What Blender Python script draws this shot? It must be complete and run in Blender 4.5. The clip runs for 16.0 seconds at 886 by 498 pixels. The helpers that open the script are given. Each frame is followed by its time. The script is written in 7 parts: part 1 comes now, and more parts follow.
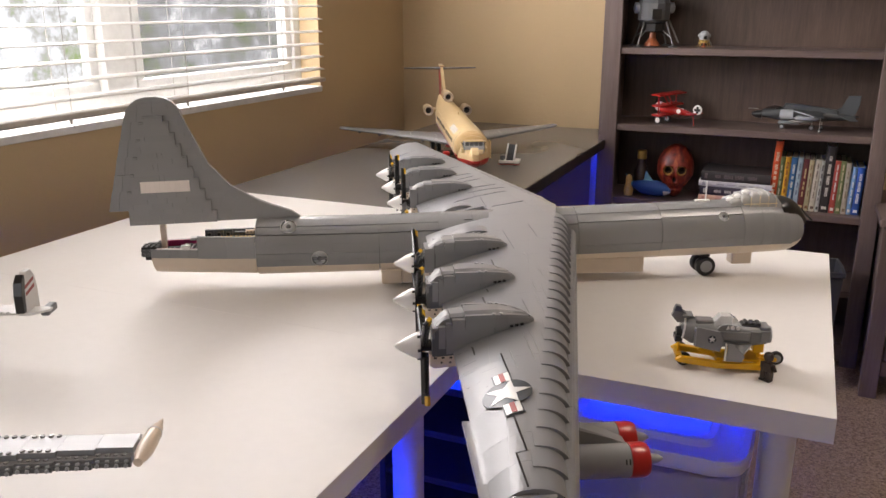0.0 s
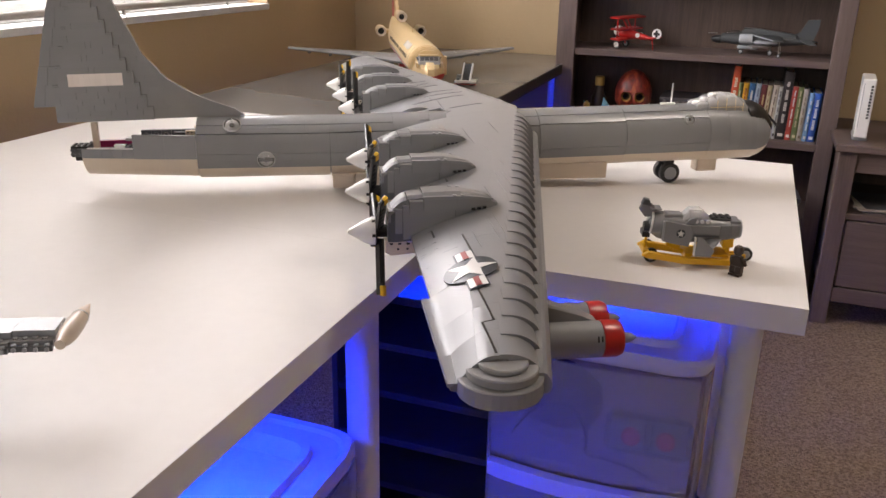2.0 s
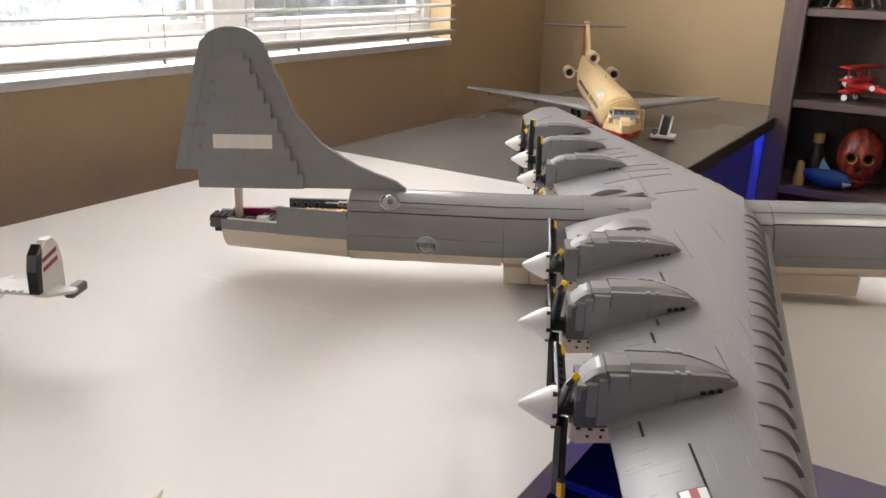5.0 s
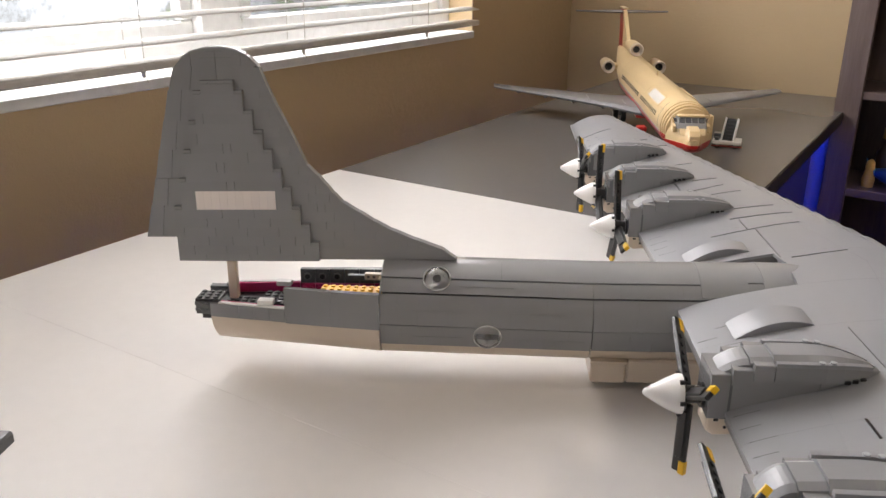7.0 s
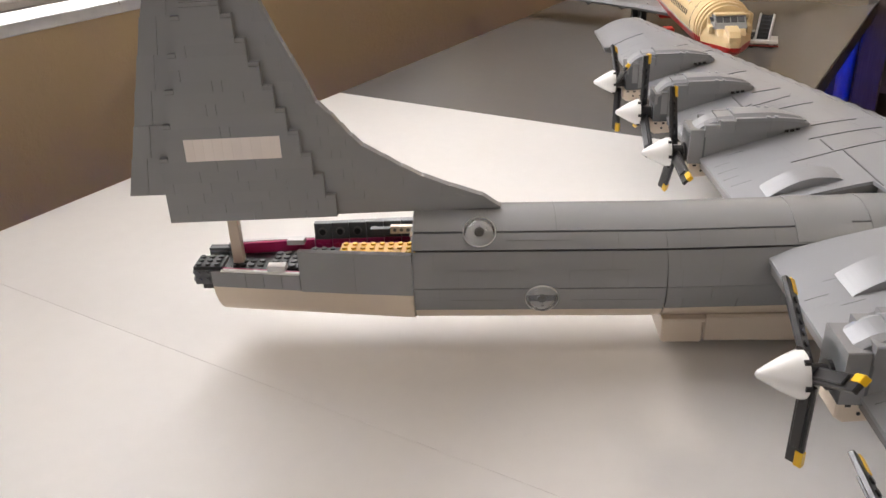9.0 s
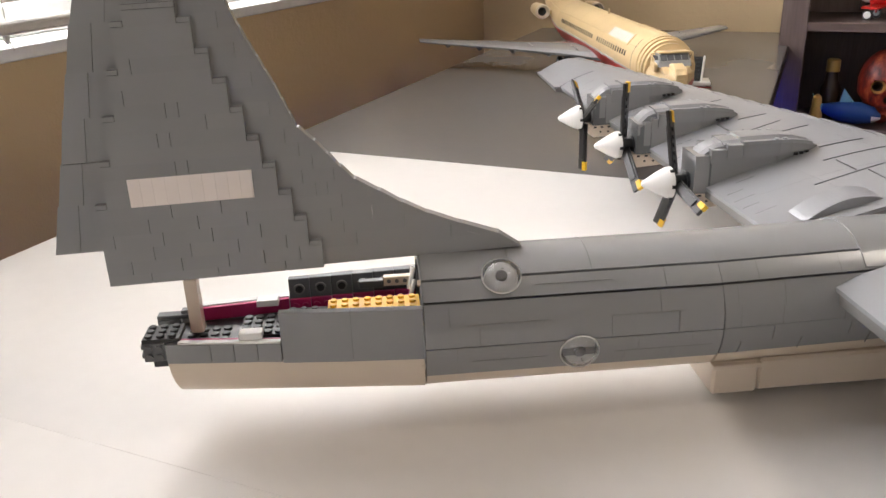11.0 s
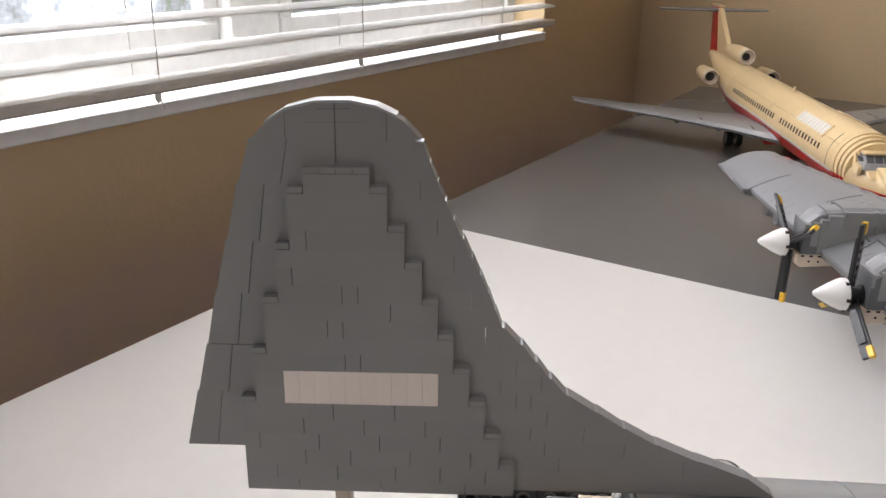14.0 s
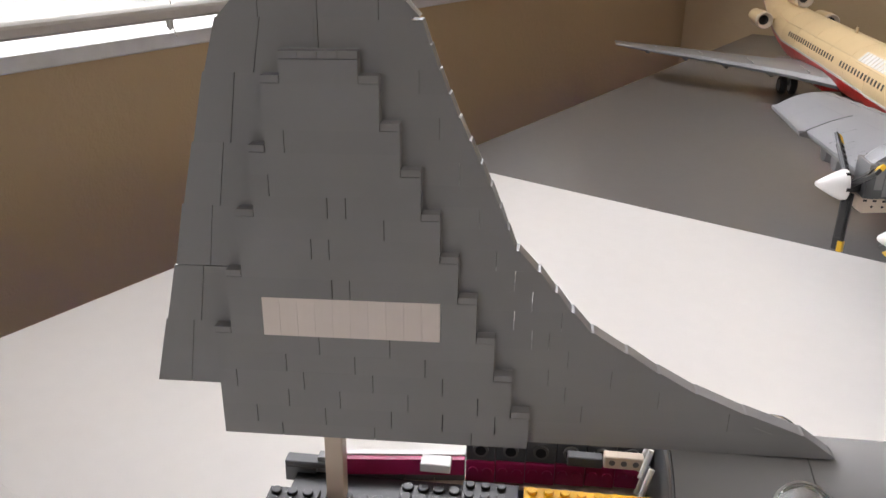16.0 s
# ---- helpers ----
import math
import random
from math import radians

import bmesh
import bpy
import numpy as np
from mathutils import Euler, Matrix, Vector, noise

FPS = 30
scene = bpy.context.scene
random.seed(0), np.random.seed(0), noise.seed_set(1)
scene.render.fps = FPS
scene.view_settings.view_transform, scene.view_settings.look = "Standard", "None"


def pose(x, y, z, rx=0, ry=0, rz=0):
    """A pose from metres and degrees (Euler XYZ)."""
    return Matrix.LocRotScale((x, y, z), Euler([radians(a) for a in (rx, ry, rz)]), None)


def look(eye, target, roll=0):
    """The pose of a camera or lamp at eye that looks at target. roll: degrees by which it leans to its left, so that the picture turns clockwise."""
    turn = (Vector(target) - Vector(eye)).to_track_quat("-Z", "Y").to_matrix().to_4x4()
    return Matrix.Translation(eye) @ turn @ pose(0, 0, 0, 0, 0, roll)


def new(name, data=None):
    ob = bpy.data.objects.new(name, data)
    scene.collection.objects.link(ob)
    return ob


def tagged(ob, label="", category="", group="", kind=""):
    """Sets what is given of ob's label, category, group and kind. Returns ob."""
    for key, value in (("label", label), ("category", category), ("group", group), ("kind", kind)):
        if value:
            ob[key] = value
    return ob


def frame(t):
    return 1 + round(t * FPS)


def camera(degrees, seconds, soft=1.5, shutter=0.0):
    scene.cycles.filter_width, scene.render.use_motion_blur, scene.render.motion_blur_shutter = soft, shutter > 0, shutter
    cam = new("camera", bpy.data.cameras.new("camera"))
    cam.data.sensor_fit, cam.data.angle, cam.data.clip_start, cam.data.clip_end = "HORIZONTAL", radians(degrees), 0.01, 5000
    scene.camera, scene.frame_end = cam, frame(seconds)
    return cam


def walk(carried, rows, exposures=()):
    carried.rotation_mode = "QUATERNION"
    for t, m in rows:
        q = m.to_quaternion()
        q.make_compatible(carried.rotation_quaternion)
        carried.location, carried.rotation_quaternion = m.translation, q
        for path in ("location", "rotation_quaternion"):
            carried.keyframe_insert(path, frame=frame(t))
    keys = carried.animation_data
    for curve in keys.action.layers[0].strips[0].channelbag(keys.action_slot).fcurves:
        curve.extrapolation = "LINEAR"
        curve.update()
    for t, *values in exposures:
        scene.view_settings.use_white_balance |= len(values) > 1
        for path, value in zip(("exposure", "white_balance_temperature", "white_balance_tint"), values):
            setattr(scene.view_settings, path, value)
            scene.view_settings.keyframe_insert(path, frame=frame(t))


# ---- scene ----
cam = camera(56.6, 16.0)
PATH = [
    (0, (-0.064, -0.018, 1.205), (-0.831, 1.741, 0.639), 0.0),
    (0.5, (-0.077, 0.022, 1.174), (-0.852, 1.771, 0.591), -0.8),
    (1, (-0.073, 0.018, 1.14), (-0.823, 1.775, 0.548), -0.7),
    (1.5, (-0.069, 0.001, 1.118), (-0.772, 1.778, 0.527), -0.2),
    (2, (-0.086, 0.021, 1.113), (-0.73, 1.787, 0.429), 1.1),
    (2.5, (-0.12, 0.092, 1.119), (-0.762, 1.827, 0.359), 1.7),
    (3, (-0.15, 0.175, 1.115), (-0.869, 1.879, 0.354), 1.6),
    (3.5, (-0.173, 0.234, 1.121), (-0.965, 1.917, 0.383), 1.5),
    (4, (-0.193, 0.254, 1.125), (-1.049, 1.915, 0.414), 1.4),
    (4.5, (-0.202, 0.245, 1.129), (-1.135, 1.872, 0.434), 1.4),
    (5, (-0.22, 0.261, 1.141), (-1.23, 1.863, 0.498), 1.8),
    (5.2, (-0.23, 0.264, 1.148), (-1.264, 1.858, 0.525), 1.9),
    (7.3, (-0.453, 0.512, 1.152), (-1.462, 2.09, 0.452), 0.1),
    (7.5, (-0.457, 0.52, 1.15), (-1.477, 2.089, 0.443), -0.5),
    (8, (-0.475, 0.555, 1.151), (-1.51, 2.059, 0.334), -1.3),
    (8.2, (-0.483, 0.571, 1.154), (-1.522, 2.037, 0.277), -2.0),
    (10.3, (-0.637, 0.59, 1.088), (-1.416, 2.238, 0.265), -2.3),
    (10.5, (-0.641, 0.596, 1.084), (-1.424, 2.268, 0.313), -2.2),
    (11, (-0.67, 0.633, 1.075), (-1.436, 2.322, 0.326), -2.0),
    (11.5, (-0.701, 0.635, 1.097), (-1.411, 2.332, 0.312), -1.7),
    (12, (-0.737, 0.632, 1.136), (-1.408, 2.344, 0.35), -0.9),
    (12.5, (-0.766, 0.635, 1.162), (-1.486, 2.311, 0.343), 1.4),
    (13, (-0.772, 0.665, 1.154), (-1.667, 2.269, 0.362), 1.2),
    (13.5, (-0.787, 0.718, 1.143), (-1.766, 2.3, 0.409), 1.0),
    (14, (-0.8, 0.744, 1.134), (-1.798, 2.327, 0.428), 1.0),
    (14.5, (-0.802, 0.771, 1.12), (-1.807, 2.351, 0.416), 0.9),
    (15, (-0.803, 0.785, 1.1), (-1.811, 2.34, 0.348), 1.0),
    (15.5, (-0.802, 0.796, 1.096), (-1.826, 2.326, 0.315), 0.8),
    (16, (-0.815, 0.797, 1.09), (-1.87, 2.298, 0.294), 0.9),
]
EXPOSURES = ((0, -0.06, 6500, 14), (1.5, 0.0, 6450, 15), (3, -0.05, 6450, 14), (4.5, -0.12, 6350, 11), (5.2, -0.12, 6350, 11), (7.3, -0.16, 6300, 12), (8.2, -0.16, 6300, 12),
             (10.3, 0.10, 6300, 11), (11.5, 0.06, 6300, 11), (12.5, -0.06, 6250, 12), (13.5, -0.36, 6100, 12), (16, -0.24, 6050, 12))
walk(cam, [(t, look(eye, target, roll)) for t, eye, target, roll in PATH], EXPOSURES)
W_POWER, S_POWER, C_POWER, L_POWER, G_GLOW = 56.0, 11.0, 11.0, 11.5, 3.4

# ---- world, sun and large lights ----
FLOOR, TOP = -0.03, 0.73
WALL_W, WALL_N, WALL_E, WALL_S, CEIL = -1.70, 3.30, 3.60, -2.20, 2.42
WIN = (0.85, 2.62, 0.925, 1.98)          # west window: y0, y1, z0, z1
FILL_OPENING = (-1.55, -0.05, 0.95, 2.05)         # unseen opening added in the south wall for a fill lamp: x0, x1, z0, z1

world = bpy.data.worlds.new("sky")
scene.world = world
world.use_nodes = True
wn = world.node_tree
wn.nodes.clear()
sky = wn.nodes.new("ShaderNodeTexSky")
sky.sky_type, sky.sun_disc = "NISHITA", False
sky.sun_elevation, sky.sun_rotation = radians(38), radians(235)
bg = wn.nodes.new("ShaderNodeBackground")
bg.inputs[1].default_value = 0.10
wo = wn.nodes.new("ShaderNodeOutputWorld")
wn.links.new(sky.outputs[0], bg.inputs[0])
wn.links.new(bg.outputs[0], wo.inputs[0])


def area(name, m, sx, sy, power, colour):
    d = bpy.data.lights.new(name, "AREA")
    d.shape, d.size, d.size_y, d.energy, d.color = "RECTANGLE", sx, sy, power, colour
    ob = new(name, d)
    ob.matrix_world = m
    return ob


sun = new("sun", bpy.data.lights.new("sun", "SUN"))
sun.data.energy, sun.data.angle, sun.data.color = 0.6, radians(14), (1.0, 0.95, 0.88)
sun.matrix_world = look((-6, 0.2, 5.0), (0, 1.6, 0))
# daylight of the west window: one lamp in its opening behind the blind
area("west_daylight", look((WALL_W - 0.15, 1.74, 1.62), (0, 1.74, 0.60)), 1.66, 0.66, W_POWER, (1.0, 0.965, 0.95))
# lamp added on the room side of the blind to lift the shadows
area("west_daylight", look((WALL_W + 0.066, 1.72, 1.69), (0, 1.72, 1.66)), 1.62, 0.50, W_POWER * 0.32, (1.0, 0.965, 0.95))
# fill from the south, through an opening added out of view
area("south_fill", look((-0.80, WALL_S - 0.10, 1.50), (-0.75, 1.0, 1.10)), 1.45, 1.05, S_POWER, (1.0, 0.96, 0.92))
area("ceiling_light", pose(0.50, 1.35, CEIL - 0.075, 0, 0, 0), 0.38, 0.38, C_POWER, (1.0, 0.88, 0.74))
# light strips under the tables
for sx, sy, ln, rot in ((-0.62, 0.20, 1.1, 0), (-0.50, 1.36, 0.85, 90), (-0.82, 2.45, 1.4, 0)):
    strip = area("led_light", pose(sx, sy, TOP - 0.046, 0, 0, rot), 0.02, ln, L_POWER * (0.16 if sy > 2 else 1.0 if sy > 1 else 1.8), (0.004, 0.030, 1.0))
    strip.data.spread = radians(164)


# ---- materials ----
def material(name):
    m = bpy.data.materials.new(name)
    m.use_nodes = True
    n = m.node_tree.nodes
    return m, m.node_tree, n["Principled BSDF"]


def link(t, a, b):
    t.links.new(a, b)


def coords(t, scale=1.0, mode="Object"):
    c = t.nodes.new("ShaderNodeTexCoord")
    mp = t.nodes.new("ShaderNodeMapping")
    mp.inputs["Scale"].default_value = scale if isinstance(scale, tuple) else (scale,) * 3
    link(t, c.outputs[mode], mp.inputs[0])
    return mp.outputs[0]


def noise_tex(t, vec, scale, detail=3.0, rough=0.55):
    n = t.nodes.new("ShaderNodeTexNoise")
    n.inputs["Scale"].default_value, n.inputs["Detail"].default_value, n.inputs["Roughness"].default_value = scale, detail, rough
    link(t, vec, n.inputs["Vector"])
    return n.outputs["Fac"]


def ramp(t, fac, stops):
    r = t.nodes.new("ShaderNodeValToRGB")
    e = r.color_ramp.elements
    while len(e) < len(stops):
        e.new(0.5)
    for k, (p, c) in enumerate(stops):
        e[k].position, e[k].color = p, (*c, 1.0)
    link(t, fac, r.inputs[0])
    return r.outputs[0]


def bump(t, b, height, strength, distance):
    n = t.nodes.new("ShaderNodeBump")
    n.inputs["Strength"].default_value, n.inputs["Distance"].default_value = strength, distance
    link(t, height, n.inputs["Height"])
    link(t, n.outputs[0], b.inputs["Normal"])


def maths(t, op, a, b):
    n = t.nodes.new("ShaderNodeMath")
    n.operation = op
    for k, v in enumerate((a, b)):
        if isinstance(v, (int, float)):
            n.inputs[k].default_value = v
        else:
            link(t, v, n.inputs[k])
    return n.outputs[0]


def mix(t, fac, a, b):
    n = t.nodes.new("ShaderNodeMix")
    n.data_type = "RGBA"
    for k, v in ((0, fac), (6, a), (7, b)):
        if isinstance(v, (int, float)):
            n.inputs[k].default_value = v
        elif isinstance(v, tuple):
            n.inputs[k].default_value = (*v, 1.0)
        else:
            link(t, v, n.inputs[k])
    return n.outputs[2]


def plastic(name, c, rough=0.28, vary=0.10, soil=0.10):
    """Moulded plastic: each piece a shade of its own, faint handling marks in the gloss, a trace of dust."""
    m, t, b = material(name)
    info = t.nodes.new("ShaderNodeObjectInfo")
    vec = coords(t)
    big = noise_tex(t, vec, 22.0, 4.0)
    fine = noise_tex(t, vec, 420.0, 2.0)
    k = maths(t, "MULTIPLY_ADD", info.outputs["Random"], vary)
    t.nodes[-1].inputs[2].default_value = 1.0 - vary / 2
    dust = maths(t, "MULTIPLY", maths(t, "SUBTRACT", big, 0.45), soil)
    val = maths(t, "ADD", k, dust)
    hsv = t.nodes.new("ShaderNodeHueSaturation")
    hsv.inputs["Color"].default_value = (*c, 1.0)
    link(t, val, hsv.inputs["Value"])
    link(t, hsv.outputs[0], b.inputs["Base Color"])
    link(t, maths(t, "ADD", maths(t, "MULTIPLY", big, 0.05), rough - 0.02), b.inputs["Roughness"])
    if soil:
        bump(t, b, fine, 0.04, 0.0003)
    b.inputs["IOR"].default_value = 1.53
    return m


def clear(name, c=(0.95, 0.96, 0.97), rough=0.06):
    m, t, b = material(name)
    b.inputs["Base Color"].default_value = (*c, 1.0)
    b.inputs["Transmission Weight"].default_value, b.inputs["Roughness"].default_value, b.inputs["IOR"].default_value = 1.0, rough, 1.45
    bump(t, b, noise_tex(t, coords(t), 60.0), 0.08, 0.001)
    return m


GREY = plastic("light_grey_brick", (0.274, 0.274, 0.280), 0.24, 0.05)
WINGGREY = plastic("wing_grey_brick", (0.250, 0.255, 0.266), 0.36, 0.012, 0.0)
GREY_B = plastic("bluish_grey_brick", (0.33, 0.345, 0.365), 0.30)
DGREY = plastic("dark_grey_brick", (0.105, 0.110, 0.115), 0.32)
TAILGREY = plastic("mid_grey_brick", (0.165, 0.160, 0.155), 0.30, 0.07)
WHITE = plastic("white_brick", (0.80, 0.79, 0.77), 0.25, 0.05)
FINBAR = plastic("pinkish_white_brick", (0.88, 0.80, 0.75), 0.28, 0.05)
CREAM = plastic("aged_white_brick", (0.72, 0.61, 0.49), 0.28, 0.05)
BLACK = plastic("black_brick", (0.013, 0.013, 0.014), 0.30)
RED = plastic("red_brick", (0.48, 0.02, 0.015), 0.28)
DRED = plastic("dark_red_sticker", (0.30, 0.035, 0.03), 0.35)
YELLOW = plastic("warm_yellow_brick", (0.80, 0.43, 0.0), 0.40)
TIPYEL = plastic("tip_yellow_brick", (0.80, 0.48, 0.01), 0.28)
PINK = plastic("magenta_brick", (0.42, 0.020, 0.115), 0.30)
TAN = plastic("tan_brick", (0.70, 0.53, 0.29), 0.30, 0.07)
BROWN = plastic("dark_brown_toy", (0.028, 0.014, 0.008), 0.35)
NAVY = plastic("navy_print", (0.025, 0.034, 0.045), 0.35)
TYRE = plastic("rubber", (0.014, 0.014, 0.015), 0.55)
CLEAR = clear("clear_brick")
BLUEP = plastic("blue_plush_paint", (0.006, 0.05, 0.20), 0.6)
AQUAP = plastic("pale_aqua_paint", (0.16, 0.36, 0.42), 0.6)
GOLD = plastic("gold_foil", (0.55, 0.36, 0.10), 0.3)


def tabletop(name, c, rough):
    m, t, b = material(name)
    vec = coords(t)
    big, mid, fine = noise_tex(t, vec, 2.2, 2.0), noise_tex(t, vec, 60.0, 3.0, 0.5), noise_tex(t, vec, 900.0, 2.0)
    f = maths(t, "ADD", maths(t, "MULTIPLY", big, 0.6), maths(t, "MULTIPLY", mid, 0.4))
    link(t, ramp(t, f, ((0.3, tuple(v * 0.96 for v in c)), (0.62, c))), b.inputs["Base Color"])
    link(t, ramp(t, big, ((0.35, (rough,) * 3), (0.7, (rough + 0.06,) * 3))), b.inputs["Roughness"])
    bump(t, b, noise_tex(t, vec, 25.0, 2.0), 0.02, 0.0006)
    b.inputs["Specular IOR Level"].default_value = 0.38
    return m


TABLE = tabletop("white_laminate", (0.80, 0.775, 0.745), 0.40)
DESK = tabletop("grey_laminate", (0.17, 0.163, 0.158), 0.205)
EDGE = tabletop("dark_edge_band", (0.030, 0.024, 0.022), 0.40)
METALW = tabletop("white_enamel", (0.74, 0.72, 0.70), 0.30)


def wall_paint(name, c):
    m, t, b = material(name)
    vec = coords(t)
    f = noise_tex(t, vec, 1.6, 4.0)
    link(t, ramp(t, f, ((0.3, tuple(v * 0.95 for v in c)), (0.7, c))), b.inputs["Base Color"])
    b.inputs["Roughness"].default_value = 0.72
    rough = maths(t, "ADD", noise_tex(t, vec, 75.0, 3.0), maths(t, "MULTIPLY", noise_tex(t, vec, 320.0, 2.0), 0.4))
    bump(t, b, rough, 0.35, 0.004)
    return m


PAINT = wall_paint("tan_wall_paint", (0.52, 0.39, 0.224))
CEILING = wall_paint("white_ceiling_paint", (0.78, 0.76, 0.72))
TRIM = wall_paint("white_trim_paint", (0.78, 0.77, 0.75))


def carpet():
    m, t, b = material("beige_cut_pile_carpet")
    vec = coords(t)
    tuft = t.nodes.new("ShaderNodeTexVoronoi")
    tuft.inputs["Scale"].default_value = 230.0
    link(t, vec, tuft.inputs["Vector"])
    hue = ramp(t, noise_tex(t, vec, 150.0, 3.0, 0.7), ((0.33, (0.115, 0.070, 0.042)), (0.5, (0.34, 0.235, 0.145)), (0.66, (0.54, 0.405, 0.28))))
    big = noise_tex(t, vec, 7.0, 3.0)
    col = mix(t, maths(t, "MULTIPLY", big, 0.5), hue, (0.28, 0.205, 0.145))
    link(t, col, b.inputs["Base Color"])
    b.inputs["Roughness"].default_value = 0.95
    h = maths(t, "ADD", tuft.outputs["Distance"], noise_tex(t, vec, 150.0, 3.0))
    bump(t, b, h, 0.9, 0.006)
    return m


CARPET = carpet()


def wood(name, a, b_, along, scale=1.0):
    """Stained wood veneer with grain along one axis."""
    m, t, b = material(name)
    sq = [9.0 * scale] * 3
    sq[along] = 0.7 * scale
    vec = coords(t, tuple(sq))
    grain = noise_tex(t, vec, 4.0, 8.0, 0.65)
    pores = noise_tex(t, vec, 24.0, 3.0, 0.6)
    f = maths(t, "ADD", maths(t, "MULTIPLY", grain, 0.75), maths(t, "MULTIPLY", pores, 0.25))
    link(t, ramp(t, f, ((0.32, a), (0.66, b_))), b.inputs["Base Color"])
    link(t, ramp(t, grain, ((0.3, (0.42,) * 3), (0.7, (0.58,) * 3))), b.inputs["Roughness"])
    bump(t, b, f, 0.18, 0.002)
    return m


CASEWOOD = wood("grey_brown_stain_upright", (0.090, 0.062, 0.055), (0.165, 0.120, 0.108), 2)
CASEWOOD_X = wood("grey_brown_stain_level", (0.090, 0.062, 0.055), (0.165, 0.120, 0.108), 0)
BACKWOOD = wood("brown_back_board", (0.060, 0.038, 0.029), (0.130, 0.084, 0.064), 2, 1.4)


def flat(name, c, rough=0.5, metal=0.0, grain=0.12):
    m, t, b = material(name)
    f = noise_tex(t, coords(t), 40.0, 4.0)
    link(t, ramp(t, f, ((0.3, tuple(v * (1 - grain) for v in c)), (0.7, c))), b.inputs["Base Color"])
    b.inputs["Roughness"].default_value, b.inputs["Metallic"].default_value = rough, metal
    bump(t, b, noise_tex(t, coords(t), 300.0), 0.1, 0.0006)
    return m


VINYL = flat("white_window_vinyl", (0.80, 0.80, 0.78), 0.4)


def slat_plastic():
    """Thin white slats that let some daylight through."""
    m, t, b = material("white_blind_slat")
    tl = t.nodes.new("ShaderNodeBsdfTranslucent")
    mx = t.nodes.new("ShaderNodeMixShader")
    f = noise_tex(t, coords(t, (4.0, 0.6, 4.0)), 9.0, 3.0)
    col = ramp(t, f, ((0.3, (0.78, 0.765, 0.74)), (0.7, (0.84, 0.83, 0.81))))
    link(t, col, b.inputs["Base Color"])
    link(t, col, tl.inputs[0])
    b.inputs["Roughness"].default_value = 0.45
    mx.inputs[0].default_value = 0.45
    link(t, b.outputs[0], mx.inputs[1])
    link(t, tl.outputs[0], mx.inputs[2])
    link(t, mx.outputs[0], t.nodes["Material Output"].inputs[0])
    return m


SLAT = slat_plastic()
# white rail with its shade put into a grey-brown colour
RAIL = flat("shaded_white_rail", (0.50, 0.47, 0.43), 0.45)
CORD = flat("white_cord", (0.60, 0.58, 0.54), 0.8)
PAPER = flat("book_paper", (0.62, 0.56, 0.46), 0.8)
STEEL = flat("brushed_steel", (0.55, 0.54, 0.52), 0.35, 1.0)
BIN = flat("grey_bin_plastic", (0.05, 0.052, 0.058), 0.5)
RACK = flat("black_rack_plastic", (0.05, 0.05, 0.07), 0.45)
DARKBOX = flat("dark_cloth", (0.02, 0.02, 0.022), 0.8)
INK = flat("black_ink", (0.012, 0.012, 0.012), 0.5)


def skin_of_mask():
    """Flame-painted wood with round dark eyes in pale rings."""
    m, t, b = material("red_flame_painted_mask")
    f = noise_tex(t, coords(t, (60.0, 60.0, 18.0)), 1.0, 5.0, 0.6)
    flame = ramp(t, f, ((0.36, (0.055, 0.005, 0.004)), (0.55, (0.21, 0.018, 0.009)), (0.72, (0.40, 0.10, 0.03))))
    sep = t.nodes.new("ShaderNodeSeparateXYZ")
    link(t, coords(t), sep.inputs[0])
    dx = maths(t, "SUBTRACT", maths(t, "ABSOLUTE", sep.outputs[0], 0.0), 0.024)
    dz = maths(t, "SUBTRACT", sep.outputs[2], 0.004)
    d = maths(t, "SQRT", maths(t, "ADD", maths(t, "MULTIPLY", dx, dx), maths(t, "MULTIPLY", dz, dz)), 0.0)
    ring = maths(t, "LESS_THAN", d, 0.0175)
    eye = maths(t, "LESS_THAN", d, 0.0125)
    nx = maths(t, "MULTIPLY", sep.outputs[0], 1.5)
    nz = maths(t, "ADD", sep.outputs[2], 0.030)
    nose = maths(t, "LESS_THAN", maths(t, "SQRT", maths(t, "ADD", maths(t, "MULTIPLY", nx, nx), maths(t, "MULTIPLY", nz, nz)), 0.0), 0.0095)
    col = mix(t, nose, mix(t, eye, mix(t, ring, flame, (0.36, 0.20, 0.06)), (0.008, 0.005, 0.004)), (0.008, 0.005, 0.004))
    link(t, col, b.inputs["Base Color"])
    b.inputs["Roughness"].default_value = 0.45
    bump(t, b, f, 0.4, 0.003)
    return m


MASK = skin_of_mask()


def frosted(name, c, rough, through_=0.8):
    m, t, b = material(name)
    b.inputs["Base Color"].default_value = (*c, 1.0)
    b.inputs["Transmission Weight"].default_value, b.inputs["Roughness"].default_value, b.inputs["IOR"].default_value = through_, rough, 1.10
    bump(t, b, noise_tex(t, coords(t), 9.0, 3.0), 0.15, 0.004)
    return m


FROST = frosted("frosted_drawer_plastic", (0.84, 0.84, 0.92), 0.16)
HAZY = frosted("hazy_clear_brick", (0.90, 0.90, 0.89), 0.10, 0.66)
TRAY = frosted("milky_tray_plastic", (0.82, 0.82, 0.90), 0.5, 0.25)


def pane_glass():
    m, t, b = material("window_glass")
    b.inputs["Base Color"].default_value = (1, 1, 1, 1)
    b.inputs["Transmission Weight"].default_value, b.inputs["Roughness"].default_value, b.inputs["IOR"].default_value = 1.0, 0.0, 1.02
    bump(t, b, noise_tex(t, coords(t), 1.2), 0.02, 0.001)
    return m


GLASS = pane_glass()


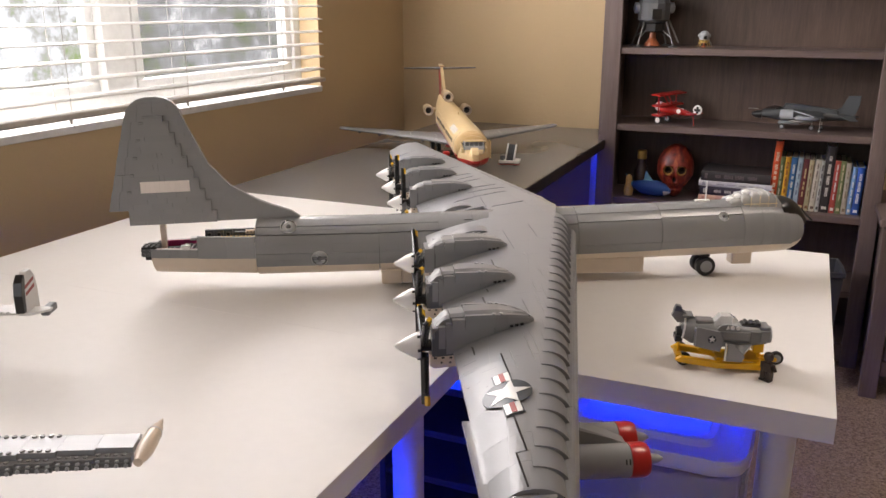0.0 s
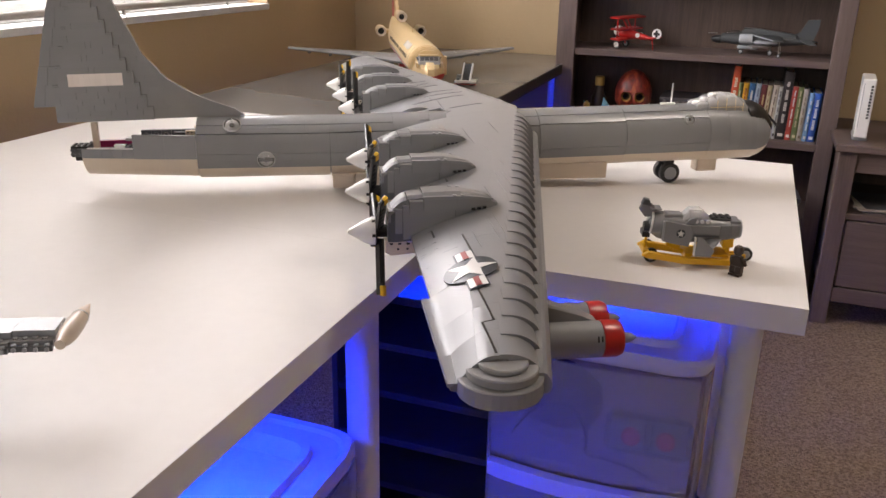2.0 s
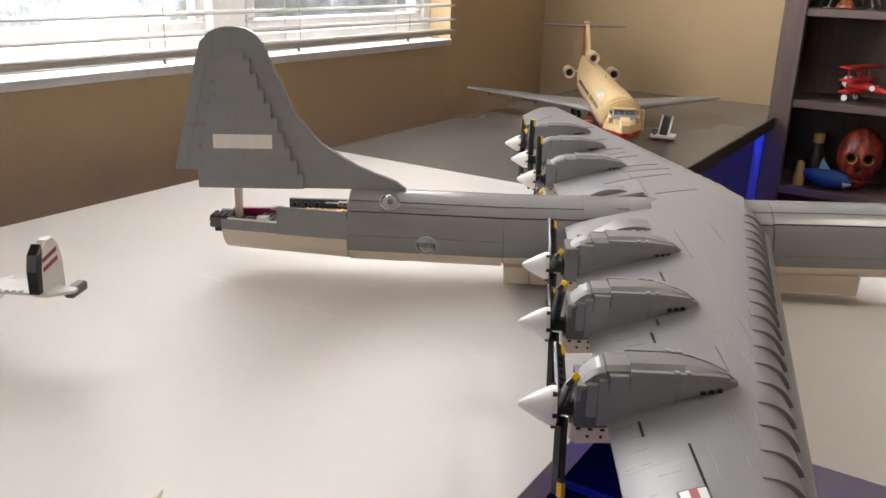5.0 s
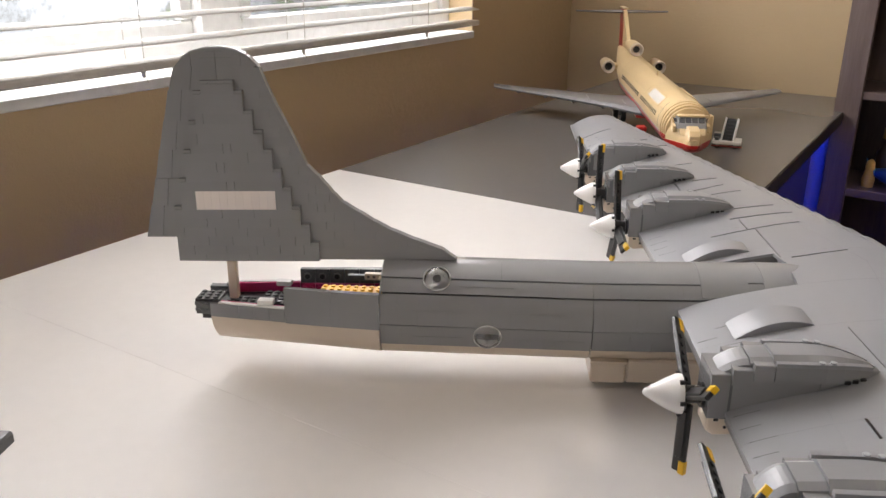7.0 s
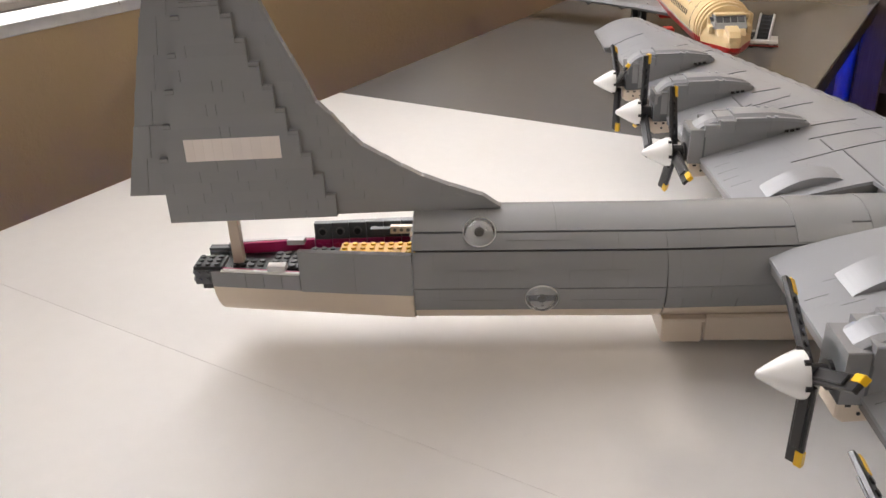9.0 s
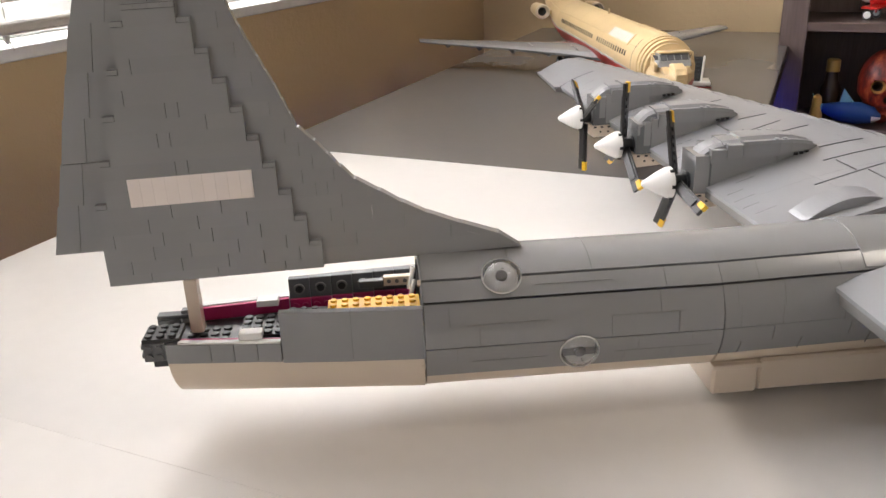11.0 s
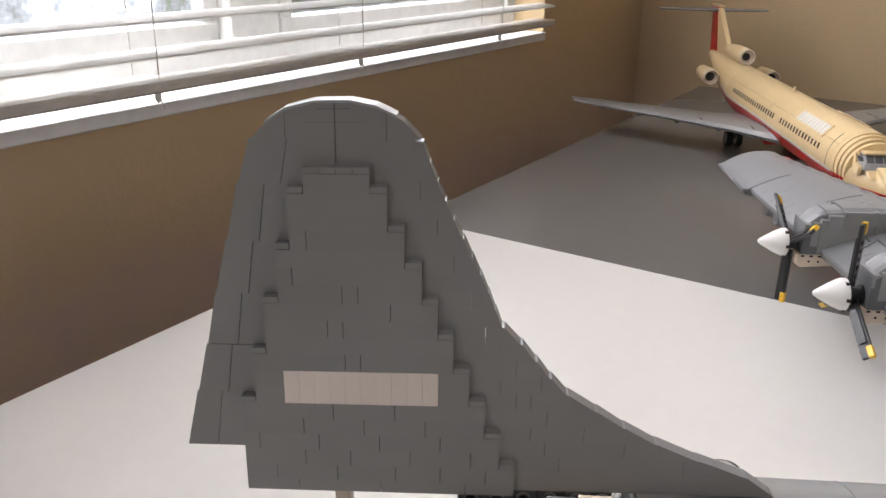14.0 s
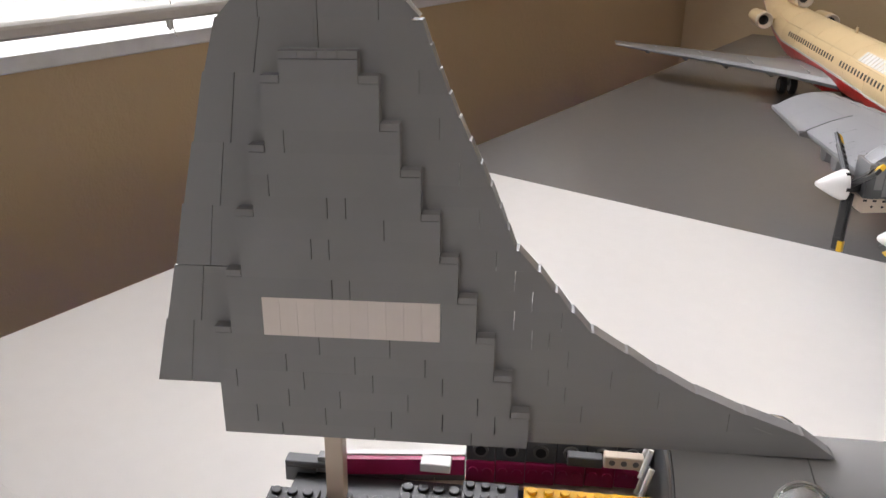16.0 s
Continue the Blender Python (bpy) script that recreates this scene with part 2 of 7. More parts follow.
def garden():
    """The bright yard outside, far off and out of focus."""
    m, t, b = material("garden_backdrop")
    nodes = t.nodes
    nodes.remove(b)
    vec = coords(t)
    a, c = noise_tex(t, vec, 0.75, 3.0), noise_tex(t, vec, 5.0, 5.0, 0.7)
    f = maths(t, "ADD", maths(t, "MULTIPLY", a, 0.6), maths(t, "MULTIPLY", c, 0.4))
    col = ramp(t, f, ((0.30, (0.06, 0.085, 0.03)), (0.40, (0.13, 0.165, 0.08)), (0.46, (0.20, 0.20, 0.19)), (0.52, (0.33, 0.34, 0.345)), (0.62, (1.0, 0.99, 0.97))))
    e = nodes.new("ShaderNodeEmission")
    e.inputs[1].default_value = G_GLOW
    link(t, col, e.inputs[0])
    link(t, e.outputs[0], nodes["Material Output"].inputs[0])
    return m


GARDEN = garden()


def screen_mesh():
    """Fine grey insect screen, half open."""
    m, t, b = material("insect_screen")
    tr = t.nodes.new("ShaderNodeBsdfTransparent")
    mx = t.nodes.new("ShaderNodeMixShader")
    b.inputs["Base Color"].default_value = (0.16, 0.17, 0.18, 1.0)
    b.inputs["Roughness"].default_value = 0.7
    mx.inputs[0].default_value = 0.38
    link(t, tr.outputs[0], mx.inputs[1])
    link(t, b.outputs[0], mx.inputs[2])
    link(t, mx.outputs[0], t.nodes["Material Output"].inputs[0])
    return m


SCREEN = screen_mesh()


def glow(name, c, s):
    m, t, b = material(name)
    b.inputs["Base Color"].default_value = (*c, 1.0)
    b.inputs["Emission Color"].default_value = (*c, 1.0)
    b.inputs["Emission Strength"].default_value = s
    return m


LED = glow("blue_led", (0.02, 0.08, 1.0), 6.0)


# ---- mesh tools ----
def mesh_of(name, bm, mat, smooth=False):
    me = bpy.data.meshes.new(name)
    bmesh.ops.recalc_face_normals(bm, faces=bm.faces)
    if smooth:
        for f in bm.faces:
            f.smooth = True
        for e in bm.edges:
            if len(e.link_faces) == 2 and e.calc_face_angle(0) > 0.6:
                e.smooth = False
    bm.to_mesh(me)
    bm.free()
    me.materials.append(mat)
    return me


def part(name, bm, mat, parent=None, label="", smooth=False, m=None):
    ob = new(name, mesh_of(name, bm, mat, smooth))
    if parent:
        ob.parent = parent
    if m is not None:
        ob.matrix_local = m
    return tagged(ob, label)


def piece(name, me, parent, m=None):
    """One more object on a mesh that others share."""
    ob = new(name, me)
    ob.parent = parent
    if m is not None:
        ob.matrix_local = m
    return ob


def thing(name, label, category, m=None, group=""):
    ob = new(name)
    ob.empty_display_size = 0.05
    if m is not None:
        ob.matrix_world = m
    return tagged(ob, label, category, group)


def structure(name, bm, mat, label, category="", smooth=False):
    return tagged(part(name, bm, mat, smooth=smooth), label, category or name.rsplit("_", 1)[0], kind="structure")


def box(bm, lo, hi, bev=0.0, m=None):
    """A box from corner to corner, with its edges taken off by bev."""
    lo, hi = Vector(lo), Vector(hi)
    r = bmesh.ops.create_cube(bm, size=1.0)
    bmesh.ops.scale(bm, vec=hi - lo, verts=r["verts"])
    bmesh.ops.translate(bm, vec=(lo + hi) / 2, verts=r["verts"])
    vs = r["verts"]
    if bev:
        es = {e for v in vs for e in v.link_edges}
        g = bmesh.ops.bevel(bm, geom=list(es), offset=bev, segments=1, affect="EDGES")
        vs = list({v for f in g["faces"] for v in f.verts} | {v for v in vs if v.is_valid})
    if m is not None:
        bmesh.ops.transform(bm, matrix=m, verts=vs)
    return vs


def boxed(lo, hi, bev=0.0, m=None):
    bm = bmesh.new()
    box(bm, lo, hi, bev, m)
    return bm


def prism(bm, pts, axis, a, b, bev=0.0):
    """A polygon drawn in the plane across an axis ("x": y,z; "y": x,z; "z": x,y), drawn out from a to b."""
    def at(p, k):
        return {"x": (k, p[0], p[1]), "y": (p[0], k, p[1]), "z": (p[0], p[1], k)}[axis]
    A = [bm.verts.new(at(p, a)) for p in pts]
    B = [bm.verts.new(at(p, b)) for p in pts]
    n = len(pts)
    fs = [bm.faces.new(A), bm.faces.new(B[::-1])]
    for i in range(n):
        j = (i + 1) % n
        fs.append(bm.faces.new((A[j], A[i], B[i], B[j])))
    if bev:
        es = [e for f in fs[:2] for e in f.edges]
        bmesh.ops.bevel(bm, geom=es, offset=bev, segments=1, affect="EDGES")
    return A + B


def loft(bm, rings, close=True, caps=True):
    """Skin over rings of the same number of points."""
    R = [[bm.verts.new(p) for p in r] for r in rings]
    n = len(R[0])
    for a, b in zip(R, R[1:]):
        for i in range(n if close else n - 1):
            j = (i + 1) % n
            bm.faces.new((a[i], a[j], b[j], b[i]))
    if caps and close:
        bm.faces.new(R[0][::-1])
        bm.faces.new(R[-1])
    return R


def lathe(bm, prof, axis="x", seg=24, m=None):
    """A profile of (along, radius) turned round an axis."""
    rings = []
    for s, r in prof:
        ring = []
        for k in range(seg):
            a = 2 * math.pi * k / seg
            c, d = max(r, 1e-5) * math.cos(a), max(r, 1e-5) * math.sin(a)
            p = {"x": (s, c, d), "y": (d, s, c), "z": (c, d, s)}[axis]
            ring.append(m @ Vector(p) if m is not None else p)
        rings.append(ring)
    return loft(bm, rings)


def turned(prof, axis="x", seg=24, m=None):
    bm = bmesh.new()
    lathe(bm, prof, axis, seg, m)
    return bm


def rod(bm, a, b, r, seg=10):
    a, b = Vector(a), Vector(b)
    q = (b - a).to_track_quat("X", "Z").to_matrix().to_4x4()
    lathe(bm, ((0, r), ((b - a).length, r)), "x", seg, Matrix.Translation(a) @ q)


def rodded(a, b, r, seg=10):
    bm = bmesh.new()
    rod(bm, a, b, r, seg)
    return bm


def studs(name, spots, mat, parent, h=0.0017, r=0.0024):
    """A field of studs, too small to pick singly, joined."""
    bm = bmesh.new()
    for x, y, z in spots:
        lathe(bm, ((0, r), (h * 0.8, r), (h, r * 0.86)), "z", 10, Matrix.Translation((x, y, z)))
    return tagged(part(name, bm, mat, parent), kind="stuff")


# ---- the room ----
structure("floor", boxed((WALL_W - 0.2, WALL_S - 0.2, FLOOR - 0.12), (WALL_E + 0.2, WALL_N + 0.2, FLOOR)), CARPET, "beige speckled cut-pile carpet over the whole floor", "carpet")
structure("ceiling", boxed((WALL_W - 0.2, WALL_S - 0.2, CEIL), (WALL_E + 0.2, WALL_N + 0.2, CEIL + 0.12)), CEILING, "plain white painted ceiling", "ceiling")
WT = 0.18
y0, y1, z0, z1 = WIN
bm = bmesh.new()
box(bm, (WALL_W - WT, WALL_S, FLOOR), (WALL_W, y0, CEIL))
box(bm, (WALL_W - WT, y1, FLOOR), (WALL_W, WALL_N, CEIL))
box(bm, (WALL_W - WT, y0, FLOOR), (WALL_W, y1, z0 - 0.02))
box(bm, (WALL_W - WT, y0, z1), (WALL_W, y1, CEIL))
structure("wall_west", bm, PAINT, "tan painted wall with a wide window opening", "wall")
structure("wall_north", boxed((WALL_W - WT, WALL_N, FLOOR), (WALL_E + WT, WALL_N + WT, CEIL)), PAINT, "tan painted wall behind the desk and bookcase", "wall")
structure("wall_east", boxed((WALL_E, WALL_S, FLOOR), (WALL_E + WT, WALL_N, CEIL)), PAINT, "plain tan painted wall", "wall")
# south wall with the added, unseen opening of the fill lamp
sx0, sx1, sz0, sz1 = FILL_OPENING
bm = bmesh.new()
box(bm, (WALL_W - WT, WALL_S - WT, FLOOR), (sx0, WALL_S, CEIL))
box(bm, (sx1, WALL_S - WT, FLOOR), (WALL_E + WT, WALL_S, CEIL))
box(bm, (sx0, WALL_S - WT, FLOOR), (sx1, WALL_S, sz0))
box(bm, (sx0, WALL_S - WT, sz1), (sx1, WALL_S, CEIL))
structure("wall_south", bm, PAINT, "tan painted wall with an added opening for the fill lamp", "wall")
for nm, lo, hi in (("baseboard_north", (WALL_W, WALL_N - 0.013, FLOOR), (WALL_E, WALL_N, FLOOR + 0.085)),
                   ("baseboard_west", (WALL_W, WALL_S, FLOOR), (WALL_W + 0.013, WALL_N - 0.014, FLOOR + 0.085))):
    structure(nm, boxed(lo, hi, 0.003), TRIM, "white painted wooden baseboard", "baseboard")


def window(name, lo, hi, x, label):
    """A sliding window in a wall across x: outer frame, two sashes, mullion, panes."""
    (ya, za), (yb, zb) = lo, hi
    w = tagged(new(name), label, "window", kind="structure")
    w.empty_display_size = 0.1
    t = 0.05
    for nm, a, b in (("frame_rail", (ya, za), (yb, za + t)), ("frame_rail", (ya, zb - t), (yb, zb)),
                     ("frame_stile", (ya, za + t), (ya + t, zb - t)), ("frame_stile", (yb - t, za + t), (yb, zb - t))):
        part(nm, boxed((x - 0.045, a[0], a[1]), (x + 0.03, b[0], b[1]), 0.004), VINYL, w)
    mid = 1.735
    part("mullion", boxed((x - 0.030, mid - 0.058, za + t), (x + 0.022, mid + 0.058, zb - t), 0.006), VINYL, w)
    for a, b, dx in ((ya + t, mid - 0.058, -0.012), (mid + 0.058, yb - t, 0.006)):
        s = 0.034
        for p, q in (((a, za + t), (b, za + t + s)), ((a, zb - t - s), (b, zb - t)), ((a, za + t + s), (a + s, zb - t - s)), ((b - s, za + t + s), (b, zb - t - s))):
            part("sash", boxed((x + dx - 0.014, p[0], p[1]), (x + dx + 0.014, q[0], q[1]), 0.004), VINYL, w)
        g = part("pane", boxed((x + dx - 0.002, a + s, za + t + s), (x + dx + 0.002, b - s, zb - t - s)), GLASS, w)
        g.visible_shadow = False
        if dx > 0:
            sc = part("insect_screen", boxed((x - 0.0405, a, za + t), (x - 0.0400, b, zb - t)), SCREEN, w, "grey insect screen")
            sc.visible_shadow = False
    return w


window("window_1", (y0, z0), (y1, z1), WALL_W - 0.11, "white vinyl sliding window with two glass panes")
structure("window_sill", boxed((WALL_W - 0.15, y0 + 0.002, z0 - 0.0195), (WALL_W + 0.004, y1 - 0.002, z0 + 0.001), 0.002), VINYL, "white painted window sill catching the daylight", "window sill")
# jamb linings
for nm, lo, hi in (("trim_jamb_north", (WALL_W - 0.08, y1 - 0.012, z0 + 0.001), (WALL_W + 0.002, y1, z1)), ("trim_jamb_south", (WALL_W - 0.08, y0, z0 + 0.001), (WALL_W + 0.002, y0 + 0.012, z1))):
    structure(nm, boxed(lo, hi, 0.002), PAINT, "tan painted window reveal", "trim")

# frame added round the unseen south opening
bm = boxed((sx0, WALL_S - 0.12, sz0), (sx1, WALL_S - 0.07, sz0 + 0.05), 0.003)
box(bm, (sx0, WALL_S - 0.12, sz1 - 0.05), (sx1, WALL_S - 0.07, sz1), 0.003)
box(bm, (sx0, WALL_S - 0.12, sz0 + 0.05), (sx0 + 0.05, WALL_S - 0.07, sz1 - 0.05), 0.003)
box(bm, (sx1 - 0.05, WALL_S - 0.12, sz0 + 0.05), (sx1, WALL_S - 0.07, sz1 - 0.05), 0.003)
structure("window_2", bm, VINYL, "unseen white frame added around the south fill lamp", "window")

# yard outside
bm = bmesh.new()
vs = [bm.verts.new(p) for p in ((-6.5, -7, -2.5), (-6.5, 14, -2.5), (-6.5, 14, 5.5), (-6.5, -7, 5.5))]
bm.faces.new(vs)
back = structure("backdrop", bm, GARDEN, "bright blurred yard with bushes and pale ground", "backdrop")

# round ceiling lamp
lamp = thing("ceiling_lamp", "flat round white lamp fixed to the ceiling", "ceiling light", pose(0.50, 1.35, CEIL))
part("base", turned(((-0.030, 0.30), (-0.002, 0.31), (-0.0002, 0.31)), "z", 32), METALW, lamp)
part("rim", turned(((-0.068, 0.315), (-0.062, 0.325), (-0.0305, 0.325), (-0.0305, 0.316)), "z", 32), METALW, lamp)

# the venetian blind
bx = WALL_W + 0.030
blind = thing("window_blind", "white slatted venetian blind lowered over the window, slats open", "window blind", pose(bx, 0, 0))
ba, bb = y0 - 0.03, 2.560
slat = bmesh.new()
rings = []
for yy in (ba + 0.004, bb - 0.006):
    up = [(-0.025 + 0.05 * k / 6, yy, 0.0022 * (1 - (k / 3 - 1) ** 2)) for k in range(7)]
    rings.append(up + [(x, y, z - 0.0026) for x, y, z in up[::-1]])
loft(slat, rings)
slat_mesh = mesh_of("slat", slat, SLAT, True)
for k in range(23):
    piece("slat", slat_mesh, blind, pose(0, 0, 0.9945 + 0.0425 * k, 0, 4 + random.uniform(-1.2, 1.2), 0))
part("bottom_rail", boxed((-0.026, ba, 0.948), (0.026, bb, 0.962), 0.003), RAIL, blind)
part("headrail", boxed((-0.028, ba, 1.955), (0.032, bb, 2.01), 0.003), RAIL, blind)
for yy in (1.02, 1.42, 1.83, 2.30):
    for dx in (-0.024, 0.0255):
        part("ladder_cord", rodded((dx, yy, 0.966), (dx, yy, 1.956), 0.0009, 6), CORD, blind)
    part("cord_knot", turned(((0, 0.001), (0.004, 0.004), (0.012, 0.004), (0.016, 0.001)), "z", 8, pose(0.02, yy, 0.936)), CORD, blind)
    part("cord_tail", rodded((0.02, yy, 0.951), (0.023, yy + 0.006, 0.928), 0.0009, 6), CORD, blind)


# ---- tables ----
def table(name, lo, hi, mat, edge, label, legs, th=0.034):
    t = thing(name, label, "table", pose(0, 0, 0))
    part("tabletop", boxed((lo[0], lo[1], TOP - th), (hi[0], hi[1], TOP), 0.0003), mat, t)
    if edge:
        part("edge_band", boxed((hi[0] + 0.0001, lo[1] + 0.001, TOP - th - 0.001), (hi[0] + 0.003, hi[1] - 0.001, TOP - 0.0015), 0.0008), edge, t, "dark edge band")
    for x, y in legs:
        leg = part("leg", turned(((FLOOR + 0.012, 0.0205), (TOP - th - 0.0002, 0.0225)), "z", 24, pose(x, y, 0)), METALW, t, smooth=True)
        part("foot", turned(((FLOOR, 0.025), (FLOOR + 0.008, 0.026), (FLOOR + 0.012, 0.022)), "z", 20, pose(x, y, 0)), RACK, leg)
    return t


XL = -1.485
table("table", (XL, -0.66), (-0.471, 0.98495), TABLE, None, "white laminate table with a white enamelled round leg", ((-0.520, 0.905), (-0.54, -0.58), (-1.42, -0.58), (-1.42, 0.90)))
table("table", (XL, 0.9850), (0.014, 1.7350), TABLE, None, "white laminate table carrying the large grey bomber model", ((-0.043, 1.152), (-0.052, 1.67), (-1.42, 1.67), (-1.42, 1.06)))
table("desk", (XL, 1.7356), (-0.735, 3.275), DESK, EDGE, "grey desk with a dark edge carrying the tan airliner", ((-0.80, 1.82), (-0.80, 3.20), (-1.42, 3.20), (-1.42, 1.82)))
for lo, hi in (((-0.634, -0.35, TOP - 0.041), (-0.622, 0.75, TOP - 0.0345)), ((-0.90, 1.354, TOP - 0.041), (-0.10, 1.366, TOP - 0.0345)), ((-0.826, 1.75, TOP - 0.041), (-0.814, 3.15, TOP - 0.0345))):
    tagged(part("led_strip", boxed(lo, hi, 0.001), LED), "blue glowing light strip stuck under the table", "light strip", "light strips")


# ---- storage under the tables ----
def drawer_tower(x0_, x1_, y0_, y1_, top, label, heights, face):
    """Plastic drawer tower; face: the side where its drawers open, "s" (low y) or "e" (high x)."""
    t = thing("drawer_tower", label, "drawer unit", pose((x0_ + x1_) / 2, (y0_ + y1_) / 2, FLOOR, 0, 0, 0 if face == "s" else 90))
    w, d = (x1_ - x0_, y1_ - y0_) if face == "s" else (y1_ - y0_, x1_ - x0_)
    h = top - FLOOR
    tray = bmesh.new()
    n = 24
    def ring(inset, z, bow=0.018):
        out = []
        for k in range(n):
            a = 2 * math.pi * (k + 0.5) / n
            c, s = math.cos(a), math.sin(a)
            e = 0.17
            x = math.copysign(abs(c) ** e, c) * (w / 2 - inset)
            y = math.copysign(abs(s) ** e, s) * (d / 2 - inset)
            if s < 0:
                y -= bow * (1 - (x / (w / 2)) ** 2)
            out.append((x, y, z))
        return out
    loft(tray, [ring(0.003, h - 0.026), ring(-0.001, h - 0.023), ring(-0.004, h - 0.016), ring(-0.004, h - 0.006), ring(0.0, h), ring(0.010, h), ring(0.014, h - 0.005), ring(0.044, h - 0.005), ring(0.046, h + 0.006), ring(0.056, h + 0.006), ring(0.062, h - 0.020)])
    part("top_tray", tray, TRAY, t, "milky white tray top with a raised rim", True)
    for sx in (-1, 1):
        part("side_wall", boxed((sx * (w / 2 - 0.004) - 0.003, -d / 2 + 0.02, 0.02), (sx * (w / 2 - 0.004) + 0.003, d / 2 - 0.004, h - 0.027), 0.001), FROST, t)
    part("back_wall", boxed((-w / 2 + 0.008, d / 2 - 0.006, 0.02), (w / 2 - 0.008, d / 2 - 0.001, h - 0.027), 0.001), FROST, t)
    z = h - 0.024
    for nth, hh in enumerate(heights):
        dr = bmesh.new()
        front = []
        m_ = 14
        for k in range(m_ + 1):
            x = -w / 2 + 0.012 + (w - 0.024) * k / m_
            front.append((x, -d / 2 - 0.018 * (1 - (x / (w / 2)) ** 2)))
        pts = front + [(p[0], p[1] + 0.004) for p in front[::-1]]
        prism(dr, pts, "z", z - hh + 0.006, z - (0.030 if nth else 0.006))
        drw = part("drawer", dr, FROST, t, "frosted clear plastic drawer front")
        lip = bmesh.new()
        pts = [(p[0], p[1] - 0.010) for p in front] + [(p[0], p[1] + 0.006) for p in front[::-1]]
        prism(lip, pts, "z", z - 0.030, z - 0.004, 0.002)
        if nth:
            part("drawer_lip", lip, TRAY, drw, "milky white curved pull lip")
        else:
            lip.free()
        base = boxed((-w / 2 + 0.014, -d / 2 + 0.004, z - hh + 0.004), (w / 2 - 0.014, d / 2 - 0.01, z - hh + 0.008))
        part("drawer_base", base, FROST, drw)
        z -= hh
    for sx in (-1, 1):
        for sy in (-1, 1):
            part("caster", turned(((-0.008, 0.010), (0.008, 0.010)), "x", 14, pose(sx * (w / 2 - 0.03), sy * (d / 2 - 0.03), 0.010)), RACK, t)
    return t


drawer_tower(-0.395, -0.080, 1.062, 1.44, 0.603, "clear plastic drawer tower with white rim under the table", (0.19, 0.19, 0.16), "s")
drawer_tower(-0.90, -0.515, 0.52, 0.880, 0.50, "clear plastic drawer tower glowing blue under the table", (0.21, 0.20), "e")
# what shows through the drawers
ctrl = thing("game_controller", "dark game controller with two round red buttons inside a drawer", "controller", pose(-0.155, 1.100, 0.452, 65, 0, 4))
part("body", boxed((-0.062, -0.03, -0.010), (0.062, 0.03, 0.010), 0.008), DGREY, ctrl)
for bx_ in (-0.0245, 0.0245):
    part("button", turned(((0.0095, 0.0135), (0.014, 0.0135), (0.016, 0.010)), "z", 18, pose(bx_, -0.004, 0)), RED, ctrl, "round red button")
part("switch", boxed((-0.006, -0.02, 0.0095), (0.006, 0.02, 0.0125), 0.002), BLACK, ctrl)
cb = bpy.data.curves.new("cable", "CURVE")
cb.dimensions, cb.bevel_depth = "3D", 0.0028
sp = cb.splines.new("NURBS")
pts = [(-0.37, 1.14, 0.38), (-0.33, 1.10, 0.47), (-0.27, 1.12, 0.485), (-0.235, 1.095, 0.42), (-0.26, 1.13, 0.372), (-0.20, 1.15, 0.368), (-0.15, 1.11, 0.375)]
sp.points.add(len(pts) - 1)
for p, q in zip(sp.points, pts):
    p.co = (*q, 1)
sp.order_u, sp.use_endpoint_u = 4, True
cb.materials.append(INK)
tagged(new("cable", cb), "black cable coiled inside a drawer", "cable")
bag = bmesh.new()
lathe(bag, ((0.0, 0.05), (0.03, 0.062), (0.08, 0.055), (0.105, 0.03), (0.11, 0.0)), "z", 16, pose(-0.305, 1.22, 0.365))
for v in bag.verts:
    v.co += Vector((noise.noise(v.co * 30), noise.noise(v.co * 30 + Vector((5, 0, 0))), 0)) * 0.012
tagged(part("cloth_bundle", bag, DARKBOX, smooth=True), "dark folded cloth bundle lying in a drawer", "cloth")

rack = thing("media_rack", "black open rack of level shelves under the table", "rack", pose(-0.565, 1.36, FLOOR))
for sx in (-1, 1):
    part("side_panel", boxed((sx * 0.150 - 0.006, -0.17, 0), (sx * 0.150 + 0.006, 0.17, 0.60), 0.001), RACK, rack)
part("back_panel", boxed((-0.143, 0.162, 0.002), (0.143, 0.168, 0.598)), RACK, rack)
for zz in (0.02, 0.115, 0.21, 0.305, 0.40, 0.495, 0.585):
    part("shelf", boxed((-0.1435, -0.168, zz - 0.007), (0.1435, 0.161, zz + 0.007), 0.001), RACK, rack)


# ---- the large bomber model; along its length u, across v, up w ----
BO = pose(-0.90, 1.125, TOP, 0, 0, 28.8)
bomber = thing("model_bomber", "large light grey brick-built six-propeller bomber model standing on the white table", "model airplane", BO)
FW, FR = 0.074, 0.050


def arc_panel(ua, ub, a0, a1, r, th, w0=FW, r2=None, w2=None):
    """A curved panel of the fuselage between two angles from the top (degrees, minus: near side)."""
    bm = bmesh.new()
    n = max(3, int(abs(a1 - a0) / 7))
    rings = []
    for u, rr, ww in ((ua, r, w0), (ub, r2 or r, w2 or w0)):
        out = [(u, rr * math.sin(radians(a0 + (a1 - a0) * k / n)), ww + rr * math.cos(radians(a0 + (a1 - a0) * k / n))) for k in range(n + 1)]
        ins = [(u, (rr - th) * math.sin(radians(a0 + (a1 - a0) * k / n)), ww + (rr - th) * math.cos(radians(a0 + (a1 - a0) * k / n))) for k in range(n, -1, -1)]
        rings.append(out + ins)
    loft(bm, rings)
    return bm


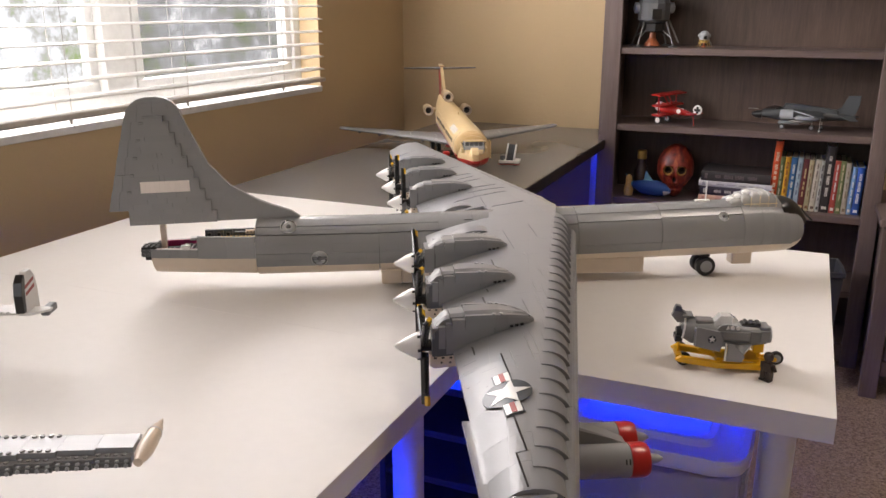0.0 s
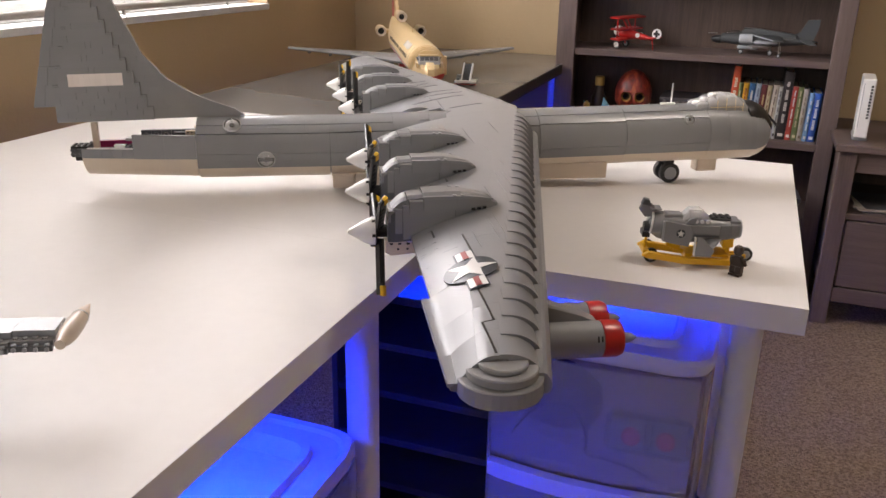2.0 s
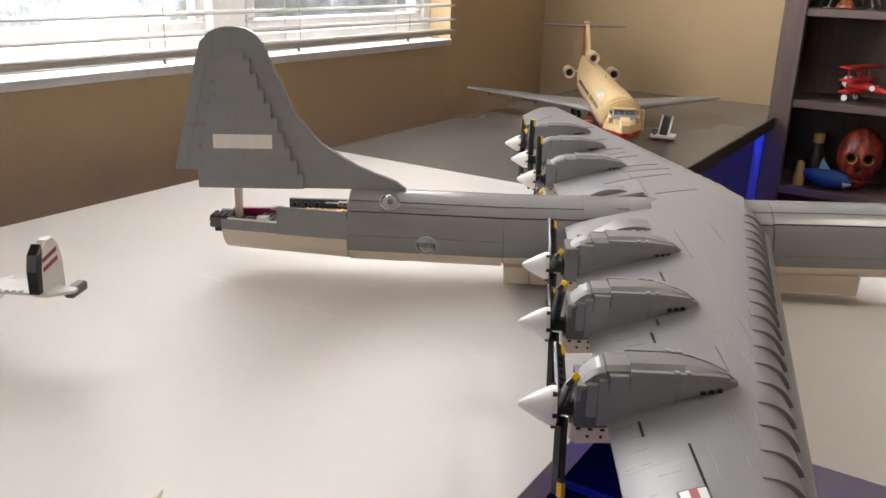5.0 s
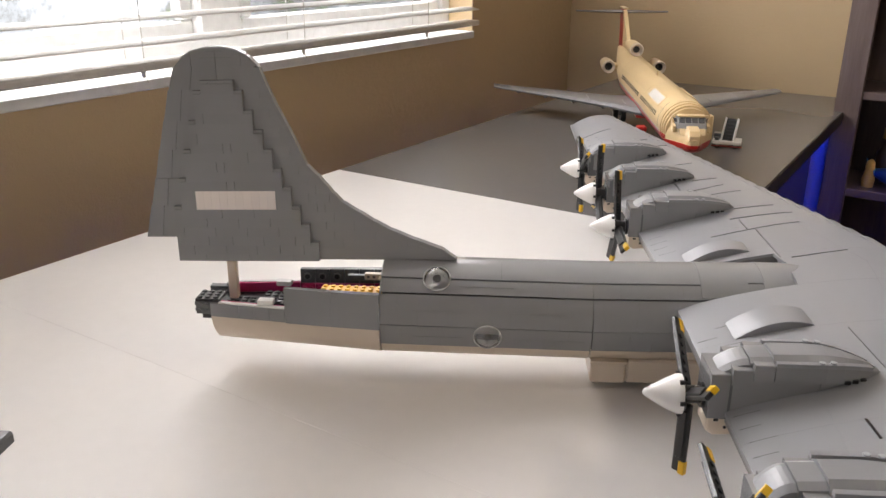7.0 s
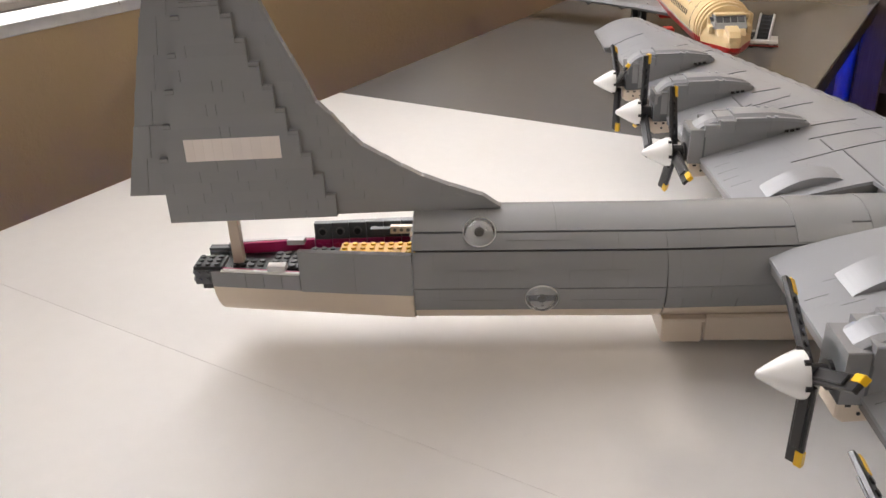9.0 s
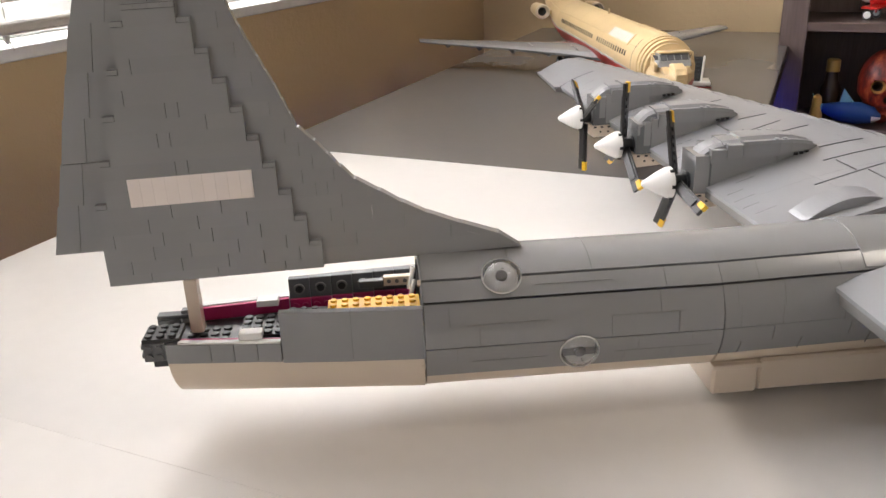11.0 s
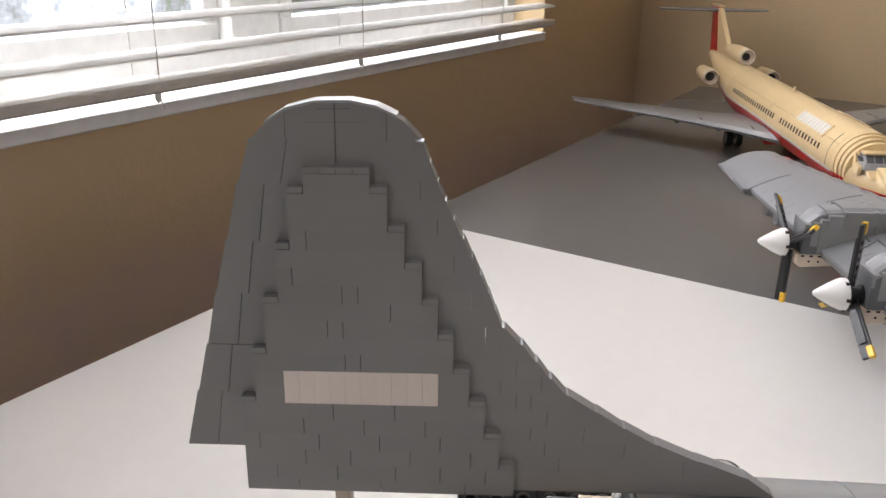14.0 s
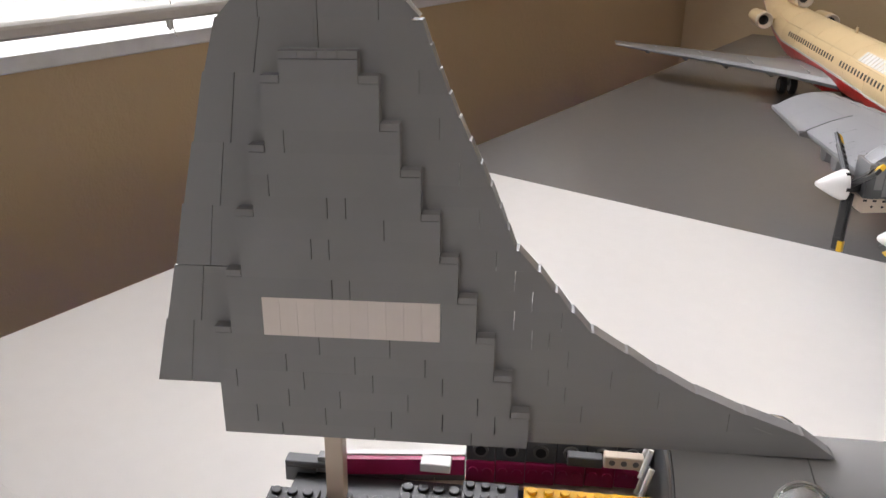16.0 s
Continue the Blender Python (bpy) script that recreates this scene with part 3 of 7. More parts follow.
# the front of the body runs slightly uphill from the wing
UPHILL = pose(0.197, 0, FW, 0, -1.29, 0) @ pose(-0.197, 0, -FW)
fus = part("fuselage", turned(((-0.010, FR - 0.0045), (0.200, FR - 0.0045)), "x", 48, pose(0, 0, FW)), DGREY, bomber, "dark core under the grey fuselage panels")
fore = part("fuselage_front", turned(((0.199, FR - 0.0045), (0.845, FR - 0.0045)), "x", 48, pose(0, 0, FW)), DGREY, bomber, "dark core under the grey front panels", m=UPHILL)
gap = 0.0005
for ua, ub, cuts in ((-0.012, 0.197, (0, 36, 55, 92, 121)), (0.197, 0.330, (0, 36, 55, 92, 121)), (0.330, 0.545, (0, 33, 55, 96, 122)), (0.545, 0.695, (0, 32, 53, 101, 122)), (0.695, 0.845, (0, 31, 50, 101, 121))):
    spans = [(-cuts[1], cuts[1])] + [(s * a, s * b) for a, b in zip(cuts[1:], cuts[2:]) for s in (-1, 1)]
    hull = fus if ub < 0.2 else fore
    gap = 0.0005 if ub < 0.2 else 0.0004
    for a, b in spans:
        a, b = min(a, b), max(a, b)
        part("fuselage_panel", arc_panel(ua + gap, ub - gap, a + (1.0 if abs(a) < 70 else 0.35), b - (1.0 if abs(b) < 70 else 0.35), FR + random.uniform(-0.0003, 0.0004), 0.004), GREY, hull, smooth=True)
    part("belly_panel", arc_panel(ua + gap, ub - gap, cuts[-1] + 0.4, 360 - cuts[-1] - 0.4, FR - 0.0004, 0.004), CREAM, hull, "aged white belly panel", smooth=True)
# thin plate seams along the rear top
for u in (0.050, 0.107):
    part("panel_joint", arc_panel(u, u + 0.00025, -34, 34, FR + 0.00055, 0.001), DGREY, fus)

# short joints between the plates of the rear body, and pale tabs painted as glints on the opened tail's rim
joints = random.Random(5)
for s in (-1, 1):
    for a, b, step in ((38, 54, 0.052), (57, 74, 0.044), (74, 91, 0.038), (93, 106, 0.046), (106, 120, 0.040)):
        u = 0.004 + joints.uniform(0, step)
        while u < 0.325:
            if abs(u - 0.197) > 0.008 and abs(u - 0.095) > 0.018 and abs(u - 0.0435) > 0.016:
                part("panel_joint", arc_panel(u, u + 0.00020, min(s * a, s * b), max(s * a, s * b), FR + 0.00046 + 0.0225 * max(0, u - 0.197) * math.cos(radians((a + b) / 2)), 0.0008), TAILGREY, fus)
            u += step * joints.uniform(0.7, 1.3)
    for a, ua, ub in ((73.6, 0.018, 0.074), (73.6, 0.118, 0.168), (105.6, 0.020, 0.072), (105.6, 0.120, 0.190), (45.0, 0.066, 0.120)):
        part("panel_joint", arc_panel(ua, ub, min(s * a, s * (a + 0.20)), max(s * a, s * (a + 0.20)), FR + 0.00046, 0.0008), TAILGREY, fus)
    # cream tabs put the rim's highlights into colour
    for k in (0, 5, 11):
        a = 34 + 6.7 * k
        part("rim_tab", arc_panel(-0.0145, -0.0122, min(s * a, s * (a + 4.6)), max(s * a, s * (a + 4.6)), FR - 0.0008, 0.0024), CREAM, fus, "pale tab painted as a glint on the rim")

# nose: stepped rings that close to a blunt tip
NOSE = ((0.845, 0.0500, 0.0740), (0.880, 0.0496, 0.0738), (0.9000, 0.0488, 0.0732), (0.9118, 0.0480, 0.0725), (0.9218, 0.0470, 0.0715), (0.9311, 0.0456, 0.0702), (0.9395, 0.0424, 0.0698), (0.9470, 0.0390, 0.0692), (0.9538, 0.0350, 0.0684), (0.9596, 0.0300, 0.0676), (0.9647, 0.0245, 0.0670), (0.9689, 0.0185, 0.0668), (0.9718, 0.0120, 0.0670), (0.9735, 0.0060, 0.0672))
nose = part("nose_core", turned([(u - 0.0004, r - 0.0070) for u, r, w in NOSE[:-2]], "x", 36, pose(0, 0, 0.0690)), DGREY, bomber, "dark core inside the nose", m=UPHILL)
for k, ((ua, ra, wa), (ub, rb, wb)) in enumerate(zip(NOSE, NOSE[1:])):
    top0 = 34 if 0 < k < 5 else 0
    for a, b in ((-121, -top0), (top0, 121)):
        part("nose_panel", arc_panel(ua + 0.0003, ub - 0.0002, a + 0.4, b - 0.4, ra, 0.0042, wa, ra - (ra - rb) * 0.15, wa), GREY, nose, smooth=True)
    part("chin_panel", arc_panel(ua + 0.0003, ub - 0.0002, 121.4, 238.6, ra - 0.0003, 0.0042, wa, ra - (ra - rb) * 0.15, wa), CREAM, nose, "aged white chin panel", smooth=True)


def glazing(ua, ub, hw, ha, hb):
    """One clear curved block of the canopy, hollow below."""
    bm = bmesh.new()
    rings = []
    for u, h in ((ua, ha - 0.0035), (ua + 0.0035, ha), (ub - 0.002, hb), (ub, hb - 0.0015)):
        arch = [(-math.copysign(abs(math.cos(math.pi * k / 14)) ** 0.42, math.cos(math.pi * k / 14)), math.sin(math.pi * k / 14) ** 0.36) for k in range(15)]
        lo = FW + 0.032
        rings.append([(u, hw * y, lo + (h - 0.032) * z) for y, z in arch] + [(u, (hw - 0.003) * y, lo + (h - 0.035) * z) for y, z in arch[::-1]])
    loft(bm, rings)
    return bm


cano = part("canopy", glazing(0.828, 0.8478, 0.0225, 0.0545, 0.0570), HAZY, bomber, "clear glazed flight deck canopy in stepped blocks", m=UPHILL)
for ua, ub, hw, ha, hb in ((0.8482, 0.8626, 0.0250, 0.0615, 0.0630), (0.8630, 0.8790, 0.0268, 0.0665, 0.0670), (0.8794, 0.8950, 0.0272, 0.0672, 0.0668), (0.8954, 0.9096, 0.0268, 0.0660, 0.0600), (0.9100, 0.9200, 0.0258, 0.0590, 0.0500), (0.9204, 0.9290, 0.0240, 0.0490, 0.0420)):
    part("canopy_block", glazing(ua, ub, hw, ha, hb), HAZY, cano)
for s in (-1, 1):
    for u, h in ((0.8628, 0.058), (0.8792, 0.061), (0.8952, 0.060), (0.9098, 0.053)):
        part("canopy_rib", rodded((u, s * 0.0272, FW + 0.030), (u, s * 0.0262, FW + h), 0.0005, 6), TAN, cano)
    part("canopy_rail", rodded((0.850, s * 0.0278, FW + 0.047), (0.912, s * 0.0270, FW + 0.046), 0.0005, 6), TAN, cano)
part("cockpit_floor", boxed((0.83, -0.024, FW + 0.022), (0.922, 0.024, FW + 0.034), 0.001), TAN, bomber, "tan flight deck floor", m=UPHILL)
for u in (0.868, 0.890):
    for s in (-1, 1):
        part("crew_seat", boxed((u - 0.004, s * 0.012 - 0.006, FW + 0.0342), (u + 0.004, s * 0.012 + 0.006, FW + 0.050), 0.001), TAN, bomber, m=UPHILL)
# white domes stand for window reflections on the clear canopy blocks
for u, h in ((0.833, 0.0505), (0.847, 0.0560), (0.861, 0.0625)):
    part("top_bubble", turned(((0, 0.0082), (0.003, 0.0076), (0.0056, 0.0048), (0.0066, 0.0)), "z", 18, pose(u, -0.006, FW + h)), WHITE, bomber, "white dome added to paint a reflection on the clear canopy", True, m=UPHILL)
bm = bmesh.new()
prof = ((0.9210, 0.0500), (0.929, 0.0515), (0.938, 0.0505), (0.947, 0.0470), (0.955, 0.0420), (0.963, 0.0345), (0.970, 0.0250), (0.9755, 0.0150))
rings = [[(u, 0.036 * math.sin(radians(a)) * (1 - max(0, u - 0.935) * 14), FW - 0.0145 + (h + 0.0160) * math.cos(radians(a * 0.60))) for a in range(-70, 71, 14)] for u, h in prof]
loft(bm, [r + [(p[0], p[1], p[2] - 0.008) for p in r[::-1]] for r in rings])
part("nose_glare_panel", bm, BLACK, bomber, "black anti-glare panel", True, m=UPHILL)
part("refuelling_probe", rodded((0.968, 0, FW + 0.030), (0.996, 0.002, FW + 0.003), 0.0022, 8), BLACK, bomber, "thin black probe", m=UPHILL)
part("antenna_mast", rodded((0.789, 0, FW + FR), (0.790, 0, FW + FR + 0.036), 0.0015, 8), WHITE, bomber, "white antenna mast", m=UPHILL)
part("antenna_base", boxed((0.770, -0.004, FW + FR - 0.001), (0.796, 0.004, FW + FR + 0.003), 0.001), WHITE, bomber, m=UPHILL)


def blister(u, ang, k=1.0):
    m = (UPHILL if u > 0.2 else Matrix()) @ Matrix.Translation((u, 0, FW)) @ pose(0, 0, 0, -ang, 0, 0) @ Matrix.Translation((0, 0, FR)) @ Matrix.Scale(k, 4) @ Matrix.Translation((0, 0, -FR))
    bm = bmesh.new()
    prof = ((FR + 0.0003, 0.0122), (FR + 0.0003, 0.0136), (FR + 0.0022, 0.0136), (FR + 0.0030, 0.0122), (FR + 0.0062, 0.0098), (FR + 0.0085, 0.0060), (FR + 0.0092, 0.0012), (FR + 0.0084, 0.0012), (FR + 0.0077, 0.0055), (FR + 0.0054, 0.0088), (FR + 0.0020, 0.0112), (FR + 0.0003, 0.0122))
    loft(bm, [[m @ Vector((r * math.cos(2 * math.pi * k / 24), r * math.sin(2 * math.pi * k / 24), h)) for k in range(24)] for h, r in prof], caps=False)
    bmesh.ops.remove_doubles(bm, verts=bm.verts[:], dist=0.00002)
    b = part("gun_blister", bm, CLEAR, bomber, "clear round sighting blister", True)
    # white ring paints the bright highlight round the clear dome's edge
    part("blister_ring", turned(((FR + 0.0002, 0.0131), (FR + 0.0014, 0.0131), (FR + 0.0016, 0.0139), (FR + 0.0002, 0.0141)), "z", 24, m), WHITE, b, "white ring painted for the highlight on the clear rim")
    part("blister_stud", turned(((FR - 0.001, 0.0045), (FR + 0.0014, 0.0042), (FR + 0.0020, 0.0034)), "z", 14, m), TAILGREY, b)


for u, ang in ((0.0435, 36), (0.0950, 103), (0.808, 53)):
    for s in (-1, 1):
        blister(u, s * ang, 0.66 if u > 0.2 else 1.0)
for u0_, u1_, hv, wl in ((0.200, 0.236, 0.033, 0.0075), (0.236, 0.500, 0.031, 0.0075), (0.545, 0.672, 0.030, 0.015), (0.843, 0.882, 0.012, 0.0190)):
    part("belly_bay", boxed((u0_, -hv, wl), (u1_ - 0.0008, hv, 0.034 + (0.010 if u0_ > 0.5 else 0)), 0.002), CREAM, bomber, "aged white bay door block")
bm = boxed((0.199, -0.036, 0.030), (0.236, 0.036, 0.0335), 0.0006)
part("bay_plate", bm, CREAM, bomber)

# ---- opened tail ----
tail = part("tail_floor", boxed((-0.200, -0.024, 0.060), (-0.012, 0.024, 0.0700), 0.0004), BLACK, bomber, "black studded tail floor plates")
bm = bmesh.new()
rings = []
for k in range(9):
    f = k / 8
    u = -0.189 + 0.1765 * f
    hw, wt, wb = 0.0290 + 0.0175 * f, 0.0652 - 0.0012 * f, 0.0350 - 0.0045 * f
    rings.append([(u + (0.006 * math.sin(math.pi * j / 16) if k == 0 else 0), hw * math.copysign(abs(math.cos(math.pi * j / 16)) ** 0.6, math.cos(math.pi * j / 16)), wt - (wt - wb) * math.sin(math.pi * j / 16) ** 0.7) for j in range(17)])
loft(bm, rings)
part("tail_belly", bm, CREAM, tail, "aged white curved tail underside", True)


def wall_piece(name, ua, va, ub, vb, wa, wb, th, mat, label=""):
    bm = bmesh.new()
    prism(bm, ((ua, va), (ub, vb), (ub, vb - math.copysign(th, vb)), (ua, va - math.copysign(th, va))), "z", wa, wb, 0.0002)
    return part(name, bm, mat, tail, label)


for s in (-1, 1):
    xs = [(-0.189, 0.0300), (-0.158, 0.0336), (-0.142, 0.0352), (-0.126, 0.0368), (-0.1095, 0.0390)]
    for (ua, va), (ub, vb) in zip(xs, xs[1:]):
        wall_piece("tail_brick", ua + 0.0002, s * va, ub - 0.0002, s * vb, 0.0653, 0.0795, 0.006, GREY)
    xs = [(-0.1092, 0.0390), (-0.061, 0.0440), (-0.0125, 0.0478)]
    for (ua, va), (ub, vb) in zip(xs, xs[1:]):
        wall_piece("tail_brick", ua + 0.0001, s * va, ub - 0.0001, s * vb, 0.0645, 0.1025 if s < 0 else 0.0950, 0.006, GREY)
    wall_piece("tail_tile", -0.180, s * 0.0306, -0.1098, s * 0.0390, 0.0797, 0.0812, 0.0042, WHITE, "white edge tile")
    wall_piece("liner", -0.180, s * 0.0262, -0.1098, s * 0.0346, 0.0702, 0.0804, 0.0035, PINK, "magenta inner brick")
part("tail_block", boxed((-0.2045, -0.0280, 0.0665), (-0.1895, -0.0060, 0.0800), 0.0004), DGREY, tail, "dark grey end bricks with side studs")
for v in (-0.0240, -0.0160, -0.0100):
    for w in (0.0700, 0.0768):
        part("tail_stud", turned(((0, 0.0024), (0.0016, 0.0024)), "x", 10, pose(-0.2061, v, w)), DGREY, tail)
for w in (0.0703, 0.0768):
    for u in (-0.2005, -0.1935):
        part("tail_stud", turned(((0, 0.0024), (0.0016, 0.0024)), "y", 10, pose(u, -0.0296, w)), DGREY, tail)
part("end_plate", boxed((-0.2045, -0.0280, 0.0802), (-0.1790, -0.0060, 0.0835), 0.0003), BLACK, tail)
studs("end_stud", [(-0.2005 + 0.008 * i, v, 0.0835) for i in range(3) for v in (-0.0240, -0.0170, -0.0100)], BLACK, tail, r=0.0027)
part("stud_plate", boxed((-0.200, -0.0270, 0.0702), (-0.1095, 0.0040, 0.0735), 0.0003), BLACK, tail, "black studded plate")
part("stud_plate", boxed((-0.141, -0.0190, 0.0737), (-0.1095, 0.0120, 0.0768), 0.0003), BLACK, tail, "black studded plate")
studs("floor_stud", [(-0.1755 + 0.008 * i, -0.0230 + 0.008 * j, 0.0735) for i in range(9) for j in range(4) if not (i > 3 and j > 0)], BLACK, tail, r=0.0031)
studs("floor_stud", [(-0.1370 + 0.008 * i, -0.0150 + 0.008 * j, 0.0768) for i in range(4) for j in range(4)], BLACK, tail, r=0.0031)
part("ledge_plate", boxed((-0.1090, -0.0330, 0.0780), (-0.0800, 0.0150, 0.0800), 0.0004), BLACK, tail)
studs("ledge_stud", [(-0.105 + 0.008 * i, -0.0290 + 0.008 * j, 0.0800) for i in range(3) for j in range(6)], BLACK, tail)
# far wall: dark bricks with open tubes, magenta rows under it
for k in range(6):
    u = -0.1092 + 0.0160 * k
    va = 0.0330 + 0.0010 * k
    b = part("tube_brick", boxed((u, va, 0.0795), (u + 0.0157, va + 0.006, 0.0955), 0.0005), DGREY, tail, "dark grey brick with an open tube")
    bm = bmesh.new()
    lathe(bm, ((0, 0.0042), (0.0016, 0.0042), (0.0016, 0.0030), (0.0004, 0.0030)), "y", 16, pose(u + 0.0078, va, 0.0872, 0, 0, 180))
    part("tube", bm, TAILGREY, b)
    # black disc paints the shade inside the tube, which is closed
    part("tube_hole", turned(((0.0013, 0.0029), (0.0018, 0.0029)), "y", 16, pose(u + 0.0078, va, 0.0872, 0, 0, 180)), BLACK, b)
for k in range(6):
    u = -0.1092 + 0.0160 * k
    va = 0.0320 + 0.0010 * k
    b = part("liner_brick", boxed((u, va, 0.0660), (u + 0.0157, va + 0.006, 0.0793), 0.0005), PINK, tail, "magenta brick")
    for q in (0.004, 0.0117):
        lathe(bm := bmesh.new(), ((0, 0.0026), (0.001, 0.0026), (0.001, 0.0018)), "y", 12, pose(u + q, va, 0.0735, 0, 0, 180))
        part("tube", bm, PINK, b)
part("end_brick", boxed((-0.2065, 0.0220, 0.0640), (-0.1895, 0.0300, 0.0735), 0.0005), DGREY, tail)
part("end_brick", boxed((-0.2065, 0.0220, 0.0737), (-0.1815, 0.0300, 0.0770), 0.0005), DGREY, tail)
part("hinge_plate", boxed((-0.0560, 0.0240, 0.0875), (-0.0380, 0.0300, 0.0935), 0.0005), DGREY, tail)
hp = part("hinge_plate", boxed((-0.0375, 0.0230, 0.0890), (-0.0175, 0.0290, 0.0962), 0.0005), CREAM, tail, "cream hinge plate")
for q in (-0.0335, -0.0275, -0.0215):
    part("hinge_hole", turned(((0, 0.0016), (0.0004, 0.0016)), "y", 10, pose(q, 0.0227, 0.0928)), TAILGREY, hp)
yp = part("yellow_plate", boxed((-0.0778, -0.0370, 0.0885), (-0.0125, 0.0000, 0.0918), 0.0004), YELLOW, tail, "warm yellow studded plate")
studs("yellow_stud", [(-0.0738 + 0.008 * i, -0.0040 - 0.008 * j, 0.0918) for i in range(8) for j in range(4)], YELLOW, yp)
part("under_plate", boxed((-0.0770, -0.0370, 0.0780), (-0.0125, -0.0010, 0.0883), 0.0004), BLACK, tail)
for u, v in ((-0.1240, 0.0215), (-0.1300, -0.0300)):
    part("white_tile", boxed((u - 0.008, v - 0.0045, 0.0814), (u + 0.008, v + 0.0045, 0.0865), 0.0005), WHITE, tail)
for v, w in ((0.028, 0.0975), (0.020, 0.0990), (0.024, 0.086), (0.012, 0.0930)):
    part("tail_clip", rodded((-0.019, v, w - 0.012), (-0.0145, v + 0.004, w + 0.003), 0.0016, 8), WHITE, tail)
part("fin_post", boxed((-0.1765, -0.0045, 0.0746), (-0.1675, 0.0045, 0.1160), 0.0005), CREAM, bomber, "white post holding up the fin")
ring = arc_panel(-0.0128, -0.0118, -100, 100, FR - 0.001, 0.006)
part("break_rim", ring, GREY_B, bomber, "pale rim at the tail joint")

# ---- the tall fin, brick by brick; its courses climb slightly towards the nose ----
def lean(pts):
    return [(u, w + 0.03 * (u + 0.16)) for u, w in pts]


fin_core = bmesh.new()
prism(fin_core, lean(((-0.215, 0.1200), (-0.085, 0.1200), (-0.085, 0.1380), (-0.215, 0.1380))), "y", -0.0036, 0.0036)
fin = part("fin", fin_core, DGREY, bomber, "tall grey brick-built tail fin on a white post")
COURSE, BASE, PLATE = 0.00962, 0.1260, 0.0033
STEP_R = (-0.0777, -0.0863, -0.0948, -0.1033, -0.1119, -0.1200, -0.1282, -0.1369, -0.1452, -0.1536)
STEP_L = (-0.2240, -0.2161, -0.2089, -0.2010, -0.1939, -0.1859)
LEAD = [(0.1173, 0.0640), (0.1256, 0.0540), (0.1340, 0.0400), (0.1410, 0.0176), (0.1514, -0.0067), (0.1607, -0.0232), (0.1712, -0.0395), (0.1807, -0.0554), (0.1907, -0.0636), (0.2010, -0.0719), (0.2105, -0.0799), (0.2177, -0.0879), (0.2395, -0.0965), (0.2579, -0.1052), (0.2741, -0.1132), (0.2930, -0.1214), (0.3146, -0.1296)]
TRAIL = [(0.1434, -0.2576), (0.2054, -0.2414), (0.2190, -0.2395), (0.2369, -0.2337), (0.2656, -0.2262), (0.2927, -0.2192), (0.3147, -0.2118)]
# joints between the bricks of each course
JOINTS = {-1: (-0.195, -0.150, -0.104), 0: (-0.2069, -0.1735, -0.1419, -0.1177, -0.0933), 1: (-0.1908, -0.1662, -0.1340, -0.1016), 2: (-0.2155, -0.1831, -0.1504, -0.1180),
          3: (-0.1910, -0.1586, -0.1261), 4: (-0.1749, -0.1422), 7: (-0.1678, -0.1598), 9: (-0.1763, -0.1684), 10: (-0.1441,), 11: (-0.1684, -0.1604), 12: (-0.1933,), 14: (-0.1854,)}
SLITS = {0: (-0.0539, 0.012), 1: (-0.0621, -0.020), 2: (-0.0702, -0.042), 3: (-0.0620,), 4: (-0.0787, -0.0710), 5: (-0.0871, -0.0661), 6: (-0.0795,), 7: (-0.0877,), 8: (-0.0961,), 10: (-0.1040,), 12: (-0.1130,), 14: (-0.1215,), 16: (-0.1300,)}
rnd = random.Random(7)


def along(table_, w):
    ws, us = zip(*table_)
    return float(np.interp(w, ws, us))


def step_right(k):
    return STEP_R[min(9, (max(k, 0) + 1) // 2)]


def step_left(k):
    return STEP_L[min(5, max(0, (k - 5) // 3 + 1))]


def fin_brick(name, ul_a, ur_a, ul_b, ur_b, wa, wb, half, mat=GREY, parent=fin, g=0.00019):
    bm = bmesh.new()
    prism(bm, lean(((ul_a + g, wa), (ur_a - g, wa), (ur_b - g, wb), (ul_b + g, wb))), "y", -half, half)
    return part(name, bm, mat, parent)


for k in range(-1, 18):
    wa, wb = (0.1190, BASE) if k < 0 else (BASE + COURSE * k, BASE + COURSE * (k + 1))
    ul, ur = step_left(k), step_right(k)
    cuts = [ul, *JOINTS.get(k, ()), ur]
    if k in (5, 6):
        cuts = [ul, -0.2005, -0.1195, ur]
    for a, b in zip(cuts, cuts[1:]):
        if k in (5, 6) and a == -0.2005:
            continue
        fin_brick("brick", a, b, a, b, wa, wb, 0.0096 + rnd.uniform(-0.00002, 0.00002))
    # a tile on every ledge of the steps, over a fine dark joint
    if step_right(k + 1) < ur - 0.002:
        fin_brick("step_tile", step_right(k + 1), ur, step_right(k + 1), ur, wb + 0.0003, wb + PLATE, 0.0098)
    if step_left(k + 1) > ul + 0.002:
        fin_brick("step_tile", ul, step_left(k + 1), ul, step_left(k + 1), wb + 0.0003, wb + PLATE, 0.0098)
for k in range(10):
    a = -0.2005 + 0.0081 * k
    fin_brick("white_brick", a, a + 0.0081, a, a + 0.0081, BASE + COURSE * 5, BASE + COURSE * 7, 0.0098, FINBAR, g=0.00005)
wt = BASE + COURSE * 18
for k in range(4):
    a = STEP_L[-1] + 0.00808 * k
    fin_brick("step_tile", a, a + 0.00808, a, a + 0.00808, wt + 0.0003, wt + PLATE, 0.0098, g=0.00008)
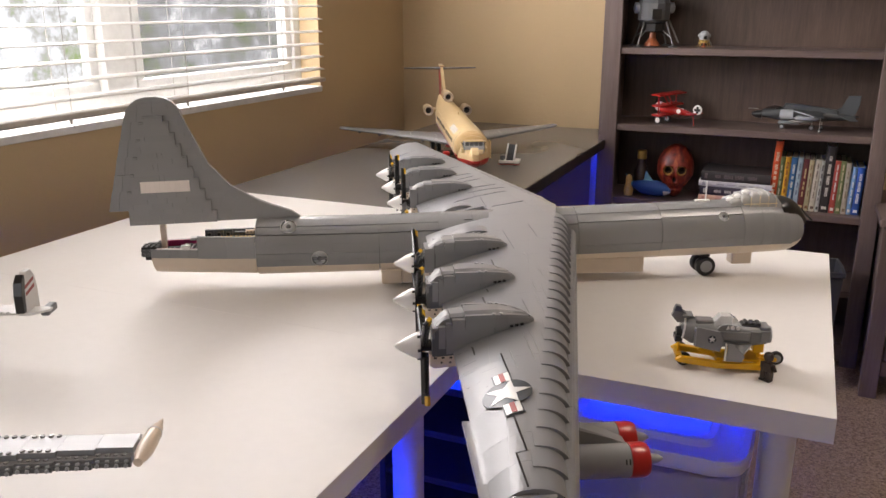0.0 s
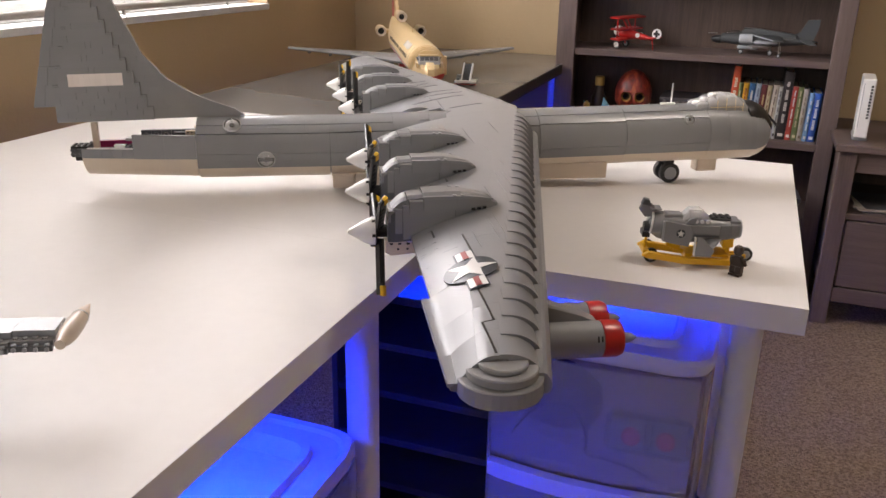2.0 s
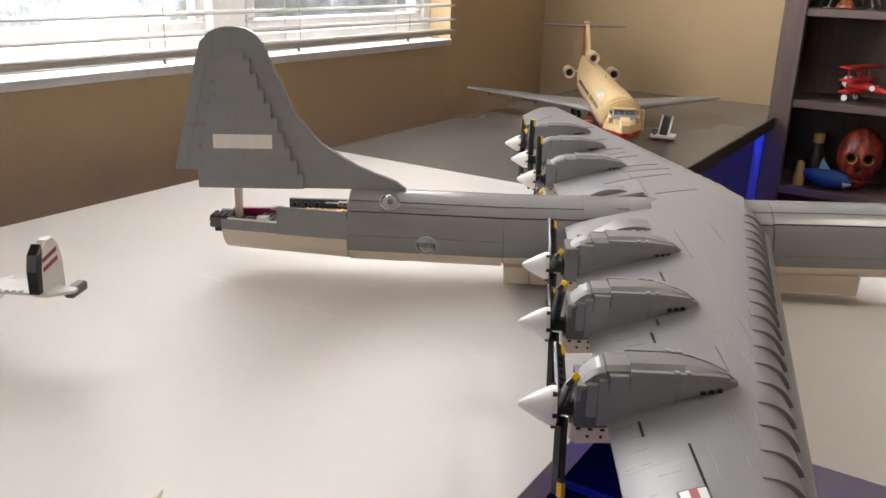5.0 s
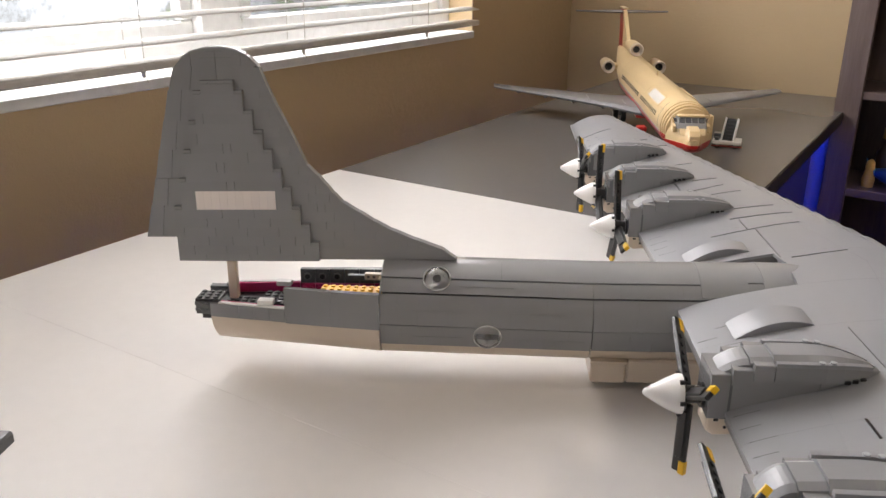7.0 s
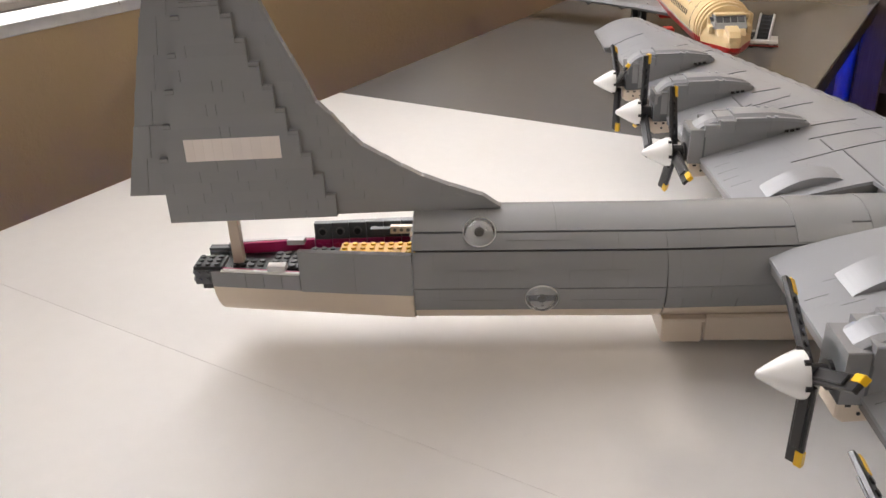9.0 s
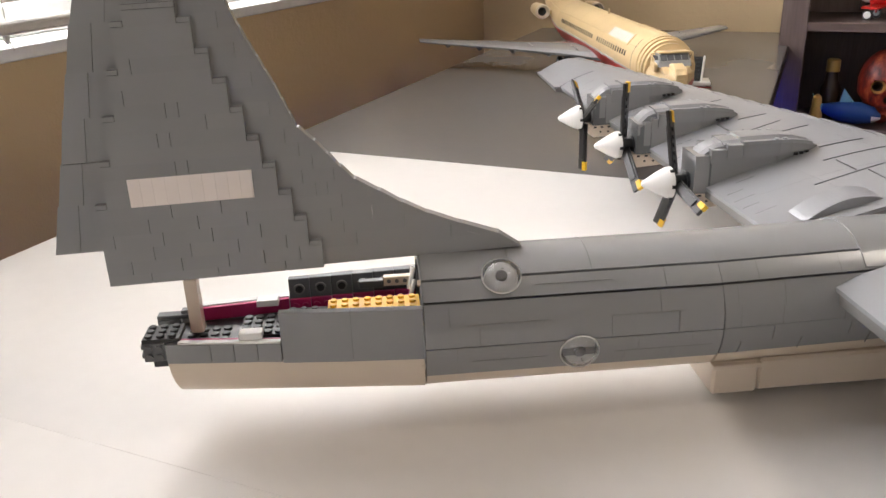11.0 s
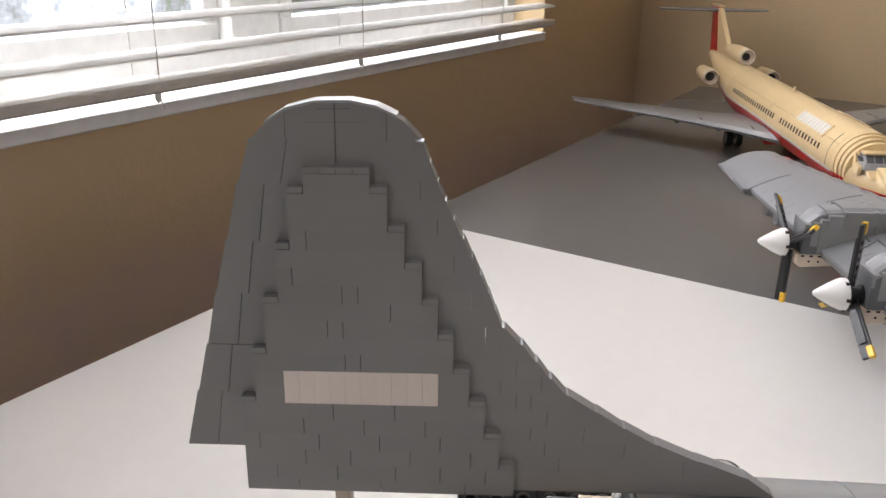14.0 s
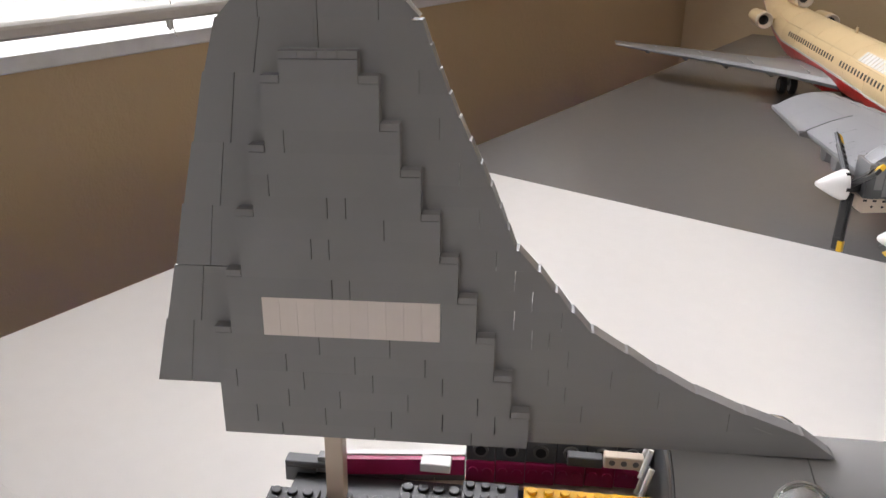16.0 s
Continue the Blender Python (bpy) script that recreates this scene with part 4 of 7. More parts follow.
# leading edge, set back by a plate: slope bricks in the outline, thin slits of daylight between the courses
for k in range(-2, 19):
    wa, wb = 0.1310 + 0.0096 * k, 0.1310 + 0.0096 * (k + 1)
    wa = max(wa, 0.1190)
    ur = step_right(min(17, max(0, int((wa - BASE) / COURSE) + 1))) - 0.004
    ea, eb = along(LEAD, wa), along(LEAD, wb) + min(0.0012, 0.12 * (along(LEAD, wa) - along(LEAD, wb)))
    cuts = [c for c in SLITS.get(k, ()) if ur + 0.006 < c < eb - 0.003]
    edges = [ur, *cuts]
    for n, a in enumerate(edges):
        last = n == len(edges) - 1
        b = edges[n + 1] if not last else None
        half = 0.0042 + rnd.uniform(-0.00003, 0.00003)
        if not last:
            fin_brick("edge_brick", a, b, a, b, wa, wb, half, g=0.00011)
        else:
            fin_brick("edge_brick", a, ea, a, max(eb, a + 0.001), wa, wb, half, g=0.00011)
# trailing edge: two columns of plates, a fine joint across at the rudder's foot
for wa, wb in ((0.1434, 0.1770), (0.1770, 0.2052), (0.2056, 0.2345), (0.2345, 0.2630), (0.2630, 0.2928), (0.2928, 0.3147)):
    def edge(w, f):
        hi_ = step_left(min(17, int((wa - BASE) / COURSE + 0.5))) + (0.004 if wa < 0.29 else 0.014)
        return along(TRAIL, w) * (1 - f) + hi_ * f
    for fa, fb in ((0.0, 0.45), (0.45, 1.0)):
        fin_brick("rudder_plate", edge(wa, fa), edge(wa, fb), edge(wb, fa) - (0.0008 if fa == 0 else 0), edge(wb, fb), wa, wb, 0.0042)
# top courses and rounded cap
for k, (a, b) in enumerate(zip((-0.1895, -0.1705, -0.1460), (-0.1705, -0.1460, -0.1330))):
    fin_brick("edge_brick", a, b, a, b, wt - 0.002, 0.3147, 0.0041)
cap = [(-0.2118, 0.3147), (-0.2037, 0.3229), (-0.1944, 0.3288), (-0.1805, 0.3322), (-0.1631, 0.3324), (-0.1509, 0.3299), (-0.1411, 0.3252), (-0.1382, 0.3237), (-0.1296, 0.3146)]
us, ws = [p[0] for p in cap], [p[1] for p in cap]
for ua, ub in ((-0.2118, -0.1945), (-0.1945, -0.1705), (-0.1705, -0.1460), (-0.1460, -0.1296)):
    arc = [(ua + (ub - ua) * k / 6, float(np.interp(ua + (ub - ua) * k / 6, us, ws))) for k in range(7)]
    bm = bmesh.new()
    prism(bm, lean([(ua + 0.00015, 0.3147), (ub - 0.00015, 0.3147)] + [(min(max(p[0], ua + 0.00015), ub - 0.00015), max(p[1], 0.3148)) for p in arc[::-1]]), "y", -0.0042, 0.0042)
    part("cap_brick", bm, GREY, fin)
bm = bmesh.new()
prism(bm, lean([(p[0], p[1] + 0.0011) for p in cap[1:-2]] + [(p[0], p[1] - 0.0002) for p in cap[1:-2][::-1]]), "y", -0.0052, 0.0052)
part("cap_rim", bm, GREY_B, fin, "pale rim strip")
fin_brick("cap_joint", -0.1790, -0.1630, -0.1790, -0.1630, 0.3291, 0.3294, 0.00425, DGREY, g=0.0)
fin_brick("cap_joint", -0.1860, -0.1560, -0.1860, -0.1560, 0.3229, 0.3231, 0.00425, DGREY, g=0.0)
# small clear clip where the fin's foot meets the body
clip_ = part("fin_clip", rodded((0.0235, -0.0030, 0.1395), (0.0320, -0.0030, 0.1365), 0.0013, 8), HAZY, fin, "clear clip")
part("clip_pin", rodded((0.0240, -0.0030, 0.1390), (0.0240, -0.0030, 0.1440), 0.0011, 8), TAILGREY, clip_)

# ---- wings ----
def le(a):
    return 0.551 - 0.246 * a


def rear(a, s):
    return 0.277 - 0.007 * a if s < 0 else 0.283 - 0.045 * a


def te(a, s):
    if a < 0.705:
        return rear(a, s)
    return 0.264 if s < 0 else 0.241


def crest(a):
    return 0.1365 - 0.023 * a


def skin(u, v):
    """Height of the wing's upper side."""
    a, s = abs(v), (-1 if v < 0 else 1)
    t0_, t1_ = rear(a, s), le(a) - 0.041
    f = min(max((u - t0_) / (t1_ - t0_), 0.0), 1.0)
    return 0.0965 + (crest(a) - 0.0965) * math.sin(math.pi / 2 * min(1.0, f * 1.08)) ** 0.9


def wing_panel(s, a0, a1, f0, f1, wing, th=0.0032):
    bm = bmesh.new()
    rings = []
    n = 6
    for a in (a0 + 0.00005, a1 - 0.00005):
        ua, ub = te(a if a1 <= 0.705 or a0 >= 0.704 else a0, s), le(a) - 0.038
        pts = []
        for k in range(n + 1):
            f = f0 + (f1 - f0) * k / n
            u = ua + (ub - ua) * f + (0.00004 if k == 0 else -0.00004 if k == n else 0)
            pts.append((u, s * a, skin(u, s * (a if a > 0.03 else 0.03))))
        rings.append(pts + [(p[0], p[1], p[2] - th) for p in pts[::-1]])
    loft(bm, rings)
    part("wing_panel", bm, WINGGREY, wing, smooth=True)


def build_wing(s):
    core = bmesh.new()
    rings = []
    end = 0.856 if s < 0 else 0.838
    for a in (0.0, 0.0419, 0.0421, 0.2, 0.4, 0.6, 0.7049, 0.7051, 0.80, end):
        t0_, l0_ = (te(a, s) + 0.002 if a > 0.042 else 0.394), le(a) - 0.010
        us = [t0_ + (l0_ - t0_) * k / 8 for k in range(9)]
        top = [(u, s * a, min(skin(u, s * max(a, 0.03)) - 0.0028, 0.20 if u < le(a) - 0.03 else 0.103)) for u in us]
        low = [(u, s * a, 0.0935 - (0.030 - 0.022 * a / 0.86) * math.sin(math.pi * min(1, (k + 0.6) / 9.5)) ** 0.7) for k, u in enumerate(us)]
        rings.append(top + low[::-1])
    loft(core, rings)
    wing = part("wing", core, TAILGREY, bomber, "broad grey brick wing with three pusher engines")
    spans = [0.0, 0.042, 0.130, 0.205, 0.275, 0.350, 0.430, 0.520, 0.612, 0.705, 0.770, 0.815, end]
    for a0, a1 in zip(spans, spans[1:]):
        for f0, f1 in ((0.485, 0.80), (0.80, 1.0)) if a0 == 0 else ((0.0, 0.36), (0.36, 0.80), (0.80, 1.0)) if a0 < 0.60 else ((0.0, 0.55), (0.55, 1.0)):
            wing_panel(s, a0, a1, f0, f1, wing)
    # curved leading-edge slopes, each one step further back than the last as the wing sweeps
    n = 26
    for k in range(n):
        a0 = 0.052 + (end - 0.052) * k / n
        a1 = 0.052 + (end - 0.052) * (k + 1) / n
        am = (a0 + a1) / 2
        ub, uf = le(am) - 0.0420, le(am) - 0.0095
        c = crest(am) + 0.0004
        bm = bmesh.new()
        rings = []
        for a in (a0, a1):
            prof = []
            skew = le(am + 0.45 * (a - am)) - le(am)
            for j in range(11):
                f = j / 10
                prof.append((ub + (uf - ub) * f + skew, s * a, c - (c - 0.1000) * (1 - (1 - f ** 2.4) ** 0.7)))
            rings.append(prof + [(uf + skew, s * a, 0.092), (ub + skew, s * a, 0.098)])
        loft(bm, rings)
        part("edge_slope", bm, WINGGREY, wing, smooth=True)
    for a0, a1 in ((0.052, 0.20), (0.20, 0.36), (0.36, 0.52), (0.52, 0.70), (0.70, end + 0.006)):
        bm = bmesh.new()
        loft(bm, [[(le(a) + x, s * a, z) for x, z in ((-0.0130, 0.0870), (-0.0130, 0.1042), (-0.0075, 0.1045), (-0.0045, 0.1030), (-0.0008, 0.0975), (0.0, 0.0930), (-0.002, 0.0880))] for a in (a0 + 0.0002, a1 - 0.0002)])
        part("front_band", bm, WINGGREY, wing)
    # open gaps and seams along the span; pale strips paint the glints on plate edges
    for a0, a1, u, mat, hw in ((0.275, 0.299, 0.356, BLACK, 0.0009), (0.389, 0.4015, 0.3327, BLACK, 0.0009), (0.4156, 0.4358, 0.324, BLACK, 0.0010), (0.450, 0.4715, 0.316, BLACK, 0.0010), (0.554, 0.5746, 0.293, BLACK, 0.0010),
                               (0.597, 0.652, 0.3185, BLACK, 0.0008), (0.738, 0.800, 0.3080, BLACK, 0.0008), (0.800, 0.852, 0.2990, BLACK, 0.0008),
                               (0.392, 0.430, 0.3925, GREY_B, 0.00018), (0.432, 0.4855, 0.3875, GREY_B, 0.00018), (0.338, 0.367, 0.4115, GREY_B, 0.00018), (0.400, 0.452, 0.4010, GREY_B, 0.00016), (0.558, 0.628, 0.3498, GREY_B, 0.00018), (0.555, 0.612, 0.3580, GREY_B, 0.00018),
                               (0.595, 0.642, 0.3285, GREY_B, 0.00018), (0.263, 0.300, 0.4055, GREY_B, 0.00018), (0.120, 0.190, 0.4400, DGREY, 0.0003), (0.140, 0.240, 0.3950, DGREY, 0.0003), (0.455, 0.500, 0.3680, DGREY, 0.0003)):
        if s > 0:
            continue
        bm = bmesh.new()
        loft(bm, [[(u - hw, s * a, skin(u, s * a) - 0.003), (u + hw, s * a, skin(u, s * a) - 0.003), (u + hw, s * a, skin(u, s * a) + 0.0006), (u - hw, s * a, skin(u, s * a) + 0.0006)] for a in (a0, a0 * 0.67 + a1 * 0.33, a0 * 0.33 + a1 * 0.67, a1)])
        part("joint" if mat == BLACK else "plate_edge", bm, mat, wing, "dark line for a plate gap or ledge shade" if mat == BLACK else "")
    if s > 0:
        # dark strips of the far wing: ledge shade painted across the chord, bending outwards, and gaps along the span
        for u0_, v0_, u1_, v1_, hw in ((0.343, 0.1148, 0.4430, 0.1320, 0.0006), (0.388, 0.1952, 0.4350, 0.2010, 0.0007), (0.374, 0.1600, 0.4480, 0.1700, 0.0006), (0.402, 0.0260, 0.4600, 0.0360, 0.0006), (0.363, 0.2585, 0.4150, 0.2690, 0.0006), (0.366, 0.3290, 0.4000, 0.3340, 0.0006),
                                       (0.330, 0.2812, 0.3560, 0.2920, 0.0007), (0.352, 0.2840, 0.4000, 0.3000, 0.0005), (0.312, 0.4300, 0.3450, 0.4370, 0.0007), (0.345, 0.4150, 0.3850, 0.4240, 0.0006), (0.290, 0.4480, 0.3130, 0.4620, 0.0007), (0.340, 0.5450, 0.3750, 0.5520, 0.0006), (0.250, 0.7060, 0.3020, 0.7080, 0.0008), (0.306, 0.5900, 0.3500, 0.6000, 0.0006),
                                       (0.3920, 0.0300, 0.3918, 0.1170, 0.0005), (0.3838, 0.1230, 0.3832, 0.1540, 0.0005), (0.3445, 0.2890, 0.3435, 0.3290, 0.0008), (0.3515, 0.2640, 0.3530, 0.2840, 0.0008), (0.3122, 0.4310, 0.3120, 0.4610, 0.0009), (0.3040, 0.4600, 0.3055, 0.4870, 0.0009)):
            bm = bmesh.new()
            rings = []
            for k in range(6):
                f = k / 5
                u, v = u0_ + (u1_ - u0_) * f, v0_ + (v1_ - v0_) * (f ** 1.5 if u1_ - u0_ > 0.01 else f)
                h = 1.3 * hw * (1 - 0.55 * f if u1_ - u0_ > 0.01 else 1)
                du, dv = (0.0, h) if u1_ - u0_ > 0.01 else (h, 0.0)
                rings.append([(u - du, v - dv, skin(u, v) - 0.002), (u + du, v + dv, skin(u, v) - 0.002), (u + du, v + dv, skin(u, v) + 0.0006), (u - du, v - dv, skin(u, v) + 0.0006)])
            loft(bm, rings)
            part("joint", bm, DGREY, wing, "dark line for a plate gap or ledge shade")
    # short chordwise joints of the flap plates near the trailing edge
    for k in range(34):
        a = 0.10 + 0.0175 * k
        u0j, ln = te(a, s) + rnd.choice((0.004, 0.006, 0.022)), rnd.choice((0.014, 0.016, 0.018))
        bm = bmesh.new()
        loft(bm, [[(u, s * a - 0.00018, skin(u, s * a) - 0.001), (u, s * a + 0.00018, skin(u, s * a) - 0.001), (u, s * a + 0.00018, skin(u, s * a) + 0.0002), (u, s * a - 0.00018, skin(u, s * a) + 0.0002)] for u in (u0j, u0j + ln)])
        part("tile_seam", bm, DGREY, wing)
    # jog in the joint of the tip section
    if s < 0:
        a, hw = 0.8000, 0.0006
        bm = bmesh.new()
        loft(bm, [[(u, s * a - hw, skin(u, s * a) - 0.001), (u, s * a + hw, skin(u, s * a) - 0.001), (u, s * a + hw, skin(u, s * a) + 0.0004), (u, s * a - hw, skin(u, s * a) + 0.0004)] for u in (0.2990, 0.3035, 0.3080)])
        part("tile_seam", bm, DGREY, wing)
    # rounded tip of stacked curved plates
    for (rr, wa, wb, cu) in ((0.0310, 0.0880, 0.1020, 0.3020), (0.0260, 0.1020, 0.1090, 0.3030), (0.0180, 0.1090, 0.1130, 0.3035)):
        bm = bmesh.new()
        a_ = end + 0.0005
        pts = [(cu + rr * math.cos(math.pi * k / 16), s * (a_ + 0.0285 * (rr / 0.0310) * math.sin(math.pi * k / 16))) for k in range(17)]
        prism(bm, pts, "z", wa, wb, 0.0010)
        part("tip_plate", bm, GREY, wing, "rounded wing tip plate")
    # bowed intake hood by the root, a solid segment on the skin
    va, vb = (0.094, 0.1285) if s < 0 else (0.056, 0.084)
    ua, ub = (0.3080, 0.3725) if s < 0 else (0.3050, 0.3690)
    bm = bmesh.new()
    rings = []
    for k in range(19):
        f = k / 18
        u = ua + (ub - ua) * f
        w = skin(ua, s * vb) * (1 - f) + skin(ub, s * vb) * f + 0.0088 * math.sin(math.pi * f) ** 0.85
        rings.append([(u, s * va, min(w, skin(u, s * va)) - 0.004), (u, s * va, w - 0.0004), (u, s * (va + 0.0004), w), (u, s * (vb - 0.0004), w), (u, s * vb, w - 0.0004), (u, s * vb, min(w, skin(u, s * vb)) - 0.004)])
    loft(bm, rings)
    part("intake_arch", bm, WINGGREY, wing, "bowed hood over the intake")
    return wing


wings = {s: build_wing(s) for s in (-1, 1)}
for k, u in enumerate((0.30, 0.36, 0.42, 0.47)):
    part("root_fairing", arc_panel(u, u + 0.045, -50, 50, FR + 0.0030 + 0.0012 * min(k, 2), 0.003), GREY, bomber, smooth=True)


def drape(poly, lift, name, mat, parent, label=""):
    """A print laid on the wing's upper side."""
    bm = bmesh.new()
    f = bm.faces.new([bm.verts.new((x, y, 0)) for x, y in poly])
    bmesh.ops.triangulate(bm, faces=[f])
    for _ in range(3):
        bmesh.ops.subdivide_edges(bm, edges=bm.edges[:], cuts=1, use_grid_fill=True)
        bmesh.ops.triangulate(bm, faces=bm.faces[:])
    for v in bm.verts:
        v.co.z = skin(v.co.x, v.co.y) + lift
    ex = bmesh.ops.extrude_face_region(bm, geom=bm.faces[:])
    for g_ in ex["geom"]:
        if isinstance(g_, bmesh.types.BMVert):
            g_.co.z += 0.00035
    return part(name, bm, mat, parent, label)


SU, SV, SK = 0.3095, -0.692, 0.87
ins = drape([(SU + SK * 0.0275 * math.cos(2 * math.pi * k / 32), SV + SK * 0.0295 * math.sin(2 * math.pi * k / 32)) for k in range(32)], 0.0016, "insignia_disc", NAVY, wings[-1], "navy disc of the wing insignia")
drape([(SU - SK * 0.0105, SV - SK * 0.051), (SU + SK * 0.0105, SV - SK * 0.051), (SU + SK * 0.0105, SV + SK * 0.051), (SU - SK * 0.0105, SV + SK * 0.051)], 0.0013, "insignia_bar", NAVY, wings[-1])
for v0_, v1_ in ((SV - SK * 0.049, SV - SK * 0.0265), (SV + SK * 0.0265, SV + SK * 0.049)):
    drape([(SU - SK * 0.0088, v0_), (SU + SK * 0.0088, v0_), (SU + SK * 0.0088, v1_), (SU - SK * 0.0088, v1_)], 0.0019, "insignia_bar", WHITE, wings[-1], "white bar")
    drape([(SU - SK * 0.0028, v0_), (SU + SK * 0.0028, v0_), (SU + SK * 0.0028, v1_), (SU - SK * 0.0028, v1_)], 0.0024, "insignia_stripe", DRED, wings[-1], "red stripe")
drape([(SU + SK * 0.0265 * (1 if k % 2 == 0 else 0.40) * math.cos(2 * math.pi * k / 10), SV + SK * 0.0285 * (1 if k % 2 == 0 else 0.40) * math.sin(2 * math.pi * k / 10)) for k in range(10)], 0.0022, "insignia_star", WHITE, wings[-1], "white five-pointed star")


# ---- engines ----
def nacelle(v, phase, shift):
    pw = 0.101 if -0.25 < v < 0 else 0.098
    e = part("engine_nacelle", turned(((0.250, 0.010), (0.256, 0.010)), "x", 18, pose(shift, v, pw)), BLACK, bomber, "grey stepped pusher engine nacelle")
    inner = abs(v) < 0.25
    ns = shift + (0.006 if inner else 0.0 if abs(v) < 0.45 else -0.002)
    U = 0.291 + ns - (0.0025 if not inner else 0.0)

    def block(stations, cham=0.0, wide=0.8):
        """A skin over upright sections (place before or after the long side, half width, bottom, top) with shoulders taken off."""
        bm = bmesh.new()
        loft(bm, [[(U + u, v - hw, lo), (U + u, v - hw, hi - cham), (U + u, v - hw + cham * wide, hi), (U + u, v + hw - cham * wide, hi), (U + u, v + hw, hi - cham), (U + u, v + hw, lo)] for u, hw, lo, hi in stations])
        return bm
    back = -0.0445 if inner else -0.0375
    part("cowl_core", block(((back, 0.0168, 0.0905, 0.1220), (-0.0300, 0.0178, 0.0905, 0.1260), (0.0350, 0.0172, 0.095, 0.1330), (0.0560, 0.0115, 0.105, 0.1320), (0.0740, 0.0030, 0.115, 0.1240)), 0.003), DGREY, e)
    if inner:
        steps = ((-0.0445, -0.0304, 0.0178, 0.0910, 0.1280), (-0.0300, -0.0154, 0.0198, 0.1205, 0.1334), (-0.0150, -0.0004, 0.0204, 0.1250, 0.1378))
    else:
        steps = ((-0.0375, -0.0304, 0.0172, 0.1120, 0.1250), (-0.0300, -0.0224, 0.0182, 0.1000, 0.1270), (-0.0220, -0.0154, 0.0192, 0.1140, 0.1306), (-0.0150, -0.0004, 0.0201, 0.1200, 0.1358))
    for ua, ub, hw, lo, hi in steps:
        part("cowl_step", block(((ua, hw, lo, hi), (ub, hw, lo, hi)), 0.0008), GREY, e)
    # flat flank plate under the long side, split once towards the front
    for ua, ub, ha, hb in ((-0.0285 if inner else -0.0215, 0.0338, 0.0184, 0.0184), (0.0343, 0.0540, 0.0184, 0.0140)):
        part("cowl_flank", block(((ua, ha, 0.0930, 0.1262), (ub, hb, 0.1000, 0.1262)), 0.0), GREY, e)
    long_side = ((0.0, 0.0208, 0.1252, 0.1378), (0.0360, 0.0208, 0.1250, 0.1380), (0.0490, 0.0182, 0.1246, 0.1370), (0.0620, 0.0136, 0.1238, 0.1345), (0.0740, 0.0080, 0.1225, 0.1310), (0.0820, 0.0028, 0.1205, 0.1278))
    part("cowl_side", block(long_side, 0.0006), GREY, e)
    # raised rims along both sides leave a groove beside the crest
    for q in (-1, 1):
        bm = bmesh.new()
        loft(bm, [[(U + u, v + q * hw, hi - 0.001), (U + u, v + q * hw, hi + 0.0024), (U + u, v + q * max(hw - 0.0042, 0.0002), hi + 0.0026), (U + u, v + q * max(hw - 0.0042, 0.0002), hi - 0.001)] for u, hw, lo, hi in long_side[:5]])
        part("cowl_rim", bm, WINGGREY, e)
    # rounded crest: curved rear, short block, long back that runs out at the front
    rise = [(back + 0.003 + (-0.0175 - back - 0.003) * f / 6, 0.0130 + 0.0015 * f / 6, 0.1150, 0.1255 + 0.0125 * math.sin(math.pi / 2 * f / 6)) for f in range(7)]
    part("cowl_crest", block(rise, 0.0026, 2.0), WINGGREY, e)
    part("cowl_crest", block(((-0.0170, 0.0146, 0.1260, 0.1392), (-0.0006, 0.0146, 0.1260, 0.1402)), 0.0026, 2.0), WINGGREY, e)
    part("cowl_crest", block(((-0.0002, 0.0150, 0.1330, 0.1422), (0.0250, 0.0150, 0.1330, 0.1430), (0.0400, 0.0140, 0.1330, 0.1426), (0.0540, 0.0118, 0.1325, 0.1402), (0.0680, 0.0078, 0.1290, 0.1362), (0.0780, 0.0032, 0.1250, 0.1312)), 0.0040, 1.3), WINGGREY, e)
    for s in (-1, 1):
        for q in (0.0325, 0.0410):
            part("cowl_stud", turned(((0, 0.0024), (0.0012, 0.0024), (0.0016, 0.0019)), "z", 12, pose(U + q, v + s * (0.0184 if q < 0.036 else 0.0172), 0.1402 if q < 0.036 else 0.1400)), GREY_B, e)
        for q, hh in ((0.0510, 0.0172), (0.0575, 0.0149), (0.0640, 0.0126)):
            part("cowl_slot", boxed((U + q, v + s * hh - 0.0014, 0.1240), (U + q + 0.0040, v + s * hh + 0.0014, 0.1266)), BLACK, e)
        part("cowl_slot", boxed((U + 0.0690, v + s * 0.0090 - 0.0030, 0.1205), (U + 0.0770, v + s * 0.0090 + 0.0014, 0.1232)), BLACK, e)
    bm = bmesh.new()
    prism(bm, ((0.2480 + ns, 0.0775), (0.2540 + ns, 0.0735), (0.2900 + ns, 0.0765), (0.2980 + ns, 0.0905), (0.2480 + ns, 0.0905)), "y", v - 0.0135, v + 0.0135, 0.0012)
    lo_ = part("lower_cowl", bm, CREAM, e, "aged white lower cowl")
    for s in (-1, 1):
        for k in range(3):
            part("cowl_slot", boxed((0.2530 + 0.009 * k + ns, v + s * 0.0135 - 0.0005, 0.0862), (0.2565 + 0.009 * k + ns, v + s * 0.0135 + 0.0005, 0.0882)), BLACK, lo_)
        for k in range(2):
            part("cowl_hole", turned(((-0.0006, 0.0013), (0.0006, 0.0013)), "y", 8, pose(0.2620 + 0.010 * k + ns, v + s * 0.0135, 0.0812)), BLACK, lo_)
    part("spinner", turned(((0.2070, 0.0008), (0.2080, 0.0026), (0.2140, 0.0062), (0.2235, 0.0116), (0.2310, 0.0150), (0.2330, 0.0156), (0.2360, 0.0156)), "x", 28, pose(shift, v, pw)), WHITE, e, "white pointed spinner", True)
